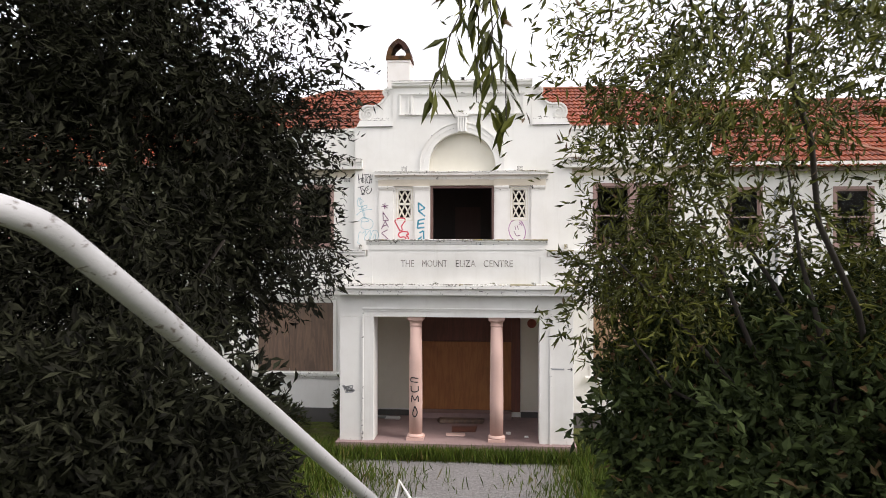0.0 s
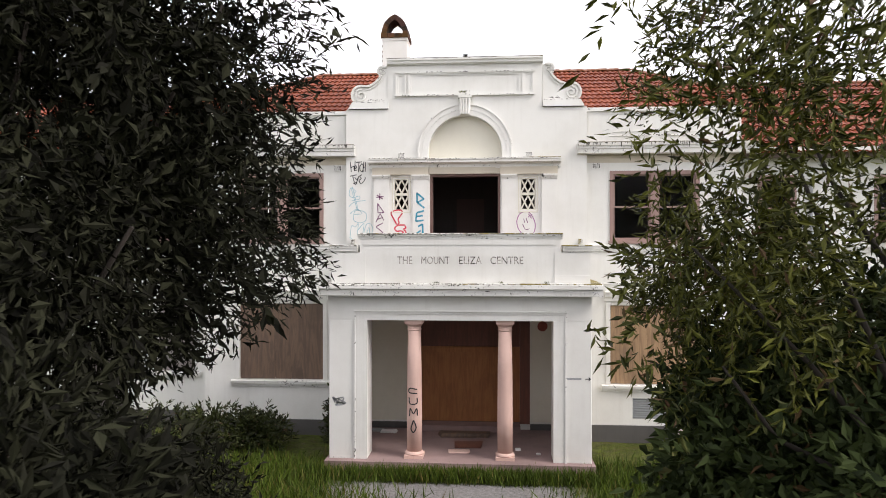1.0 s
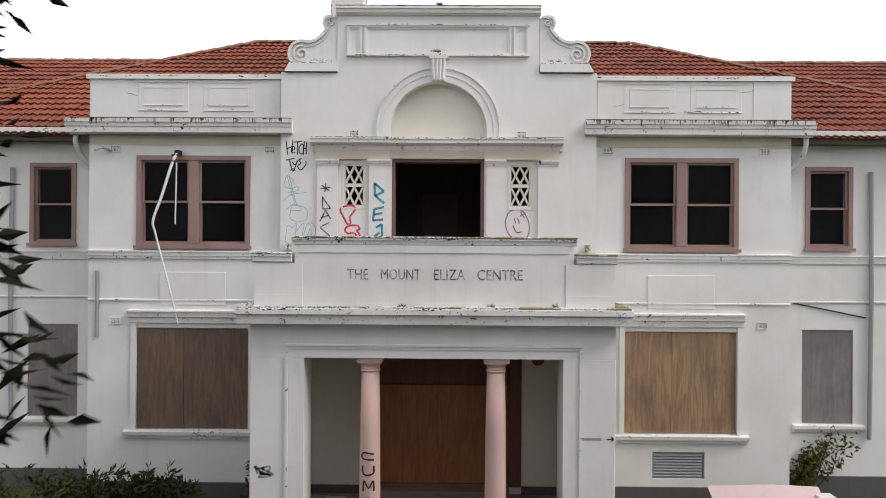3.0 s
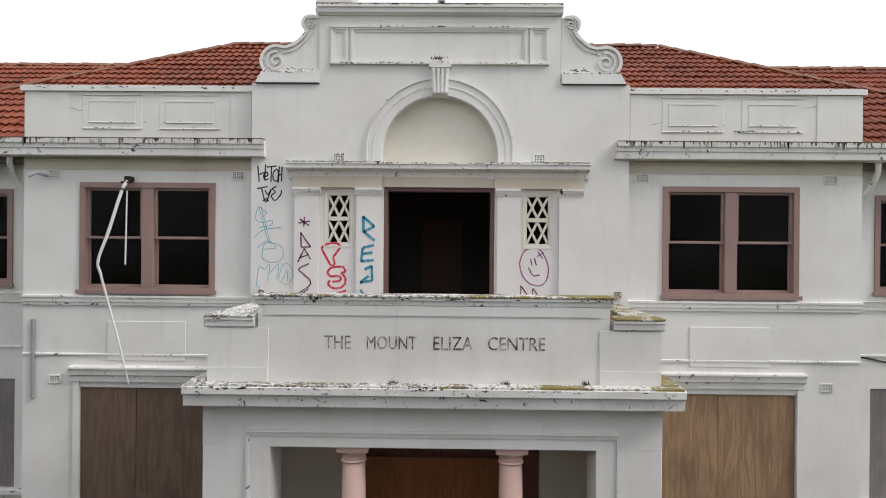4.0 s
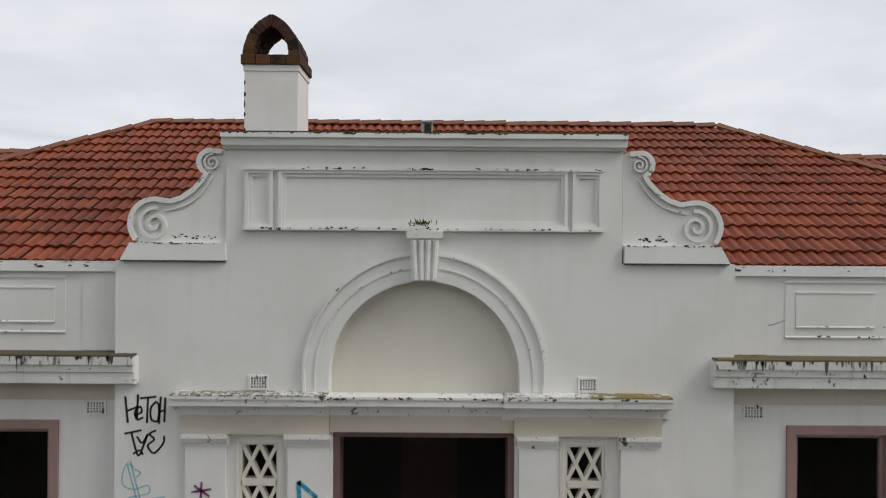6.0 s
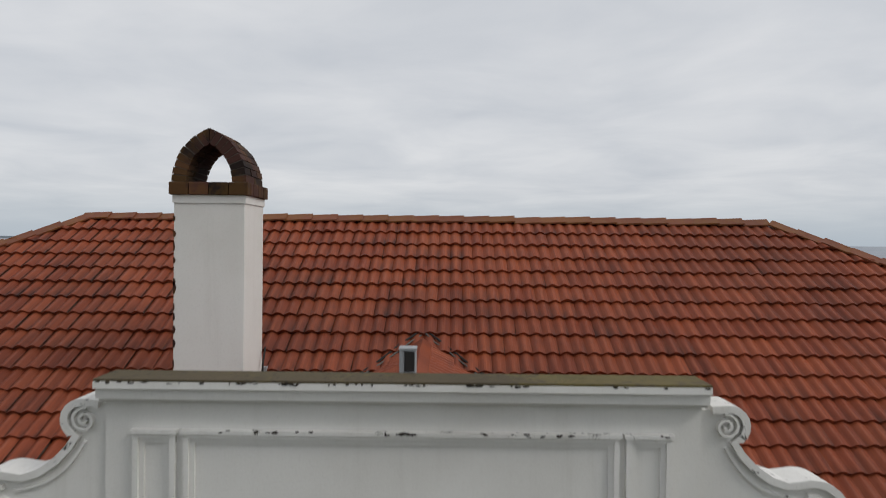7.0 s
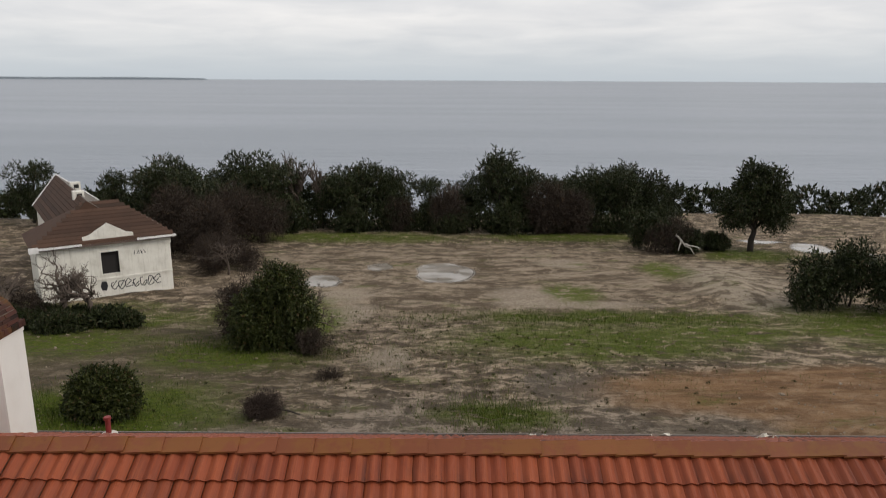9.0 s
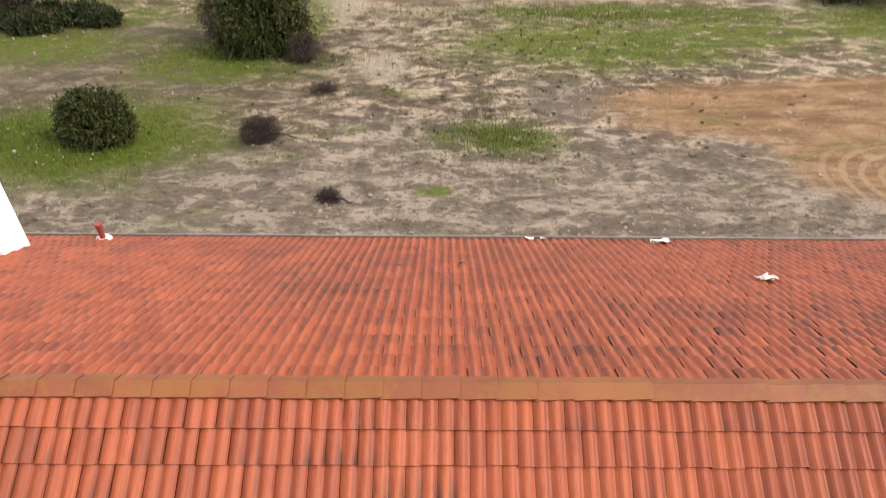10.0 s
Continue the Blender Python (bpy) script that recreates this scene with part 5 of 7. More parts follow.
    c = lay(mul(mul(steps(n, l, streak, 0.475, 0.44), flatland), 0.8), (0.088, 0.066, 0.044))
    for row in ((8.4, 65.0, 3.4, 2.8), (13.8, 80, 3.0, 2.6), (-9.5, 64.5, 3.0, 2.6), (12, 61.8, 7, 1.3), (-8, 58.5, 2.0, 4.0), (-3.6, 44, 1.6, 2.4)):
        c = lay(mul(blob(*row, 0.35, 0.9), 0.7), blend(n, l, steps(n, l, fine, 0.35, 0.6), (0.46, 0.39, 0.31), (0.27, 0.22, 0.165)))
    heap = blob(31, 69, 5.5, 12, 0.3, 0.6)
    c = lay(mul(heap, 0.75), blend(n, l, steps(n, l, rut, 0.44, 0.52), (0.14, 0.110, 0.078), (0.41, 0.345, 0.265)))
    # orange clay with turning marks
    clay = blob(27.5, 37.2, 18.5, 5.2, 0.2, 0.35)
    clay = most(clay, blob(24, 30.5, 7.5, 4.5, 0.25, 0.4))
    c = lay(mul(clay, 0.85), blend(n, l, steps(n, l, streak, 0.38, 0.60), (0.150, 0.080, 0.038), (0.285, 0.165, 0.085)))
    turn = mul(wheel_rings(23.0, 28.0, 0.85, 0.5), blob(22.5, 29.0, 5.0, 3.6, 0.3, 0.3))
    c = lay(mul(turn, 0.5), (0.36, 0.245, 0.15))
    c = lay(mul(mul(steps(n, l, fine, 0.53, 0.63), clay), 0.5), (0.092, 0.055, 0.032))
    c = lay(mul(mul(steps(n, l, rut, 0.54, 0.64), clay), 0.5), (0.36, 0.25, 0.155))
    c = lay(mul(blob(7.2, 38.5, 2.4, 3.2, 0.5, 0.5), 0.6), (0.115, 0.098, 0.082))
    c = lay(mul(behind, 0.12), (0.035, 0.027, 0.018))
    # grass in patches
    tuft = noise_node(n, l, v, 5.0, 6, 0.7)
    patchy = noise_node(n, l, stretch(0.16, 0.4), 1.0, 6, 0.65)
    front = math_node(n, l, "SUBTRACT", 1.0, steps(n, l, y, 13.0, 17.0))
    drive = mul(blob(-0.2, -8.0, 3.4, 6.6, 0.12, 0.25), front)
    grass = most(mul(steps(n, l, patchy, 0.56, 0.70), 0.7), mul(front, 0.9))
    for row in ((-18, 32.5, 7.0, 5.2), (-14, 45, 5.5, 4.0), (-30, 48, 9, 5), (16, 57.3, 12.5, 2.3), (11, 49.5, 10, 5.5), (22, 52, 7, 4.0), (-14, 97, 15, 3.6), (17, 98, 10, 3.2), (3.2, 33, 2.8, 1.7), (25, 76, 2.6, 4.5),
                (38, 85.5, 5.5, 4), (37, 54, 9, 7), (-15, 60, 5.5, 4.5), (-9.8, 54.5, 1.8, 4.5), (13, 66, 2.6, 3.4), (0, 27.3, 0.9, 0.5), (-36, 56, 16, 5)):
        grass = most(grass, mul(blob(*row, 0.5, 0.9), 0.95))
    ragged = noise_node(n, l, stretch(0.7, 1.1), 1.0, 9, 0.72, 0.6)
    keep = most(steps(n, l, ragged, 0.40, 0.47), mul(front, 0.8))
    grass = mul(mul(grass, keep), steps(n, l, tuft, 0.28, 0.45))
    grass = most(grass, mul(blob(-17.8, 32.5, 6.6, 4.6, 0.45, 0.7), steps(n, l, tuft, 0.18, 0.40)))
    green = blend(n, l, steps(n, l, fine, 0.35, 0.7), (0.034, 0.052, 0.004), (0.108, 0.150, 0.008))
    green = blend(n, l, mul(steps(n, l, blotch, 0.50, 0.65), 0.5), green, (0.105, 0.092, 0.030))
    c = lay(mul(grass, 0.92), green)
    c = lay(mul(mul(steps(n, l, grit, 0.58, 0.68), steps(n, l, y, 18.0, 22.0)), 0.5), (0.055, 0.047, 0.034))
    gravel = blend(n, l, steps(n, l, noise_node(n, l, v, 14.0, 6, 0.7), 0.35, 0.7), (0.23, 0.215, 0.21), (0.36, 0.345, 0.335))
    c = lay(drive, gravel)
    # standing water
    wet = blob(0.4, 74.6, 3.2, 5.0, 0.07, 0.30)
    for row in ((-12.3, 70.5, 2.2, 2.4), (-7.1, 77.6, 1.5, 2.0), (48.5, 90, 2.6, 3.4), (44, 95, 3, 1.4), (52, 86, 3, 0.9)):
        wet = most(wet, blob(*row, 0.10, 0.8))
    c = lay(mul(wet, 0.8), (0.25, 0.225, 0.195))
    l.new(c, b.inputs["Base Color"])
    r = n.new("ShaderNodeMapRange")
    r.inputs["To Min"].default_value, r.inputs["To Max"].default_value = 0.85, 0.12
    l.new(wet, r.inputs["Value"])
    l.new(r.outputs[0], b.inputs["Roughness"])
    l.new(math_node(n, l, "ADD", mul(wet, 0.4), 0.1), b.inputs["Specular IOR Level"])
    hgt = math_node(n, l, "ADD", fine, mul(rut, 1.5))
    hgt = mul(hgt, math_node(n, l, "SUBTRACT", 1.0, wet))
    relief(n, l, b, hgt, 1.0, 0.2)
    return m


ground = soup("ground", gv, gf, earth(), None, smooth=True)
tagged(ground, "muddy cleared field with grass patches and puddles", "ground", kind="structure")


def sea_water():
    m, n, l, b = shader("grey_sea", 0.32)
    b.inputs["Base Color"].default_value = (0.13, 0.155, 0.17, 1)
    b.inputs["IOR"].default_value = 1.33
    v = place_vec(n, l, (0.05, 0.16, 1))
    swell = noise_node(n, l, v, 1.0, 6, 0.6)
    lanes = noise_node(n, l, place_vec(n, l, (0.002, 0.012, 1)), 1.0, 4, 0.55)
    l.new(blend(n, l, steps(n, l, lanes, 0.35, 0.7), (0.132, 0.157, 0.193), (0.188, 0.213, 0.253)), b.inputs["Base Color"])
    relief(n, l, b, swell, 0.55, 1.2)
    return m


sx = [-4900 + 490 * i for i in range(21)]
sy = [100, 200, 400, 800, 1600, 2400, 3200, 4000, 4900]
sea = soup("sea", [(x, y, -13.0 if y < 4900 else 10.0) for y in sy for x in sx], [(j * 21 + i, j * 21 + i + 1, (j + 1) * 21 + i + 1, (j + 1) * 21 + i) for j in range(8) for i in range(20)], sea_water(), None)
tagged(sea, "calm grey bay under an overcast sky", "sea", kind="structure")

# ---- plants ----
def foliage(name, dark, light, dry=(0.10, 0.06, 0.03), dry_share=0.04, gloss=0.45, sheen=0.18):
    m, n, l, b = shader(name, gloss)
    geo = n.new("ShaderNodeNewGeometry")
    r = geo.outputs["Random Per Island"]
    c = blend(n, l, r, dark, light)
    c = blend(n, l, steps(n, l, r, 1 - dry_share, 1 - dry_share + 0.01), c, dry)
    big = noise_node(n, l, geo.outputs["Position"], 0.8, 3)
    c = blend(n, l, math_node(n, l, "MULTIPLY", steps(n, l, big, 0.4, 0.7), 0.45), c, dark)
    l.new(c, b.inputs["Base Color"])
    b.inputs["Specular IOR Level"].default_value = sheen
    return m


# near-black colour and low sheen take in the shadow within dense foliage
LEAF_DARK = foliage("shadow_dark_evergreen_leaves", (0.0085, 0.0083, 0.0066), (0.027, 0.0285, 0.016), dry_share=0.0, gloss=0.8, sheen=0.05)
# darker green for the right tree's inner and lower leaves, shade included
LEAF_SHADY = foliage("shaded_green_leaves", (0.014, 0.020, 0.008), (0.060, 0.080, 0.026), gloss=0.7, sheen=0.08)
LEAF_LIGHT = foliage("olive_green_leaves", (0.020, 0.024, 0.005), (0.120, 0.125, 0.018), gloss=0.6)
LEAF_FAR = foliage("coastal_scrub_leaves", (0.012, 0.017, 0.007), (0.042, 0.052, 0.017), (0.08, 0.06, 0.035), 0.08)
LEAF_SHRUB = foliage("olive_shrub_leaves", (0.013, 0.018, 0.005), (0.060, 0.070, 0.017))
GRASS = foliage("lush_grass_blades", (0.032, 0.054, 0.006), (0.090, 0.126, 0.012), (0.13, 0.11, 0.03), 0.1, 0.6)
BARK = paint("grey_brown_bark", (0.032, 0.025, 0.020), (0.015, 0.012, 0.010), 0.8, 0.95)
DRY = paint("dry_twigs", (0.105, 0.080, 0.064), (0.05, 0.04, 0.032), 0.7, 0.95)


def unit(v):
    return v / np.maximum(np.linalg.norm(v, axis=-1, keepdims=True), 1e-9)


def leaf_mesh(base, way, long, wide, gen):
    """Pointed leaves, one folded diamond each: arrays of base points and directions."""
    count = len(base)
    side = unit(np.cross(way, gen.normal(size=(count, 3))))
    nrm = np.cross(side, way)
    long, wide = long[:, None], wide[:, None]
    v = np.stack([base, base + way * long * 0.45 + side * wide + nrm * wide * 0.4, base + way * long - nrm * long * 0.08, base + way * long * 0.45 - side * wide + nrm * wide * 0.4], 1)
    return v.reshape(-1, 3), np.arange(count * 4).reshape(-1, 4)


def shell_points(lobes, count, gen, inner=0.55):
    """Points in ellipsoids (x, y, z, rx, ry, rz), more of them near the skin, and the way out there."""
    lobes = np.array(lobes, float)
    share = lobes[:, 3] * lobes[:, 4] + lobes[:, 4] * lobes[:, 5] + lobes[:, 3] * lobes[:, 5]
    pick = gen.choice(len(lobes), count, p=share / share.sum())
    d = unit(gen.normal(size=(count, 3)))
    r = (inner ** 3 + (1.04 ** 3 - inner ** 3) * gen.random(count)) ** (1 / 3)
    dent = np.array([noise.noise(Vector(q)) for q in d * 2.3 + pick[:, None] * 7.0])
    r *= 1 + 0.28 * dent
    return lobes[pick, :3] + d * r[:, None] * lobes[pick, 3:], d


def crown(lobes, twigs, per, long, wide, gen, reach=0.45, droop=0.35, inner=0.55, keep=None, gaps=0.0):
    """A crown of twigs with leaves, as arrays; gaps > 0 gathers them in clumps with holes between."""
    p, d = shell_points(lobes, twigs, gen, inner)
    if gaps:
        lump = np.array([noise.noise(Vector(q * 0.95)) for q in p]) + 0.5 * np.array([noise.noise(Vector(q * 2.1 + 5)) for q in p])
        ok = lump > gaps * np.clip((p[:, 2] - 2.6) / 1.8, -3, 1)
        p, d = p[ok], d[ok]
    if keep is not None:
        ok = keep(p)
        p, d = p[ok], d[ok]
    way = unit(d + gen.normal(size=p.shape) * 0.55 + [0, 0, -droop])
    size = reach * (0.6 + 0.8 * gen.random(len(p)))
    s = np.tile(np.linspace(0.05, 1, per), (len(p), 1)) + gen.normal(0, 0.03, (len(p), per))
    at = p[:, None] + way[:, None] * (s * size[:, None])[..., None]
    at = at + np.array([0, 0, -1]) * (s ** 2 * size[:, None] * droop * 0.5)[..., None]
    if keep is not None:
        fine = keep(at.reshape(-1, 3))
    out = unit(way[:, None] * 0.9 + gen.normal(size=at.shape) * 0.62)
    at, out = at.reshape(-1, 3), out.reshape(-1, 3)
    if keep is not None:
        at, out = at[fine], out[fine]
    k = len(at)
    return leaf_mesh(at, out, long * (0.6 + 0.8 * gen.random(k)), wide * (0.7 + 0.6 * gen.random(k)), gen)


def branch_line(a, b, gen, bend=0.12, count=5):
    a, b = np.array(a, float), np.array(b, float)
    size = np.linalg.norm(b - a)
    pts = [a + (b - a) * t + gen.normal(0, bend * size * 0.35, 3) * (t * (1 - t) * 4) for t in np.linspace(0, 1, count)]
    return [tuple(q) for q in pts]


def leafy_tree(name, label, base, fork, lobes, twigs, per, long, wide, leaf, gen, trunk_r=0.16, limbs=12, category="tree", group="", **crown_args):
    """Trunk with limbs, and a crown of leaves; lobes are relative to the base."""
    t = thing(name, label, category, group, base)
    bm = bmesh.new()
    base_v = np.array(base, float)
    pipe(bm, branch_line(base_v - [0, 0, 0.15], base_v + fork, gen, 0.08, 6), trunk_r, 9, 0.62)
    part("trunk", bm, BARK, t, smooth=True)
    world_lobes = [(*(base_v + l[:3]), *l[3:]) for l in np.array(lobes, float)]
    for k in range(limbs):
        bm = bmesh.new()
        lobe = world_lobes[k % len(world_lobes)]
        tip = np.array(lobe[:3]) + unit(gen.normal(size=3)) * np.array(lobe[3:]) * 0.6
        start = base_v + np.array(fork) * (0.55 + 0.45 * gen.random())
        pipe(bm, branch_line(start, tip, gen), trunk_r * 0.42, 6, 0.22)
        part("limb", bm, BARK, t, smooth=True)
    v, f = crown(world_lobes, twigs, per, long, wide, gen, **crown_args)
    soup("crown", v.tolist(), f.tolist(), leaf, t)
    return t


# two trees that frame the way in; their sprays leave a gap along the flight line
gen = np.random.default_rng(11)


def left_side(p):
    """Room for the flight line: the left tree ends here."""
    x, y, z = p.T
    edge = np.minimum(-0.30, 0.35 - 0.36 * (y + 15.05)) - np.clip((4.75 - z) * 1.6, 0, 1.15)
    return ((y > -13.7) | (x < -1.3)) & (x < edge + 0.14 * np.sin(z * 3.1) + 0.10 * np.sin(z * 8.3 + y * 3)) & (y < -11.3)


def right_side(p):
    x, y, z = p.T
    edge = np.maximum(1.30, 0.42 + 0.54 * (y + 15.05)) + np.clip((4.5 - z) * 1.2, 0, 0.45)
    return ((y > -13.9) | (x > 2.3)) & (x > edge + 0.16 * np.sin(z * 2.7 + 1) + 0.12 * np.sin(z * 7.7 + y * 3)) & (y < -11.3)


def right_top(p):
    """The leafy part of the right tree, above the underside whose shade is in the leaf colour."""
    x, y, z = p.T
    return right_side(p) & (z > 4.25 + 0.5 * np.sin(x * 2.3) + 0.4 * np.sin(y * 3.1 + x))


def overhang(p):
    """Sprays that hang in over the start of the way, above eye level."""
    x, y, z = p.T
    return (z > 5.45) | (x > 1.7)


LEFT_TREE = [(0.6, 0.2, 5.7, 2.7, 1.9, 1.5), (-0.4, 0.0, 8.0, 3.2, 2.2, 2.2), (1.9, 0.1, 7.0, 1.5, 1.2, 1.6), (1.6, 0.0, 5.0, 1.6, 1.2, 0.8), (-1.4, -0.6, 3.4, 2.2, 2.0, 2.2),
             (0.2, 0.0, 2.4, 1.7, 1.4, 1.5), (-3.4, -0.8, 5.6, 2.4, 2.2, 3.0), (-3.0, -1.2, 1.6, 2.6, 2.0, 1.8), (-0.9, -1.7, 5.2, 2.4, 2.0, 3.2), (-1.5, -2.4, 3.0, 1.8, 1.5, 2.6)]
RIGHT_TREE = [(-0.8, 0.1, 7.2, 2.6, 1.8, 1.3), (-1.8, -0.2, 5.3, 1.6, 1.2, 1.1), (0.2, 0.0, 5.0, 2.0, 1.8, 1.5), (-0.4, 0.0, 3.1, 2.2, 1.6, 1.5), (1.8, -0.4, 4.2, 2.4, 2.0, 2.4), (2.2, 0.2, 7.6, 2.4, 2.0, 1.4),
              (-1.2, 0.1, 2.0, 1.6, 1.3, 1.3), (0.8, -0.6, 1.8, 2.4, 1.8, 1.8), (0.4, -1.8, 2.6, 1.6, 1.2, 1.6), (1.6, -1.6, 3.4, 1.8, 1.4, 1.8), (-2.3, 0.6, 5.7, 0.9, 0.8, 1.2), (-2.3, 0.7, 4.4, 0.85, 0.8, 0.9), (-2.0, 0.9, 3.4, 0.9, 0.8, 0.9), (-1.2, 0.8, 6.2, 1.2, 1.0, 1.2)]
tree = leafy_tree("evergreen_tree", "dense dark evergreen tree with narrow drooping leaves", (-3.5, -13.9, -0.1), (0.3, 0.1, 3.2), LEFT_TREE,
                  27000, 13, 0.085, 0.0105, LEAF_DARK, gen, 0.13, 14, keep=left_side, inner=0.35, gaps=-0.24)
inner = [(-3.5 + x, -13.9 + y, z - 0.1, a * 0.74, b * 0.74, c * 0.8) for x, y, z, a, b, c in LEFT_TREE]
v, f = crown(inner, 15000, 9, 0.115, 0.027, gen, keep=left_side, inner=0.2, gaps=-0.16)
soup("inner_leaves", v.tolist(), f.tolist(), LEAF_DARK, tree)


def low_left(p):
    """Dark growth below eye level beside the start of the way."""
    x, y, z = p.T
    return (x < -0.20 - np.clip((z - 3.5) * 0.45, 0, 0.4) + 0.10 * np.sin(z * 5.1) + 0.08 * np.sin(z * 11.3 + y * 5)) & (y < -15.3) & (z < 4.55 + 0.2 * np.sin(x * 4.1))


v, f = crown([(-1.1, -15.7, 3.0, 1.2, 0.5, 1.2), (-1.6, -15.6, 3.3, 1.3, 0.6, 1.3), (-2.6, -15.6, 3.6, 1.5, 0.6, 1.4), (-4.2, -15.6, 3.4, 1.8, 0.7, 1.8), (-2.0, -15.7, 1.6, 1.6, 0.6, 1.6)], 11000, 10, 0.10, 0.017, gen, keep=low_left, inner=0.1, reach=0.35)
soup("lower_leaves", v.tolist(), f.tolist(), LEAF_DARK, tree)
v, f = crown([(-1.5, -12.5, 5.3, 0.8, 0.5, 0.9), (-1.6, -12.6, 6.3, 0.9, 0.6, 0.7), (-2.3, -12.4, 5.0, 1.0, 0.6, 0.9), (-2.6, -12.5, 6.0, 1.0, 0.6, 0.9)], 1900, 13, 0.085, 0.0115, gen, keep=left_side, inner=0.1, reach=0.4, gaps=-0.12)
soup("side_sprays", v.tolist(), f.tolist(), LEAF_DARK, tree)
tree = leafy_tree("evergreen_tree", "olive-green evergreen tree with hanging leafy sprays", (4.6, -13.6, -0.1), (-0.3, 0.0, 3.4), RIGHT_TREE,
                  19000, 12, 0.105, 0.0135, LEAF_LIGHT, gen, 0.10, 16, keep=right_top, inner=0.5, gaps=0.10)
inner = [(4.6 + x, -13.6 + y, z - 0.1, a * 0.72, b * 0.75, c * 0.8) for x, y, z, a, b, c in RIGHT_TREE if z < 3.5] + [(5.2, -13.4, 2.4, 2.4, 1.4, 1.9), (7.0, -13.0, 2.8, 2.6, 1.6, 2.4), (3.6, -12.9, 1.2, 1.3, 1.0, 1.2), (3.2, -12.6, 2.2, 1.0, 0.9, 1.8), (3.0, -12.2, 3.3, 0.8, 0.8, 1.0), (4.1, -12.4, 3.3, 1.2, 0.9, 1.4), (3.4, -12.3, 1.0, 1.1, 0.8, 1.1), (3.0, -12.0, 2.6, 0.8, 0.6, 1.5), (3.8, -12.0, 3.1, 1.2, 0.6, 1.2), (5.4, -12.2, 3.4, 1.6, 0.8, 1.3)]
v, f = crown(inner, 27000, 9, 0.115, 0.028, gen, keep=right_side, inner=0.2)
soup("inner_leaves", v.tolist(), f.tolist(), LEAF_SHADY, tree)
hanging = [(2.35, -12.3, 6.0, 0.7, 0.5, 0.8), (2.5, -12.3, 5.0, 0.8, 0.5, 0.7), (2.4, -12.3, 4.1, 0.7, 0.5, 0.8), (2.8, -12.1, 3.2, 0.7, 0.6, 0.8)]
v, f = crown(hanging, 1100, 16, 0.085, 0.0105, gen, keep=right_side, inner=0.15, droop=1.0, reach=0.5, gaps=-0.1)
soup("hanging_sprays", v.tolist(), f.tolist(), LEAF_LIGHT, tree)
v, f = crown([(2.6, -16.4, 6.5, 1.3, 0.8, 0.6), (3.8, -16.6, 6.4, 1.3, 0.8, 0.8)], 420, 14, 0.075, 0.009, gen, keep=overhang, inner=0.1, droop=1.2)
soup("overhead_sprays", v.tolist(), f.tolist(), LEAF_LIGHT, tree)
bm = bmesh.new()
pipe(bm, branch_line((4.3, -13.6, 3.6), (2.6, -16.2, 6.6), gen, 0.1, 7), 0.028, 7, 0.6)
pipe(bm, branch_line((2.6, -16.2, 6.6), (1.03, -18.5, 5.75), gen, 0.1, 6), 0.012, 6, 0.4)
for tip in ((0.925, -18.62, 5.31), (1.013, -18.58, 5.29), (1.075, -18.64, 5.24), (1.05, -18.6, 5.28)):
    stem = branch_line((1.03, -18.5, 5.75), tip, gen, 0.08, 9)
    pipe(bm, stem, 0.0025, 4, 0.5)
    at = np.repeat(np.array(stem[1:]), 4, 0) + gen.normal(0, 0.008, (32, 3))
    v, f = leaf_mesh(at, unit(gen.normal(0, 0.45, at.shape) + [0, 0, -1]), 0.055 + 0.03 * gen.random(32), 0.006 + 0.003 * gen.random(32), gen)
    soup("hanging_spray", v.tolist(), f.tolist(), LEAF_LIGHT, tree)
part("limb", bm, BARK, tree, smooth=True)


def bush(name, label, base, size, twigs, per, long, wide, leaf, gen, category="shrub", group="", lobes=5, inner=0.3, droop=0.0, wild=1.0):
    x, y, z = size
    spots = [(gen.uniform(-0.45, 0.45) * x * wild, gen.uniform(-0.45, 0.45) * y * wild, gen.uniform(0.3, 0.65) * z, x * gen.uniform(0.45, 0.65) / wild ** 0.7, y * gen.uniform(0.45, 0.65) / wild ** 0.7, z * gen.uniform(0.3, 0.42) / wild ** 0.7) for _ in range(lobes)]
    return leafy_tree(name, label, base, (0, 0, z * 0.35), spots, twigs, per, long, wide, leaf, gen, 0.05 * z ** 0.5, 8, category, group, reach=max(0.2, 0.12 * z), droop=droop, inner=inner)


# undergrowth round the forecourt; the near-black leaf puts canopy shadow into taller shrubs
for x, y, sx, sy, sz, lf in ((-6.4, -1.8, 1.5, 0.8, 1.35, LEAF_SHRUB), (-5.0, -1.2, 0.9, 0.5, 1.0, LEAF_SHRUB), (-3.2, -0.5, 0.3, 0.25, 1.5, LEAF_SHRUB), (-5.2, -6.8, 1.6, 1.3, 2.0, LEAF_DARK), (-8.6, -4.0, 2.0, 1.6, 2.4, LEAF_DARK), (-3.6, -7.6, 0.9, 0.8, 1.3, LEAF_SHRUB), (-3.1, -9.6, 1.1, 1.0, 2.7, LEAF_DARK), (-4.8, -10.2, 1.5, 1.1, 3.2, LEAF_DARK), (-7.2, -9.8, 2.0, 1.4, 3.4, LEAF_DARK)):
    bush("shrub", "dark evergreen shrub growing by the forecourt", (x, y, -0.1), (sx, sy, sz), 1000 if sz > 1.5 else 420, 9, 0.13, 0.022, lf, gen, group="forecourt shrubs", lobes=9)
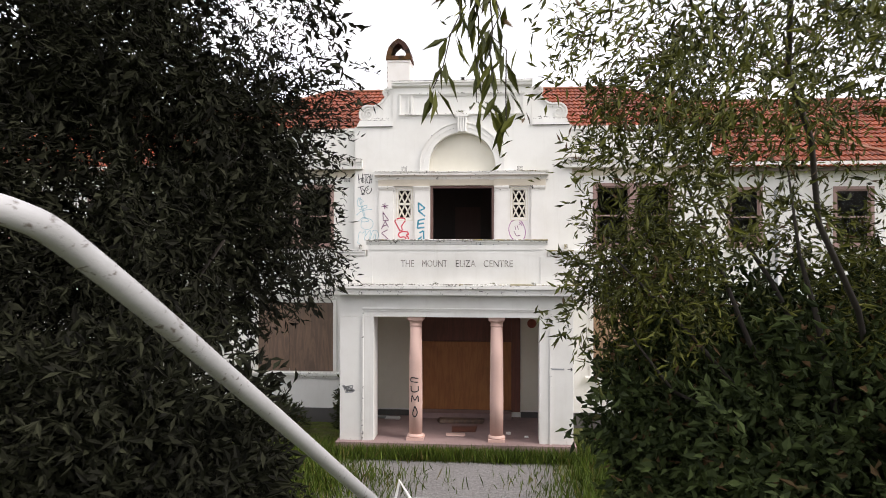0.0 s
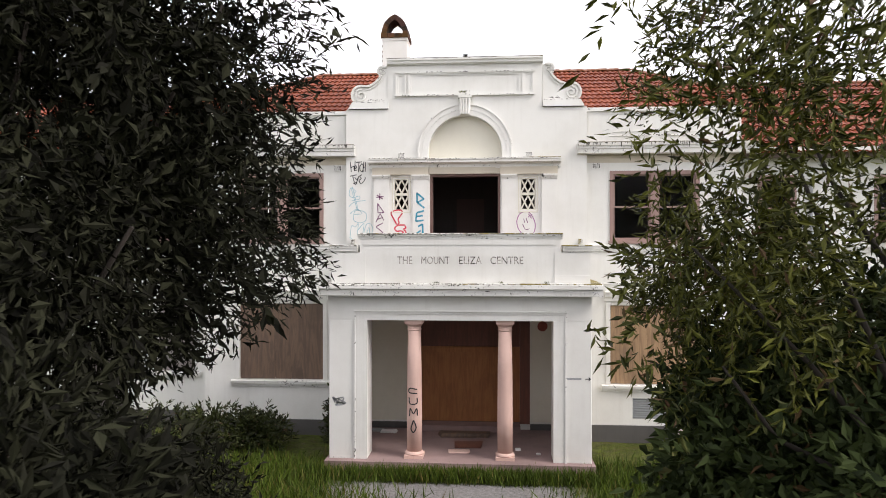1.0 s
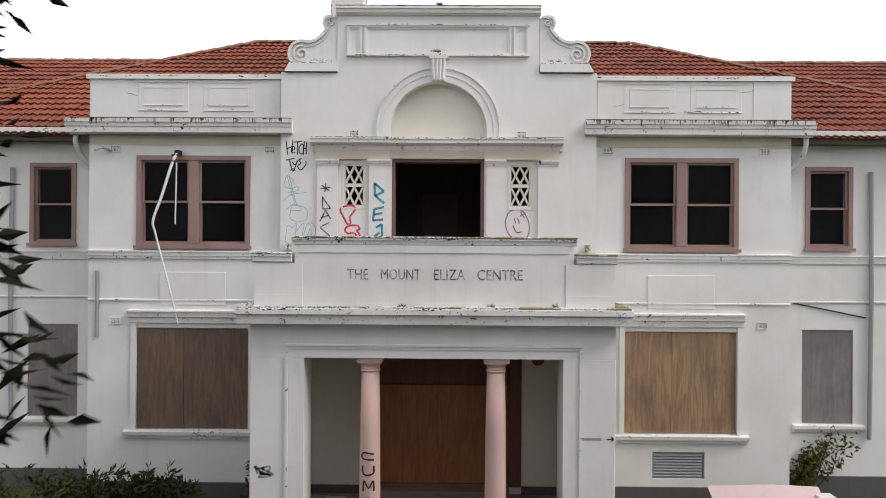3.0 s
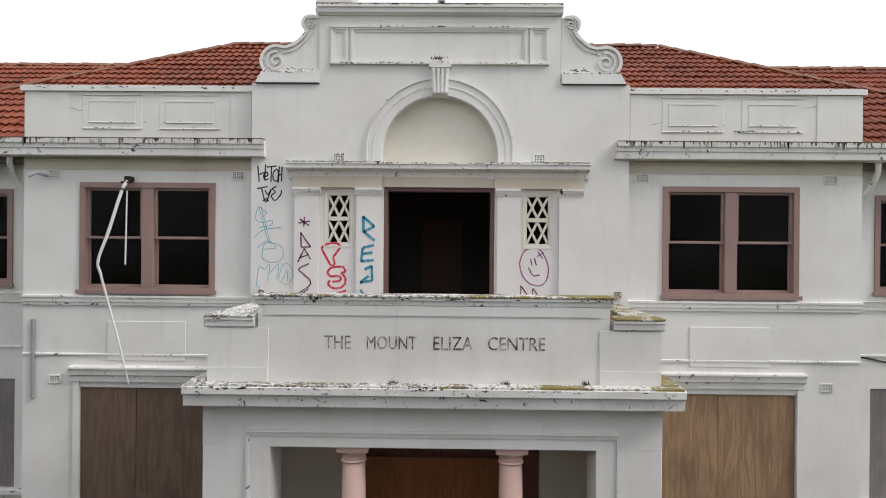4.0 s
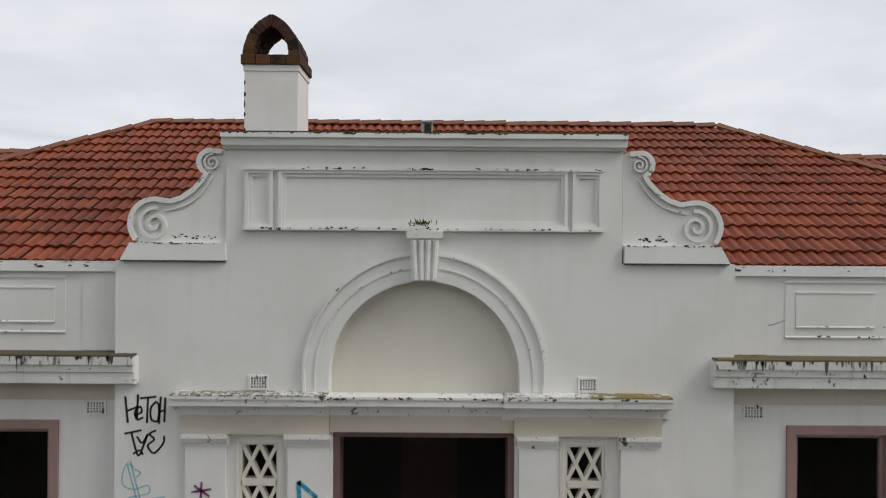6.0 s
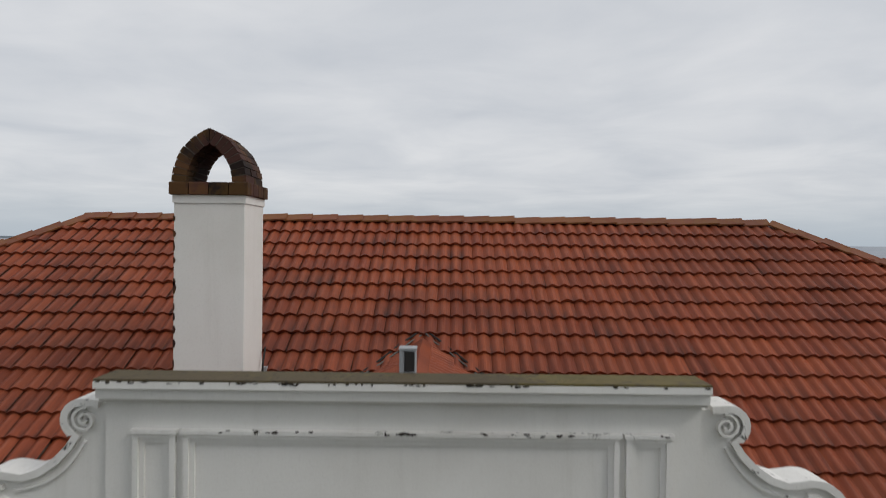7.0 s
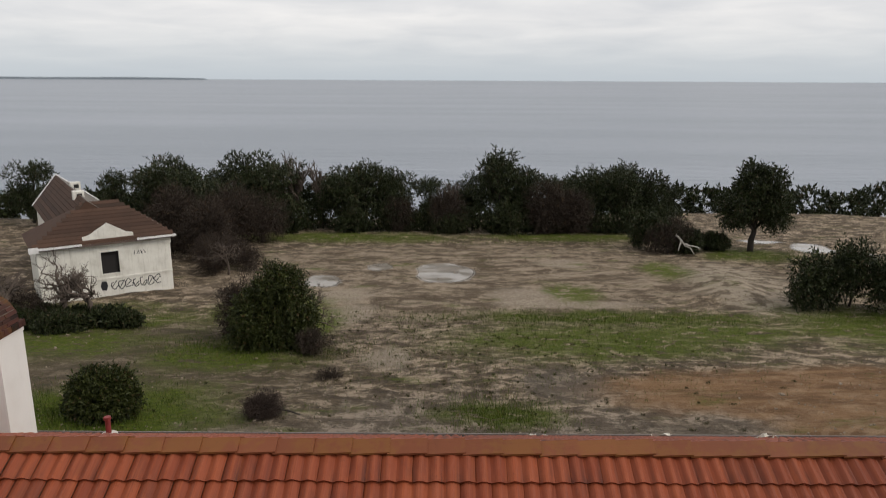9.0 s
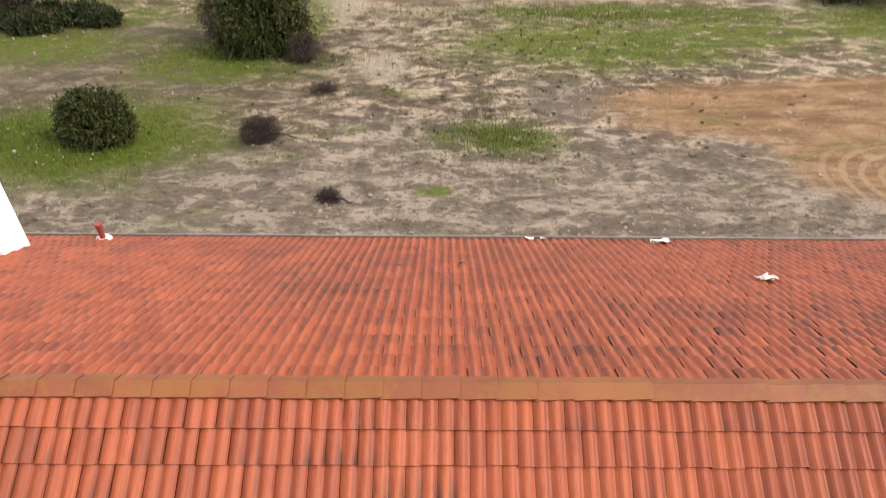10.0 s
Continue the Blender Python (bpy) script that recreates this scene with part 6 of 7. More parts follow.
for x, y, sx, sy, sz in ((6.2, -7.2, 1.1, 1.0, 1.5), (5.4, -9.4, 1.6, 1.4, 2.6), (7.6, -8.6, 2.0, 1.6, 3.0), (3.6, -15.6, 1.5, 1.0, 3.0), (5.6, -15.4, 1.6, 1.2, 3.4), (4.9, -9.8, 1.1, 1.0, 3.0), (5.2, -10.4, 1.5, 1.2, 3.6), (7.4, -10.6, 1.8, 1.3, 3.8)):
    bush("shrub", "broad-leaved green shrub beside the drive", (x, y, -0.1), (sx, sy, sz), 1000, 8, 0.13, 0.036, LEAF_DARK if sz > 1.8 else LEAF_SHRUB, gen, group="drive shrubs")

# grass verge along the porch and forecourt
def grass_patch(name, spots, blades, high, gen):
    base, way = [], []
    for x, y, rx, ry, n in spots:
        a = gen.normal(0, 0.5, (n, 2)) * [rx, ry] + [x, y]
        for q in a:
            base.append((q[0], q[1], ground_z(q[0], q[1]) + ground_bumps(q[0], q[1]) - 0.02))
    base = np.array(base)
    way = unit(gen.normal(0, 0.35, base.shape) * [1, 1, 0.2] + [0, 0, 1])
    v, f = leaf_mesh(base, way, high * (0.4 + gen.random(len(base))), 0.008 + 0.008 * gen.random(len(base)), gen)
    g = soup(name, v.tolist(), f.tolist(), GRASS, None, kind="stuff")
    return tagged(g, "tufts of bright green unmown grass", "grass")


gen = np.random.default_rng(21)
grass_patch("grass", [(-5.0, -3.2, 2.6, 1.0, 9000), (-1.2, -3.25, 2.2, 0.22, 3500), (1.4, -3.25, 2.2, 0.22, 3500), (4.2, -2.9, 1.8, 1.0, 5000), (-4.0, -5.4, 2.6, 1.6, 8000), (4.0, -5.2, 1.8, 1.6, 6000), (7.5, -1.6, 2.0, 1.2, 3000), (-9, -2, 3, 1.5, 5000)], 1, 0.30, gen)

# clods and tufts over the field behind
gen = np.random.default_rng(91)


def scatter_clods(count):
    verts, faces = [], []
    cube = np.array([(a, b, c) for a in (-1, 1) for b in (-1, 1) for c in (-1, 1)], float)
    quad = ((0, 1, 3, 2), (4, 6, 7, 5), (0, 4, 5, 1), (2, 3, 7, 6), (0, 2, 6, 4), (1, 5, 7, 3))
    for _ in range(count):
        y = 22 + 62 * gen.random() ** 1.5
        x = gen.uniform(-0.55, 0.6) * (y + 8)
        if noise.noise(Vector((x * 0.12, y * 0.2, 9))) < -0.05:
            continue
        r = abs(gen.normal(0.0, 0.025)) + 0.015
        c = cube * r * gen.uniform(0.6, 1.2, 3) + gen.normal(0, r * 0.3, (8, 3)) + [x, y, ground_z(x, y) + ground_bumps(x, y) + r * 0.25]
        base = len(verts)
        verts += c.tolist()
        faces += [tuple(base + i for i in q) for q in quad]
    return verts, faces


v, f = scatter_clods(3500)
clods = soup("clods", v, f, paint("broken_clay", (0.26, 0.21, 0.155), (0.10, 0.075, 0.05), 0.9, 0.9), None, kind="stuff")
tagged(clods, "clods of clay and stones over the field", "clods")
spots = [(-20, 32, 9, 6, 9000), (-14, 47, 8, 5, 4000), (12, 57, 20, 3, 7000), (3, 33, 4, 3, 2500), (40, 58, 10, 5, 4000), (44, 84, 9, 4, 3000), (-8, 95, 30, 5, 6000), (22, 95, 16, 4, 4000), (-34, 56, 14, 5, 4000), (10, 50, 20, 8, 4000), (4, 42, 18, 9, 2500)]
grass_patch("grass", spots, 1, 0.32, gen)

weeds = []
for _ in range(260):
    y = gen.uniform(30, 60)
    x = gen.normal(2, 8) + 0.1 * (y - 40)
    r = 0.06 + abs(gen.normal(0, 0.12))
    weeds.append((x, y, r, r * 0.8, int(18 + 60 * r)))
WEED = foliage("low_dark_weeds", (0.024, 0.028, 0.009), (0.070, 0.070, 0.022), (0.10, 0.07, 0.035), 0.2, 0.8)
ob = grass_patch("weeds", weeds, 1, 0.17, gen)
ob.data.materials[0] = WEED
tagged(ob, "small dark weeds scattered over the mud", "weeds", kind="stuff")

# shrubs and trees behind the building
gen = np.random.default_rng(33)
def on_ground(x, y):
    return (x, y, ground_z(x, y) - 0.1)


for x, y, sx, sy, sz in ((33.5, 60.5, 1.9, 1.6, 5.6), (37.5, 61.5, 2.6, 2.0, 6.4), (41.0, 59.0, 2.4, 2.0, 6.0), (27.5, 88, 3.0, 2.4, 5.0), (31.0, 87, 2.4, 2.0, 3.6), (35.0, 88.5, 2.0, 1.6, 2.6), (-27.5, 53.5, 3.2, 1.4, 1.8), (-33, 54.5, 2.4, 1.4, 1.7), (-46.0, 60.5, 2.4, 2.0, 3.0)):
    bush("shrub", "dark scrubby bush at the field edge", on_ground(x, y), (sx, sy, sz), 800, 9, 0.34, 0.07, LEAF_FAR, gen, group="field edge scrub", lobes=9, inner=0.2, wild=1.4)

leafy_tree("shrub", "rounded olive-green shrub in lush grass", on_ground(-16.9, 32.6), (0, 0, 0.8),
           [(0, 0, 1.35, 1.5, 1.3, 1.15), (-0.6, 0, 1.75, 0.9, 0.9, 0.75), (0.6, 0, 1.7, 0.9, 0.9, 0.8), (0.1, -0.6, 0.9, 1.5, 0.9, 0.85), (-0.9, -0.2, 0.9, 0.8, 0.8, 0.8), (1.0, -0.1, 0.9, 0.8, 0.8, 0.8)],
           3400, 9, 0.16, 0.038, LEAF_SHRUB, gen, 0.07, 8, "shrub", "field shrubs", reach=0.28, droop=0.0, inner=0.35)
leafy_tree("shrub", "tall irregular green coastal bush on the bare ground", on_ground(-12.0, 47.0), (0.2, 0, 1.6),
           [(0.9, 0, 4.6, 1.4, 1.3, 1.2), (1.7, 0, 3.2, 1.5, 1.4, 1.3), (-0.1, 0, 3.7, 1.4, 1.3, 1.3), (-1.2, -0.3, 2.7, 1.3, 1.3, 1.2), (0.4, -0.6, 1.6, 1.8, 1.5, 1.3), (-1.1, -0.6, 1.2, 1.5, 1.4, 1.0), (2.3, -0.2, 1.8, 1.1, 1.1, 1.1), (0.5, 0, 5.5, 0.7, 0.7, 0.6), (1.5, 0.2, 5.0, 0.7, 0.7, 0.6)],
           4600, 9, 0.20, 0.045, LEAF_SHRUB, gen, 0.09, 10, "shrub", "field shrubs", reach=0.5, droop=0.15, inner=0.3)
TWIG = foliage("bare_scrub_twigs", (0.026, 0.019, 0.015), (0.064, 0.049, 0.038), gloss=0.9)
for x, y, sx, sy, sz in ((-14.8, 50.2, 1.8, 1.6, 4.6), (-8.6, 45.0, 1.2, 1.0, 1.7), (-24.6, 74, 2.2, 2.0, 4.4), (-28.5, 82, 3.2, 2.6, 7.2), (-33.0, 86, 3.4, 2.6, 8.4), (-29.0, 90, 4.0, 2.6, 8.0), (-24.5, 93, 3.2, 2.4, 6.0), (-24.0, 79, 2.2, 2.0, 3.6), (-21.5, 76, 1.8, 1.6, 2.6),
                         (-34.5, 54.5, 2.4, 1.8, 3.0), (-38.0, 55.5, 2.2, 1.8, 4.0), (-7.0, 103, 2.8, 2.0, 5.6), (1.0, 102, 2.6, 2.0, 6.4), (15.6, 101.5, 2.8, 2.0, 7.4), (19.0, 101.5, 2.6, 2.0, 6.8), (28.8, 87.0, 3.2, 2.2, 4.4), (-6.6, 39.5, 0.9, 0.6, 0.5)):
    bush("leafless_bush", "leafless grey-brown bush with dense fine twigs", on_ground(x, y), (sx, sy, sz), int(300 + 190 * sz), 7, 0.16 * sz ** 0.75 + 0.1, 0.007 + 0.002 * sz, TWIG, gen, group="leafless scrub", lobes=6, inner=0.15)
for x, y, sx, sy, sz in ((-29.5, 51.6, 2.6, 1.6, 1.7), (-33.5, 52.0, 2.8, 1.6, 2.0), (-25.4, 53.0, 1.8, 1.4, 1.3), (-37.5, 51.5, 2.6, 1.6, 2.2)):
    bush("shrub", "dark low bush under the bare trees", on_ground(x, y), (sx, sy, sz), 1100, 9, 0.20, 0.045, LEAF_FAR, gen, group="field edge scrub", lobes=6, inner=0.2)

variants = []
for k in range(4):
    lobes = [(gen.uniform(-2.2, 2.2), gen.uniform(-1.6, 1.6), gen.uniform(3.0, 8.6), gen.uniform(1.1, 2.1), gen.uniform(1.1, 2.0), gen.uniform(0.8, 1.5)) for _ in range(13)]
    variants.append(leafy_tree("coastal_tree", "dark evergreen tree in the belt above the shore", on_ground(-64 - 9 * k, 108), (0.2, 0.1, 3.6), lobes, 1300, 8, 0.32, 0.075, LEAF_FAR, gen, 0.26, 12, group="shore trees", reach=0.7, inner=0.3, droop=0.05))
belt = ((-46, 108, 0.80), (-40, 106, 1.10), (-34.5, 109, 0.85), (-29, 105, 1.08), (-24.5, 108, 0.95), (-19, 110, 0.8), (-12, 106, 0.98), (-6.5, 105, 0.80), (-1.8, 106, 0.78), (3.5, 110, 0.70), (8.9, 104, 1.15), (13, 108, 0.85), (17.5, 106, 0.78), (22.4, 107, 0.88), (27, 105, 0.92), (31, 108, 0.85), (35.5, 109, 0.62), (-31, 96, 0.85), (-36, 99, 0.9), (-15, 113, 0.9), (6, 113, 0.8), (20, 113, 0.8), (-53, 112, 0.75), (-60, 105, 0.6), (-43, 103, 0.95), (-26, 102, 1.0), (-15.5, 104, 0.85), (-9, 109, 0.9), (11, 106, 0.95), (25, 110, 0.95), (29, 111, 0.9))
for i, (x, y, k) in enumerate(belt):
    m = Matrix.Translation(on_ground(x, y)) @ Matrix.Rotation(gen.uniform(0, 6.28), 4, "Z") @ Matrix.Diagonal((k * gen.uniform(1.0, 1.25), k * 1.1, k * gen.uniform(1.0, 1.14), 1))
    c = copy_thing(variants[i % 4], Matrix())
    c.matrix_basis = m
for k in range(26):
    x = -48 + 3.25 * k + gen.uniform(-0.8, 0.8)
    bush("shrub", "dark scrubby bush in the shore belt", on_ground(x, 101.5 + gen.uniform(-1.5, 2.5)), (3.2, 2.2, gen.uniform(3.0, 5.6)), 420, 8, 0.32, 0.085, LEAF_FAR, gen, group="shore scrub", lobes=5, inner=0.2)
leafy_tree("coastal_tree", "spreading evergreen tree with a bare lower trunk", on_ground(39.6, 88), (0.4, 0.2, 4.2),
           [(-1.5, 0, 6.5, 2.3, 2.0, 1.8), (1.8, 0, 6.2, 2.4, 2.0, 1.9), (0.2, 0, 8.6, 2.4, 2.0, 2.0), (1.8, 0, 9.2, 1.8, 1.6, 1.5), (-2.4, 0, 4.6, 1.6, 1.5, 1.2), (2.6, 0, 4.6, 1.9, 1.6, 1.3), (-0.6, 0.2, 10.4, 1.2, 1.1, 1.0)],
           2200, 9, 0.36, 0.08, LEAF_FAR, gen, 0.42, 14, reach=0.8, inner=0.3, droop=0.05)


def bare_tree(name, label, base, high, gen, spread=0.5, group="", start=6, levels=4, thick=1.0):
    """Leafless tree: trunk, and a haze of ever finer twigs."""
    t = thing(name, label, "tree", group, base)
    bm, fine = bmesh.new(), bmesh.new()

    def grow(p, d, size, r, level):
        q = p + d * size
        pipe(bm if level == 0 else fine, branch_line(p, q, gen, 0.15, 4), r, 7 if level == 0 else 4, 0.6)
        if level < levels:
            for _ in range(start if level == 0 else 4):
                way = unit(d + gen.normal(0, spread, 3) + [0, 0, 0.12])
                grow(p + d * size * gen.uniform(0.45, 1.0), way, size * gen.uniform(0.5, 0.75), r * 0.5, level + 1)

    grow(np.array(base, float), unit(np.array([gen.normal(0, 0.08), gen.normal(0, 0.08), 1.0])), high * 0.40, 0.02 * high * thick, 0)
    part("trunk", bm, DRY, t, smooth=True)
    part("twig_mass", fine, DRY, t)["kind"] = "stuff"
    return t


gen = np.random.default_rng(8)
for x, y, h, sp in ((-28.4, 54.5, 6.6, 0.8), (-31.4, 55.5, 6.8, 0.8), (-34.6, 53.0, 6.4, 0.75), (-37.5, 54.0, 6.4, 0.75), (-22.0, 107, 12.5, 0.3), (-18.8, 108, 12.0, 0.3), (-25, 106, 11, 0.3), (1.2, 107, 9.0, 0.3), (-9.6, 50.5, 4.5, 0.8), (-12.5, 52.5, 5.0, 0.7), (-23.0, 73, 6.0, 0.8)):
    bare_tree("bare_tree", "leafless grey-brown tree with fine twigs", on_ground(x, y), h, gen, sp, "bare trees", thick=2.2 if (x < -27 and y < 60) or y > 100 else 1.2)


PILE = foliage("cut_brushwood", (0.030, 0.021, 0.017), (0.072, 0.052, 0.042), dry_share=0.0, gloss=0.9)
for x, y, w, h, tip in ((-9.0, 32.6, 1.05, 1.25, 2.1), (-4.5, 26.4, 0.5, 0.5, 1.0)):
    pile = bush("brush_pile", "heap of dry brown cut branches on the mud", on_ground(x, y), (w, w * 0.8, h), int(1300 * w), 7, 0.26 * w + 0.04, 0.007, PILE, gen, "brush pile", "brush piles", lobes=7, inner=0.1)
    bm = bmesh.new()
    z = ground_z(x, y) + ground_bumps(x, y)
    pipe(bm, branch_line((x + 0.2, y, z + 0.45 * h), (x + tip, y - 0.3, z + 0.22 * h), gen, 0.1, 5), 0.07, 7, 0.5)
    part("log", bm, BARK, pile)
fallen = thing("fallen_branch", "bleached fallen branch lying in the scrub", "branch", at=on_ground(30.5, 85))
z = ground_z(30.5, 85)
for a, b2 in (((29.0, 85, z + 2.6), (31.4, 85, z + 0.2)), ((30.2, 85, z + 1.5), (32.2, 85, z + 0.9)), ((29.6, 85, z + 2.0), (29.4, 85, z + 0.6))):
    bm = bmesh.new()
    pipe(bm, branch_line(a, b2, gen, 0.12, 5), 0.11, 6, 0.5)
    part("limb", bm, plain("bleached_wood", (0.45, 0.42, 0.38), 0.8), fallen)

# ---- cottage behind, towards the water ----
cottage = thing("cottage", "derelict white cottage with brown tile roof and graffiti", "house", at=(-26.7, 67.5, ground_z(-26.7, 67.5)))
CX, CY, CZ = -26.7, 67.3, -5.9
TURN = Matrix.Translation((CX, CY, 0)) @ Matrix.Rotation(math.atan2(6.0, 8.6), 4, "Z")
EAVE = 0.05


def cot(name, bm, material, parent=None, label="", bevel=0.0):
    """A part of the cottage, built with its front wall along -x from the near corner."""
    bm.transform(TURN)
    return part(name, bm, material, parent or cottage, label, bevel)


CW = paint("stained_cottage_render", (0.72, 0.70, 0.64), (0.34, 0.31, 0.26), 0.7)
L = 11.5
cot("front_wall", wall_with_holes(-L, 0, 0, 0.3, CZ, EAVE, [(-6.3, -4.75, -3.1, -0.95)]), CW, label="white front wall stained by damp")
# black sheet behind the wall stands for the dark room
cot("window_dark_sheet", boxes((-6.3, -4.75, 0.31, 0.35, -3.1, -0.95)), BLACK)
cot("window_frame", rect_frame(bmesh.new(), -6.42, -4.63, -3.2, -0.83, 0.12, -0.05, -0.005), CW)
cot("side_wall", boxes((-0.3, 0, 0.302, 7.5, CZ, EAVE)), CW)
cot("side_wall", boxes((-L, -L + 0.3, 0.302, 7.5, CZ, EAVE)), CW)
cot("wing_wall", boxes((-9.1, -8.8, 7.502, 25.0, CZ, EAVE)), CW)
cot("rear_wall", boxes((-L + 0.302, -0.302, 7.2, 7.5, CZ, EAVE)), CW)
cot("wing_wall", boxes((-3.8, -3.5, 7.502, 25.0, CZ, EAVE)), CW)
cot("wing_gable", prism(bmesh.new(), [(-9.2, EAVE), (-3.5, EAVE), (-6.6, EAVE + 3.3)], 24.7, 25.0), CW)
cot("string_course", boxes((-L - 0.03, 0.03, -0.06, -0.004, -3.62, -3.45)), CW)
bm = prism(bmesh.new(), [(-7.7, EAVE + 0.05), (-3.3, EAVE + 0.05), (-3.3, EAVE + 0.60), (-3.9, EAVE + 0.75), (-5.5, EAVE + 1.75), (-7.1, EAVE + 0.75), (-7.7, EAVE + 0.60)], -0.12, 0.15)
cot("pediment", bm, CW, label="white shaped pediment over the eaves")
cot("pediment_coping", boxes((-7.8, -3.2, -0.2, 0.2, EAVE + 0.0, EAVE + 0.049)), CW)
cot("fascia", boxes((-L - 0.5, 0.5, -0.46, -0.42, EAVE - 0.22, EAVE - 0.02)), SOFFIT)
for ga, gb in ((-L - 0.5, -7.85), (-3.1, 0.5)):
    cot("gutter", boxes((ga, gb, -0.60, -0.47, EAVE - 0.08, EAVE + 0.10)), WHITE_METAL, label="white gutter along the eaves")
cot("gutter_head", boxes((-L - 0.62, -L + 0.15, -0.72, -0.45, EAVE - 0.25, EAVE + 0.22)), WHITE_METAL)
cot("corner_block", boxes((-0.55, 0.05, -0.08, -0.004, -0.75, -0.15)), CW)
bm = bmesh.new()
e, r = 0.5, 3.15
v = [bm.verts.new(p) for p in ((-L - e, -e, EAVE), (e, -e, EAVE), (e, 7.5 + e, EAVE), (-L - e, 7.5 + e, EAVE), (-6.9, 3.6, EAVE + r), (-3.8, 3.6, EAVE + r))]
for f in ((0, 1, 5, 4), (1, 2, 5), (2, 3, 4, 5), (3, 0, 4), (0, 3, 2, 1)):
    bm.faces.new([v[i] for i in f])
cot("hip_roof", bm, TILE_OLD, label="brown tiled hip roof with slipped tiles")
for j in range(11):
    t = (j + 0.5) / 11
    y, z = -e + t * (3.6 + e), EAVE + r * t
    xa, xb = -L - e + t * (L + e - 6.9), e - t * (3.8 + e)
    cot("tile_course", moulding(bmesh.new(), [(y - 0.02, z + 0.0), (y - 0.02, z + 0.05), (y + 0.36, z + 0.30), (y + 0.36, z + 0.27)], xa, xb), TILE_OLD)
bm = bmesh.new()
WL, WR, WM, WH = -9.4, -2.2, -6.6, 3.5
v = [bm.verts.new(p) for p in ((WL, 3.0, EAVE), (WM, 3.0, EAVE + WH), (WR, 3.0, EAVE), (WL, 25.3, EAVE), (WM, 25.3, EAVE + WH), (WR, 25.3, EAVE))]
for f in ((0, 1, 4, 3), (1, 2, 5, 4), (0, 3, 5, 2), (3, 4, 5), (0, 2, 1)):
    bm.faces.new([v[i] for i in f])
cot("wing_roof", bm, TILE_OLD, label="long brown tiled gable roof")
for j in range(10):
    t = j / 10
    xa2, xb2 = WL + t * (WM - WL), WR + t * (WM - WR)
    for xx, dirn in ((xa2, 1), (xb2, -1)):
        z0, z1 = EAVE + WH * t, EAVE + WH * (t + 0.1)
        w = 0.1 * ((WM - WL) if dirn > 0 else (WM - WR))
        cot("tile_course", prism(bmesh.new(), [(xx, z0 + 0.02), (xx, z0 + 0.09), (xx + w, z1 + 0.03), (xx + w, z1 + 0.01)], 3.0, 25.3), TILE_OLD if dirn > 0 else TILE_GREY)
bm = bmesh.new()
pipe(bm, [(WL, 25.35, EAVE), (WM, 25.35, EAVE + WH + 0.05), (WR, 25.35, EAVE)], 0.14, 6)
cot("barge_board", bm, WHITE_METAL)
for x, y, z in ((-6.6, 8.0, EAVE + 3.1), (-5.8, 16.0, EAVE + 3.0)):
    c = cot("chimney", boxes((x - 0.5, x + 0.5, y - 0.5, y + 0.5, z - 1.2, z + 0.7)), CW)
    cot("flue_dark_panel", boxes((x - 0.2, x + 0.3, y - 0.53, y - 0.5, z + 0.1, z + 0.5)), BLACK, c)
INK = plain("black_spray_paint", (0.02, 0.02, 0.025), 0.5)
gen = np.random.default_rng(4)
for k in range(7):
    x0 = -5.4 + 0.66 * k
    ring = [(x0 + 0.30 * math.cos(a) + gen.uniform(-0.08, 0.08), -4.25 + 0.42 * math.sin(a) + gen.uniform(-0.12, 0.12)) for a in np.linspace(gen.uniform(0, 2), 6.6 + gen.uniform(-2, 1), 7)]
    bm = bmesh.new()
    ribbon(bm, [tuple(q) for q in curve_through(ring, 4)], 0.08, -0.012, -0.003)
    ribbon(bm, [(x0 - 0.2, -4.6 + gen.uniform(-0.1, 0.2)), (x0 + 0.25, -4.0 + gen.uniform(-0.2, 0.2))], 0.07, -0.012, -0.003)
    cot("graffiti", bm, INK)
for k in range(4):
    pts = [(-3.4 + 0.32 * k + gen.uniform(-0.1, 0.15), -1.5 + 0.35 * (i % 2)) for i in range(3)]
    bm = bmesh.new()
    ribbon(bm, [tuple(q) for q in curve_through(pts, 4)], 0.06, -0.012, -0.003)
    cot("graffiti", bm, INK)
cot("graffiti", prism(bmesh.new(), [(-6.5, -4.6), (-6.1, -4.7), (-5.95, -4.2), (-6.05, -3.8), (-6.45, -3.75), (-6.6, -4.2)], -0.012, -0.003), INK)

# low land across the bay, haze mixed into its dark colour, and the scrub line further along the shore
LAND = plain("hazy_far_land", (0.30, 0.34, 0.37), 0.9)
bm = bmesh.new()
outline = [(-4200, -14), (-1480, -14), (-1600, 16), (-1800, 19), (-2100, 22), (-2600, 19), (-3300, 23), (-4200, 20)]
prism(bm, outline, 4780, 4800)
land = part("far_headland", bm, LAND, None)
tagged(land, "low hazy headland across the bay", "headland", kind="structure")
gen = np.random.default_rng(14)
lobes = [(x, 128 + gen.uniform(-3, 10), -8.5 + gen.uniform(-0.6, 1.2), 4.5, 3.5, gen.uniform(2.2, 3.4)) for x in range(36, 150, 5)] + [(x, 122 + gen.uniform(-2, 6), -7.5, 4.5, 3.5, gen.uniform(1.6, 2.6)) for x in range(-110, -44, 5)]
v, f = crown(lobes, 5000, 8, 0.8, 0.2, gen, reach=1.0, droop=0.0, inner=0.5)
hedge = soup("shore_scrub", v.tolist(), f.tolist(), LEAF_FAR, None, kind="stuff")
tagged(hedge, "low dark scrub along the top of the bluff", "scrub")

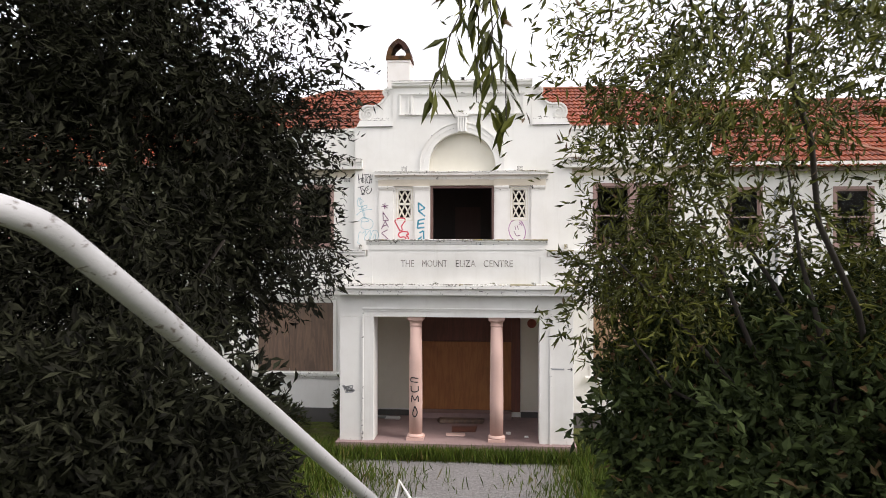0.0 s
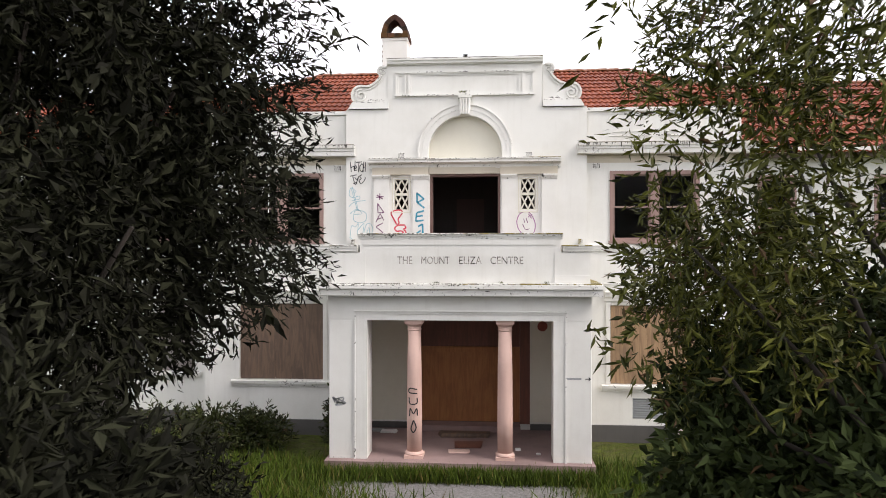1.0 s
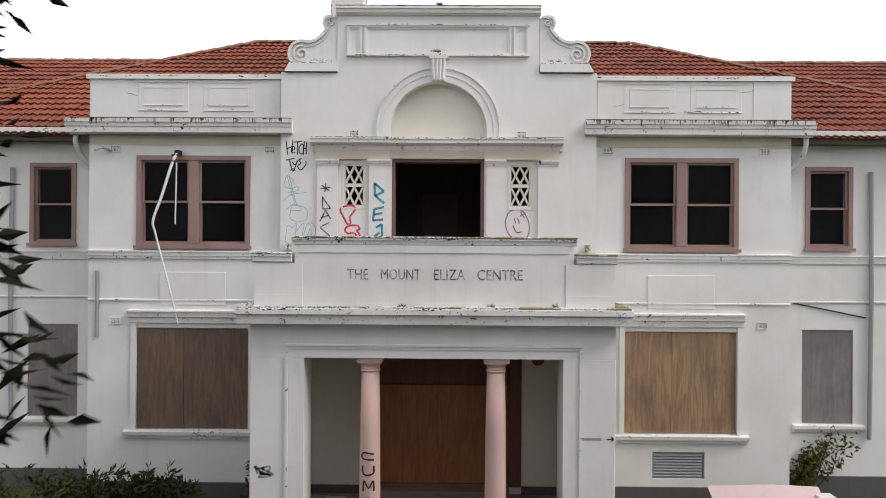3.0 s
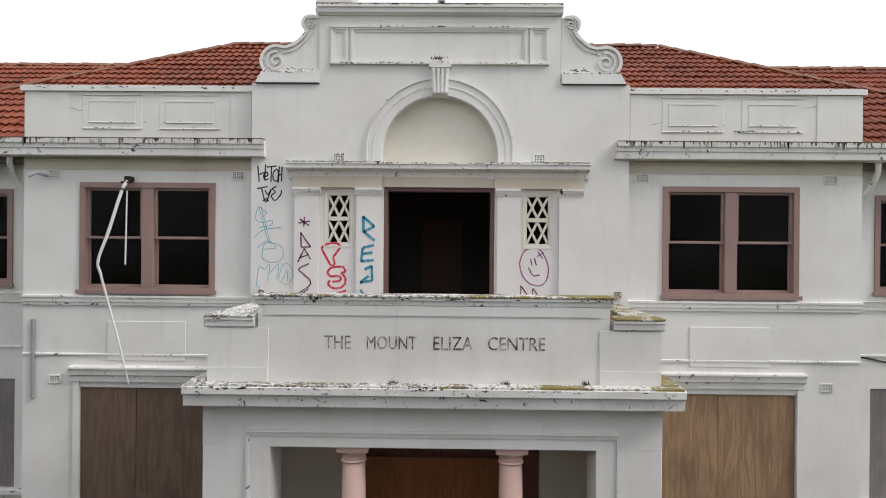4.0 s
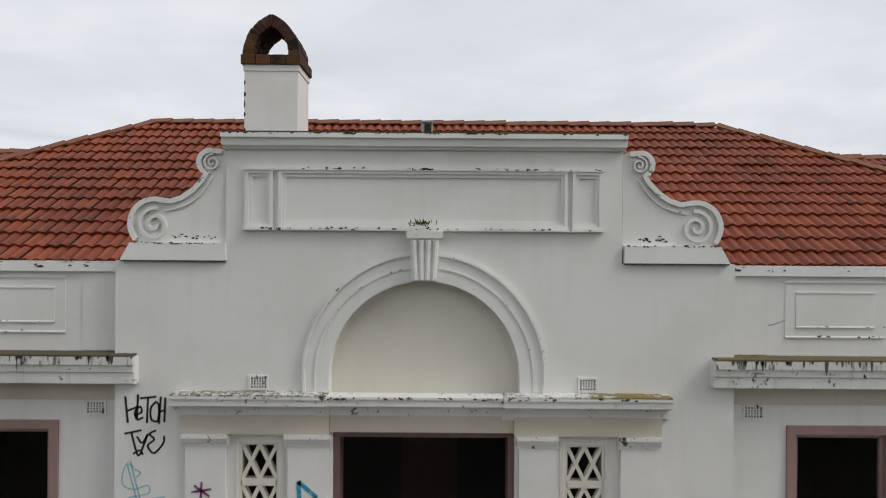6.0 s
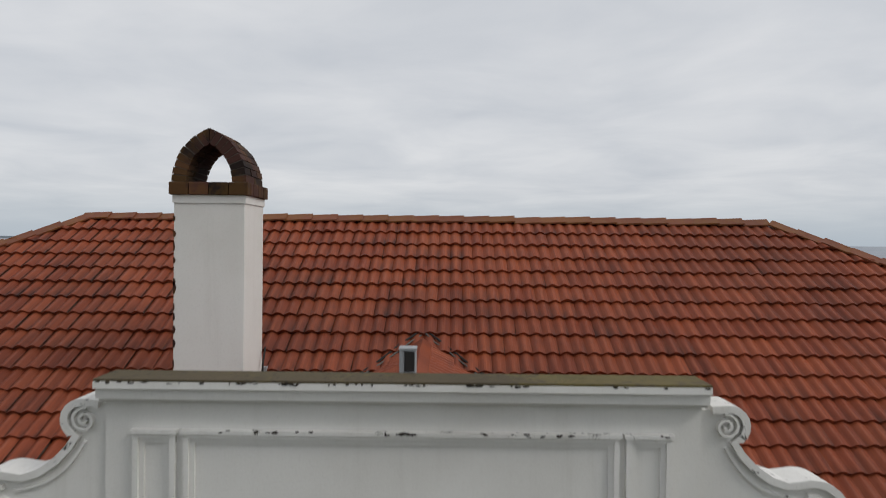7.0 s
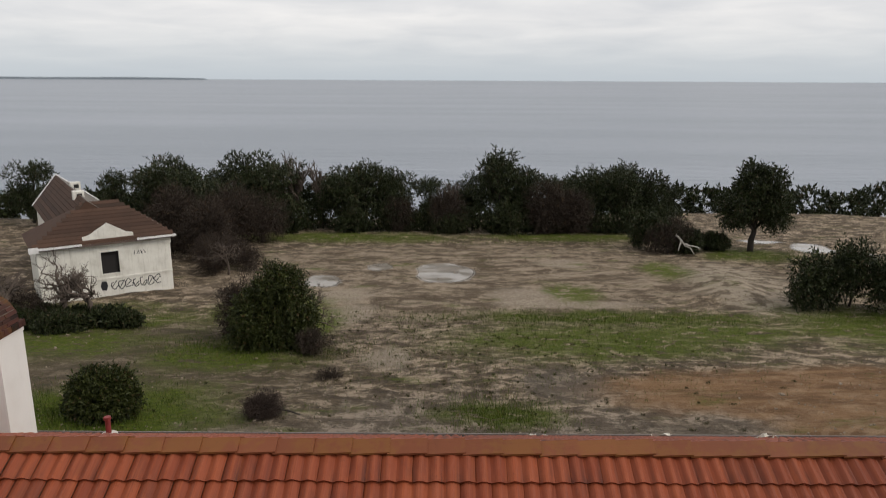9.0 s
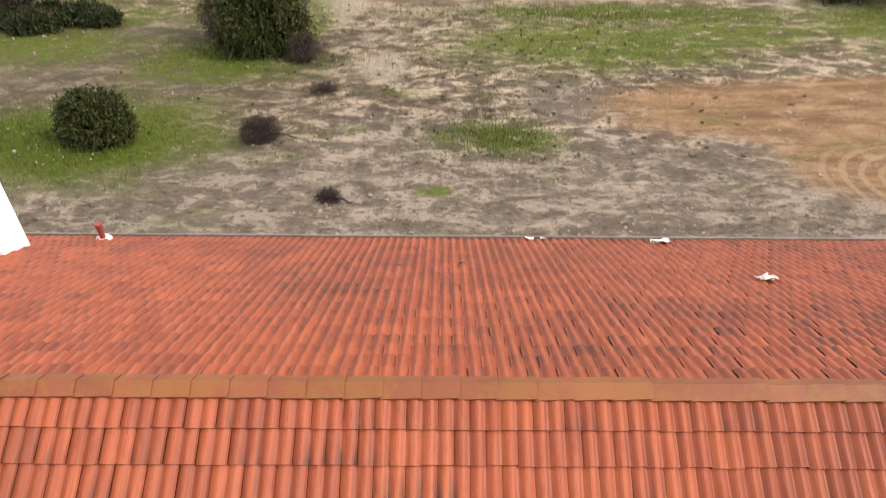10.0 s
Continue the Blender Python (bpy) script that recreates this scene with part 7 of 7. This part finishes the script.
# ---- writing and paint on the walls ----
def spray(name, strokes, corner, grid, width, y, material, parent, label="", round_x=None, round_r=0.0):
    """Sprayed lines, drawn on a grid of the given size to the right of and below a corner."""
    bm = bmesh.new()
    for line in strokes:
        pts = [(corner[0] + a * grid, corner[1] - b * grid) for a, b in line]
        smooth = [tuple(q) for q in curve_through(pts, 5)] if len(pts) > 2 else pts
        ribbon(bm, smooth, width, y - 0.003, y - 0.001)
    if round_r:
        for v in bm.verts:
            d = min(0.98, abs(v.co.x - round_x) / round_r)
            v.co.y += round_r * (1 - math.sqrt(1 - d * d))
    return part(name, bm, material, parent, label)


def spray_paint(name, colour):
    m, n, l, b = shader(name, 0.5)
    v = place_vec(n, l)
    c = blend(n, l, math_node(n, l, "MULTIPLY", steps(n, l, noise_node(n, l, v, 14.0, 5), 0.45, 0.8), 0.5), colour, (0.70, 0.69, 0.67))
    l.new(c, b.inputs["Base Color"])
    return m


RED, PURPLE, TEAL, SKY_BLUE = spray_paint("red_spray", (0.55, 0.02, 0.05)), spray_paint("purple_spray", (0.13, 0.02, 0.10)), spray_paint("teal_spray", (0.02, 0.25, 0.36)), spray_paint("pale_blue_spray", (0.18, 0.42, 0.50))
MAUVE, BLACK_INK = spray_paint("mauve_spray", (0.32, 0.10, 0.28)), plain("black_marker", (0.015, 0.015, 0.018), 0.5)
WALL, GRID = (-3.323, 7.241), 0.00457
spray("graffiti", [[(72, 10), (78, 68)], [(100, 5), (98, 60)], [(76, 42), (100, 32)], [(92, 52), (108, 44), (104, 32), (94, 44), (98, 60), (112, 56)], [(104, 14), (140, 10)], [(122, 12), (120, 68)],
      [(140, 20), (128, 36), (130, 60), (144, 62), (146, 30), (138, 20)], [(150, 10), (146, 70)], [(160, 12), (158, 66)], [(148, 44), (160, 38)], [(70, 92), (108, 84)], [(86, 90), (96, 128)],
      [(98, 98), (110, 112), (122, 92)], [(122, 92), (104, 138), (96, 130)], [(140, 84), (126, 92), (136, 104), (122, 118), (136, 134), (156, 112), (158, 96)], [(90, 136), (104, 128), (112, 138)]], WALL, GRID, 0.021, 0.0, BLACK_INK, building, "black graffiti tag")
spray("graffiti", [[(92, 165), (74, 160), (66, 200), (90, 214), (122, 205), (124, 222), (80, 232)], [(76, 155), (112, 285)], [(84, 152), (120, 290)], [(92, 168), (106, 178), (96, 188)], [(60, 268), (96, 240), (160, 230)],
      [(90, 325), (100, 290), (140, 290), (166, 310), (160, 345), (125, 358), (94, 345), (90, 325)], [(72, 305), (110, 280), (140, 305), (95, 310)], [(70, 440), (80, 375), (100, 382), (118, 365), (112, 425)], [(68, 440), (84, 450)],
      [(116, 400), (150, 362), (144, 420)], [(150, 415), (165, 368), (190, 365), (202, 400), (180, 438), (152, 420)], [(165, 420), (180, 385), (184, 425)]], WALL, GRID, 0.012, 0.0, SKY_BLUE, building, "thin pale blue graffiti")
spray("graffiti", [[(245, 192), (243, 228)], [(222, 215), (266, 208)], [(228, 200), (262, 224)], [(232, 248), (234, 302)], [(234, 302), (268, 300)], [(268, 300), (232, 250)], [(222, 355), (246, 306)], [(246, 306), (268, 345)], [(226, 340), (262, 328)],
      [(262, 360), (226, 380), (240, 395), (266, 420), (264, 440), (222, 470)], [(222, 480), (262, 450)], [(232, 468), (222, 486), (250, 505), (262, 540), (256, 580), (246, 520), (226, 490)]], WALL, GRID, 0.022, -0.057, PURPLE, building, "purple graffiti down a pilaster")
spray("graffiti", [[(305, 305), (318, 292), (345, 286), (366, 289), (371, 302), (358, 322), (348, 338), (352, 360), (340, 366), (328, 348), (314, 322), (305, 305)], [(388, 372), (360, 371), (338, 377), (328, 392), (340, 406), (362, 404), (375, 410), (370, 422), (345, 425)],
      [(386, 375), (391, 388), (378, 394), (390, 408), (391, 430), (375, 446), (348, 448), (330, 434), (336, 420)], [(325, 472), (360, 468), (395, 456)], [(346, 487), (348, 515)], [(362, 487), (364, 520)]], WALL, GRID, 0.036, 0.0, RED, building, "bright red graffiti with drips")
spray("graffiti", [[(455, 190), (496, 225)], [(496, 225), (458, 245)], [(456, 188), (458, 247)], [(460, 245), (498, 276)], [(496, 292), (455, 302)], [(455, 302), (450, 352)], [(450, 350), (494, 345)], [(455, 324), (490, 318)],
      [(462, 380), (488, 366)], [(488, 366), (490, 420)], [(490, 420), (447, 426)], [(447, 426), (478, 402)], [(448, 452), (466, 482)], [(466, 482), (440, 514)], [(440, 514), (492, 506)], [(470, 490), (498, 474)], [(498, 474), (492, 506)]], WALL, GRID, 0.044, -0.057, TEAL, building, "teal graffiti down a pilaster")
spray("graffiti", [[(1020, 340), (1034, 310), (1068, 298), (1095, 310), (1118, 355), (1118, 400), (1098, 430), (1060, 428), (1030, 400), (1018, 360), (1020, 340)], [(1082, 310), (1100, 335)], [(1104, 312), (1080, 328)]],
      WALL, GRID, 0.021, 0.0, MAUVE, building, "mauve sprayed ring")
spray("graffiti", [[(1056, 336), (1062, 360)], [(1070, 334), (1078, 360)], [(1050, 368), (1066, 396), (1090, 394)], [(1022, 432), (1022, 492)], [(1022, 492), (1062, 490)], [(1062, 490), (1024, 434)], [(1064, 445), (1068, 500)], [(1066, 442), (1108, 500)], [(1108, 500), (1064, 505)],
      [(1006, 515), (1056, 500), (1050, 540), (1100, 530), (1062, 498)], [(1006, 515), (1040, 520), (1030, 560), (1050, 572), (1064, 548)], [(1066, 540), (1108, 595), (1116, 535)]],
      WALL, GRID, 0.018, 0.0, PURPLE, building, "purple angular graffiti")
spray("graffiti", [[(14, 6), (-14, 2), (-18, 18), (14, 22)], [(-18, 38), (-14, 62), (12, 60), (14, 38)], [(-16, 110), (-13, 80), (0, 100), (12, 80), (15, 108)], [(0, 125), (-10, 158), (0, 172), (10, 152), (0, 125)]],
      (-1.015, 1.86), 0.0057, 0.026, PY + 0.24 - 0.172, BLACK_INK, building, "black letters sprayed down the column", -1.015, 0.172)


def faded_letters():
    m, n, l, b = shader("faded_sign_letters", 0.8)
    v = place_vec(n, l)
    worn = steps(n, l, noise_node(n, l, v, 5.0, 7, 0.75), 0.42, 0.60)
    l.new(blend(n, l, worn, (0.045, 0.038, 0.032), (0.44, 0.41, 0.37)), b.inputs["Base Color"])
    return m


LETTERS = faded_letters()


def wording(text, x0, x1, z0, z1, y, material, parent, name="sign_lettering", label=""):
    """Flat words in the built-in font, fitted to a width and height."""
    cu = bpy.data.curves.new(name, "FONT")
    cu.body, cu.extrude, cu.resolution_u = text, 0.001, 3
    tmp = new(name, cu)
    bpy.context.view_layer.update()
    me = bpy.data.meshes.new_from_object(tmp.evaluated_get(bpy.context.evaluated_depsgraph_get()))
    bpy.data.objects.remove(tmp)
    co = np.array([v.co for v in me.vertices])
    lo, hi = co.min(0), co.max(0)
    for v, c in zip(me.vertices, co):
        u, w = (c - lo)[:2] / (hi - lo)[:2]
        v.co = (x0 + u * (x1 - x0), y - 0.001 - 0.002 * (c[2] > 0), z0 + w * (z1 - z0))
    me.materials.clear()
    ob = linked(name, me, material, parent, label)
    return ob


for word, x0, x1 in (("THE", -1.36, -1.03), ("MOUNT", -0.83, -0.21), ("ELIZA", 0.0, 0.49), ("CENTRE", 0.68, 1.39)):
    wording(word, x0, x1, 4.60, 4.765, -2.801, LETTERS, building, label="faded dark capital letters on the balcony front")
part("notice_line", boxes((2.30, 2.64, PY - 0.004, PY - 0.001, 2.10, 2.14)), GREY, building)
spray("notice_arrow", [[(0, 0), (14, 0)], [(9, -5), (14, 0)], [(14, 0), (9, 5)]], (2.72, 2.12), 0.008, 0.018, PY, BLACK_INK, building)
gen = np.random.default_rng(2)
spray("scrawl", [[(gen.uniform(0, 45), gen.uniform(0, 26)) for _ in range(5)] for _ in range(3)], (-2.86, 1.66), 0.008, 0.03, PY, GREY, building)
stain = lathe(bmesh.new(), [(0.13, 0.0), (0.10, 0.004)], 0, 0, 14)
stain.transform(Matrix.Translation((1.98, -0.036, 2.95)) @ Matrix.Rotation(radians(90), 4, "X"))
part("red_stain", stain, plain("rust_red_stain", (0.28, 0.07, 0.05), 0.8), building)

# cracks in the parapets
for s, corner in ((-1, (-6.4, 8.2)), (-1, (-5.8, 8.26)), (1, (5.0, 8.26)), (1, (5.9, 8.2)), (1, (3.4, 7.95))):
    pts = [(0, 0)]
    for _ in range(7):
        pts.append((pts[-1][0] + gen.uniform(8, 22), pts[-1][1] + gen.normal(0, 7)))
    spray("crack", [pts], corner, 0.006, 0.006, WY, DARK, building)

# conduit that hangs off the left upper window, with its bracket
hose = thing("hanging_conduit", "loose white plastic conduit hanging from a dark bracket", "conduit", at=(-5.23, 0.1, 3.5))
bm = bmesh.new()
pipe(bm, [tuple(q) for q in curve_through([(-5.15, 0.0, 6.93), (-5.22, -0.06, 6.76), (-5.40, -0.12, 6.1), (-5.56, -0.14, 5.62), (-5.54, -0.1, 5.4), (-5.48, -0.04, 5.07), (-5.27, 0.02, 4.2), (-5.12, 0.05, 3.52)], 6)], 0.032, 8, 0.45)
part("conduit", bm, WHITE_METAL, hose, smooth=True)
bm = bmesh.new()
pipe(bm, [(-5.16, 0.0, 6.76), (-5.18, 0.0, 5.55)], 0.014, 6)
part("cord", bm, WHITE_METAL, hose)
bm = boxes((-5.20, -5.11, -0.02, 0.15, 6.92, 7.01), (-5.25, -5.08, -0.04, 0.0, 6.89, 6.922))
part("bracket", bm, BLACK, hose)
bm = bmesh.new()
pipe(bm, [(-6.55, 0.1, 7.02), (-6.6, -0.1, 7.05), (-6.72, -0.16, 6.98)], 0.03, 8)
part("wall_light_stub", bm, GREY, building)
bm = bmesh.new()
pipe(bm, [(-6.78, 0.12, 4.62), (-6.78, 0.12, 3.3)], 0.035, 8)
part("cut_pipe", bm, GREY, building)
bm = bmesh.new()
pipe(bm, [(7.4, 0.93, 4.02), (8.9, 0.92, 3.72)], 0.014, 6)
part("cable", bm, BLACK, building)
for x, z in ((2.93, 5.06), (-2.93, 5.06)):
    part("broken_stub", boxes((x - 0.05, x + 0.05, -0.1, -0.003, z, z + 0.12)), COPING, building)

# pink sheet leaning on the plinth
sheet = thing("wall_sheet", "faded pink sheet leaning against the wall base", "sheet", at=(6.1, -1.0, 0.0))
bm = prism(bmesh.new(), [(5.05, 0.72), (5.2, 0.15), (5.55, 0.0), (7.25, -0.05), (7.1, 0.72), (6.2, 0.76)], -0.02, 0.02)
for v in bm.verts:
    v.co.y += -1.25 + 0.75 * v.co.z + 0.05 * math.sin(v.co.x * 3)
part("panel", bm, PINK_SHEET, sheet)
part("prop", boxes((7.0, 7.3, -1.0, -0.7, 0.0, 0.62)), WHITE_METAL, sheet)

# litter on the porch floor
for i, (x, y, w, d, h, mat) in enumerate(((0.15, -1.55, 0.62, 0.5, 0.03, PLY_BROWN), (0.0, -0.75, 1.2, 0.28, 0.10, PLY_DARK), (-0.05, -2.1, 0.5, 0.22, 0.03, PINK), (-1.9, -0.5, 0.4, 0.2, 0.06, WHITE_METAL), (1.3, -1.9, 0.12, 0.1, 0.05, WHITE_METAL), (1.75, -2.2, 0.1, 0.08, 0.04, WHITE_METAL), (-2.2, -0.4, 0.3, 0.2, 0.05, GREY))):
    litter = thing("litter", "scrap of board and rubbish on the porch floor", "litter", "porch litter", (x, y, FLOOR_Z))
    bm = boxes((x - w / 2, x + w / 2, y - d / 2, y + d / 2, FLOOR_Z - 0.001, FLOOR_Z + h))
    for v in bm.verts:
        v.co.x += gen.uniform(-0.06, 0.06) * w
        v.co.y += gen.uniform(-0.1, 0.1) * d
    part("scrap", bm, mat, litter, bevel=0.008)

# scraps caught on the rear roof slope
for x, y, w in ((5.8, 10.6, 0.32), (4.9, 13.3, 0.38), (0.72, 11.5, 0.10), (-0.4, 11.3, 0.06), (2.2, 13.5, 0.2), (2.5, 13.5, 0.12)):
    z = RIDGE_Z - BACK * (y - RIDGE_Y) + 0.05
    rag = thing("rag", "crumpled pale rag caught on the roof tiles", "rag", "roof litter", (x, y, z))
    bm = bmesh.new()
    bmesh.ops.create_grid(bm, x_segments=5, y_segments=4, size=w / 2)
    for v in bm.verts:
        a, b2 = v.co.x, v.co.y
        v.co = (x + a + gen.normal(0, w * 0.06), y + b2 * 0.7 + gen.normal(0, w * 0.06), z + 0.03 - BACK * b2 * 0.7 + abs(gen.normal(0, w * 0.12)))
    bmesh.ops.solidify(bm, geom=list(bm.faces), thickness=0.008)
    part("cloth", bm, plain("pale_rag", (0.55, 0.52, 0.45) if w > 0.11 else (0.05, 0.05, 0.05), 0.9), rag)

# climbing weed on the side wall
gen = np.random.default_rng(77)
weed = thing("climbing_weed", "straggling green weed at the wall corner", "weed", at=(7.3, 0.7, 0.0))
bm = bmesh.new()
tips = []
for k in range(7):
    a = np.array([7.15 + 0.09 * k, 0.78, 0.1])
    b2 = a + [gen.uniform(-0.2, 0.7), gen.uniform(-0.15, 0.1), gen.uniform(0.6, 1.25)]
    pipe(bm, branch_line(a, b2, gen, 0.2, 5), 0.012, 5, 0.5)
    tips += [a + (b2 - a) * t for t in np.linspace(0.35, 1.05, 16)]
part("stems", bm, BARK, weed)
v, f = leaf_mesh(np.repeat(np.array(tips), 7, 0) + gen.normal(0, 0.08, (len(tips) * 7, 3)), unit(gen.normal(size=(len(tips) * 7, 3)) + [0, 0, -0.6]), np.full(len(tips) * 7, 0.11), np.full(len(tips) * 7, 0.025), gen)
soup("leaves", v.tolist(), f.tolist(), LEAF_LIGHT, weed)
for x, y, z in ((0.02, -0.12, 8.93), (-0.1, -0.14, 8.93), (0.9, -2.84, 4.17), (-0.5, -2.84, 4.17), (1.9, -2.84, 4.17)):
    tuft = thing("weed_tuft", "small green weed rooted on a ledge", "weed", "ledge weeds", (x, y, z))
    k = 26
    v, f = leaf_mesh(np.tile([x, y, z], (k, 1)) + gen.normal(0, 0.02, (k, 3)) * [1.5, 1, 0.2], unit(gen.normal(0, 0.6, (k, 3)) + [0, 0, 1]), gen.uniform(0.03, 0.08, k), np.full(k, 0.007), gen)
    soup("leaves", v.tolist(), f.tolist(), LEAF_LIGHT, tuft)

# bent white pole that leans across the way in
pole = thing("leaning_pole", "bent white steel pole leaning through the trees", "pole", at=(1.22, -10.35, 0.0))
bm = bmesh.new()
pipe(bm, [tuple(q) for q in curve_through([(-1.6, -18.80, 5.04), (-0.6, -18.78, 5.06), (-0.05, -18.78, 5.065), (0.10, -18.72, 5.05), (0.155, -18.5, 4.93), (0.255, -17.7, 4.45), (0.37, -16.7, 3.85), (0.72, -14.0, 2.20), (1.22, -10.35, -0.02)], 8)], 0.031, 14)
part("tube", bm, POLE, pole, smooth=True)
bm = boxes((0.52, 0.68, -15.66, -15.56, 3.34, 3.40))
pipe(bm, [(0.38, -15.6, 3.30), (0.43, -15.6, 3.52), (0.53, -15.6, 3.36)], 0.014, 6)
part("bracket", bm, WHITE_METAL, pole)
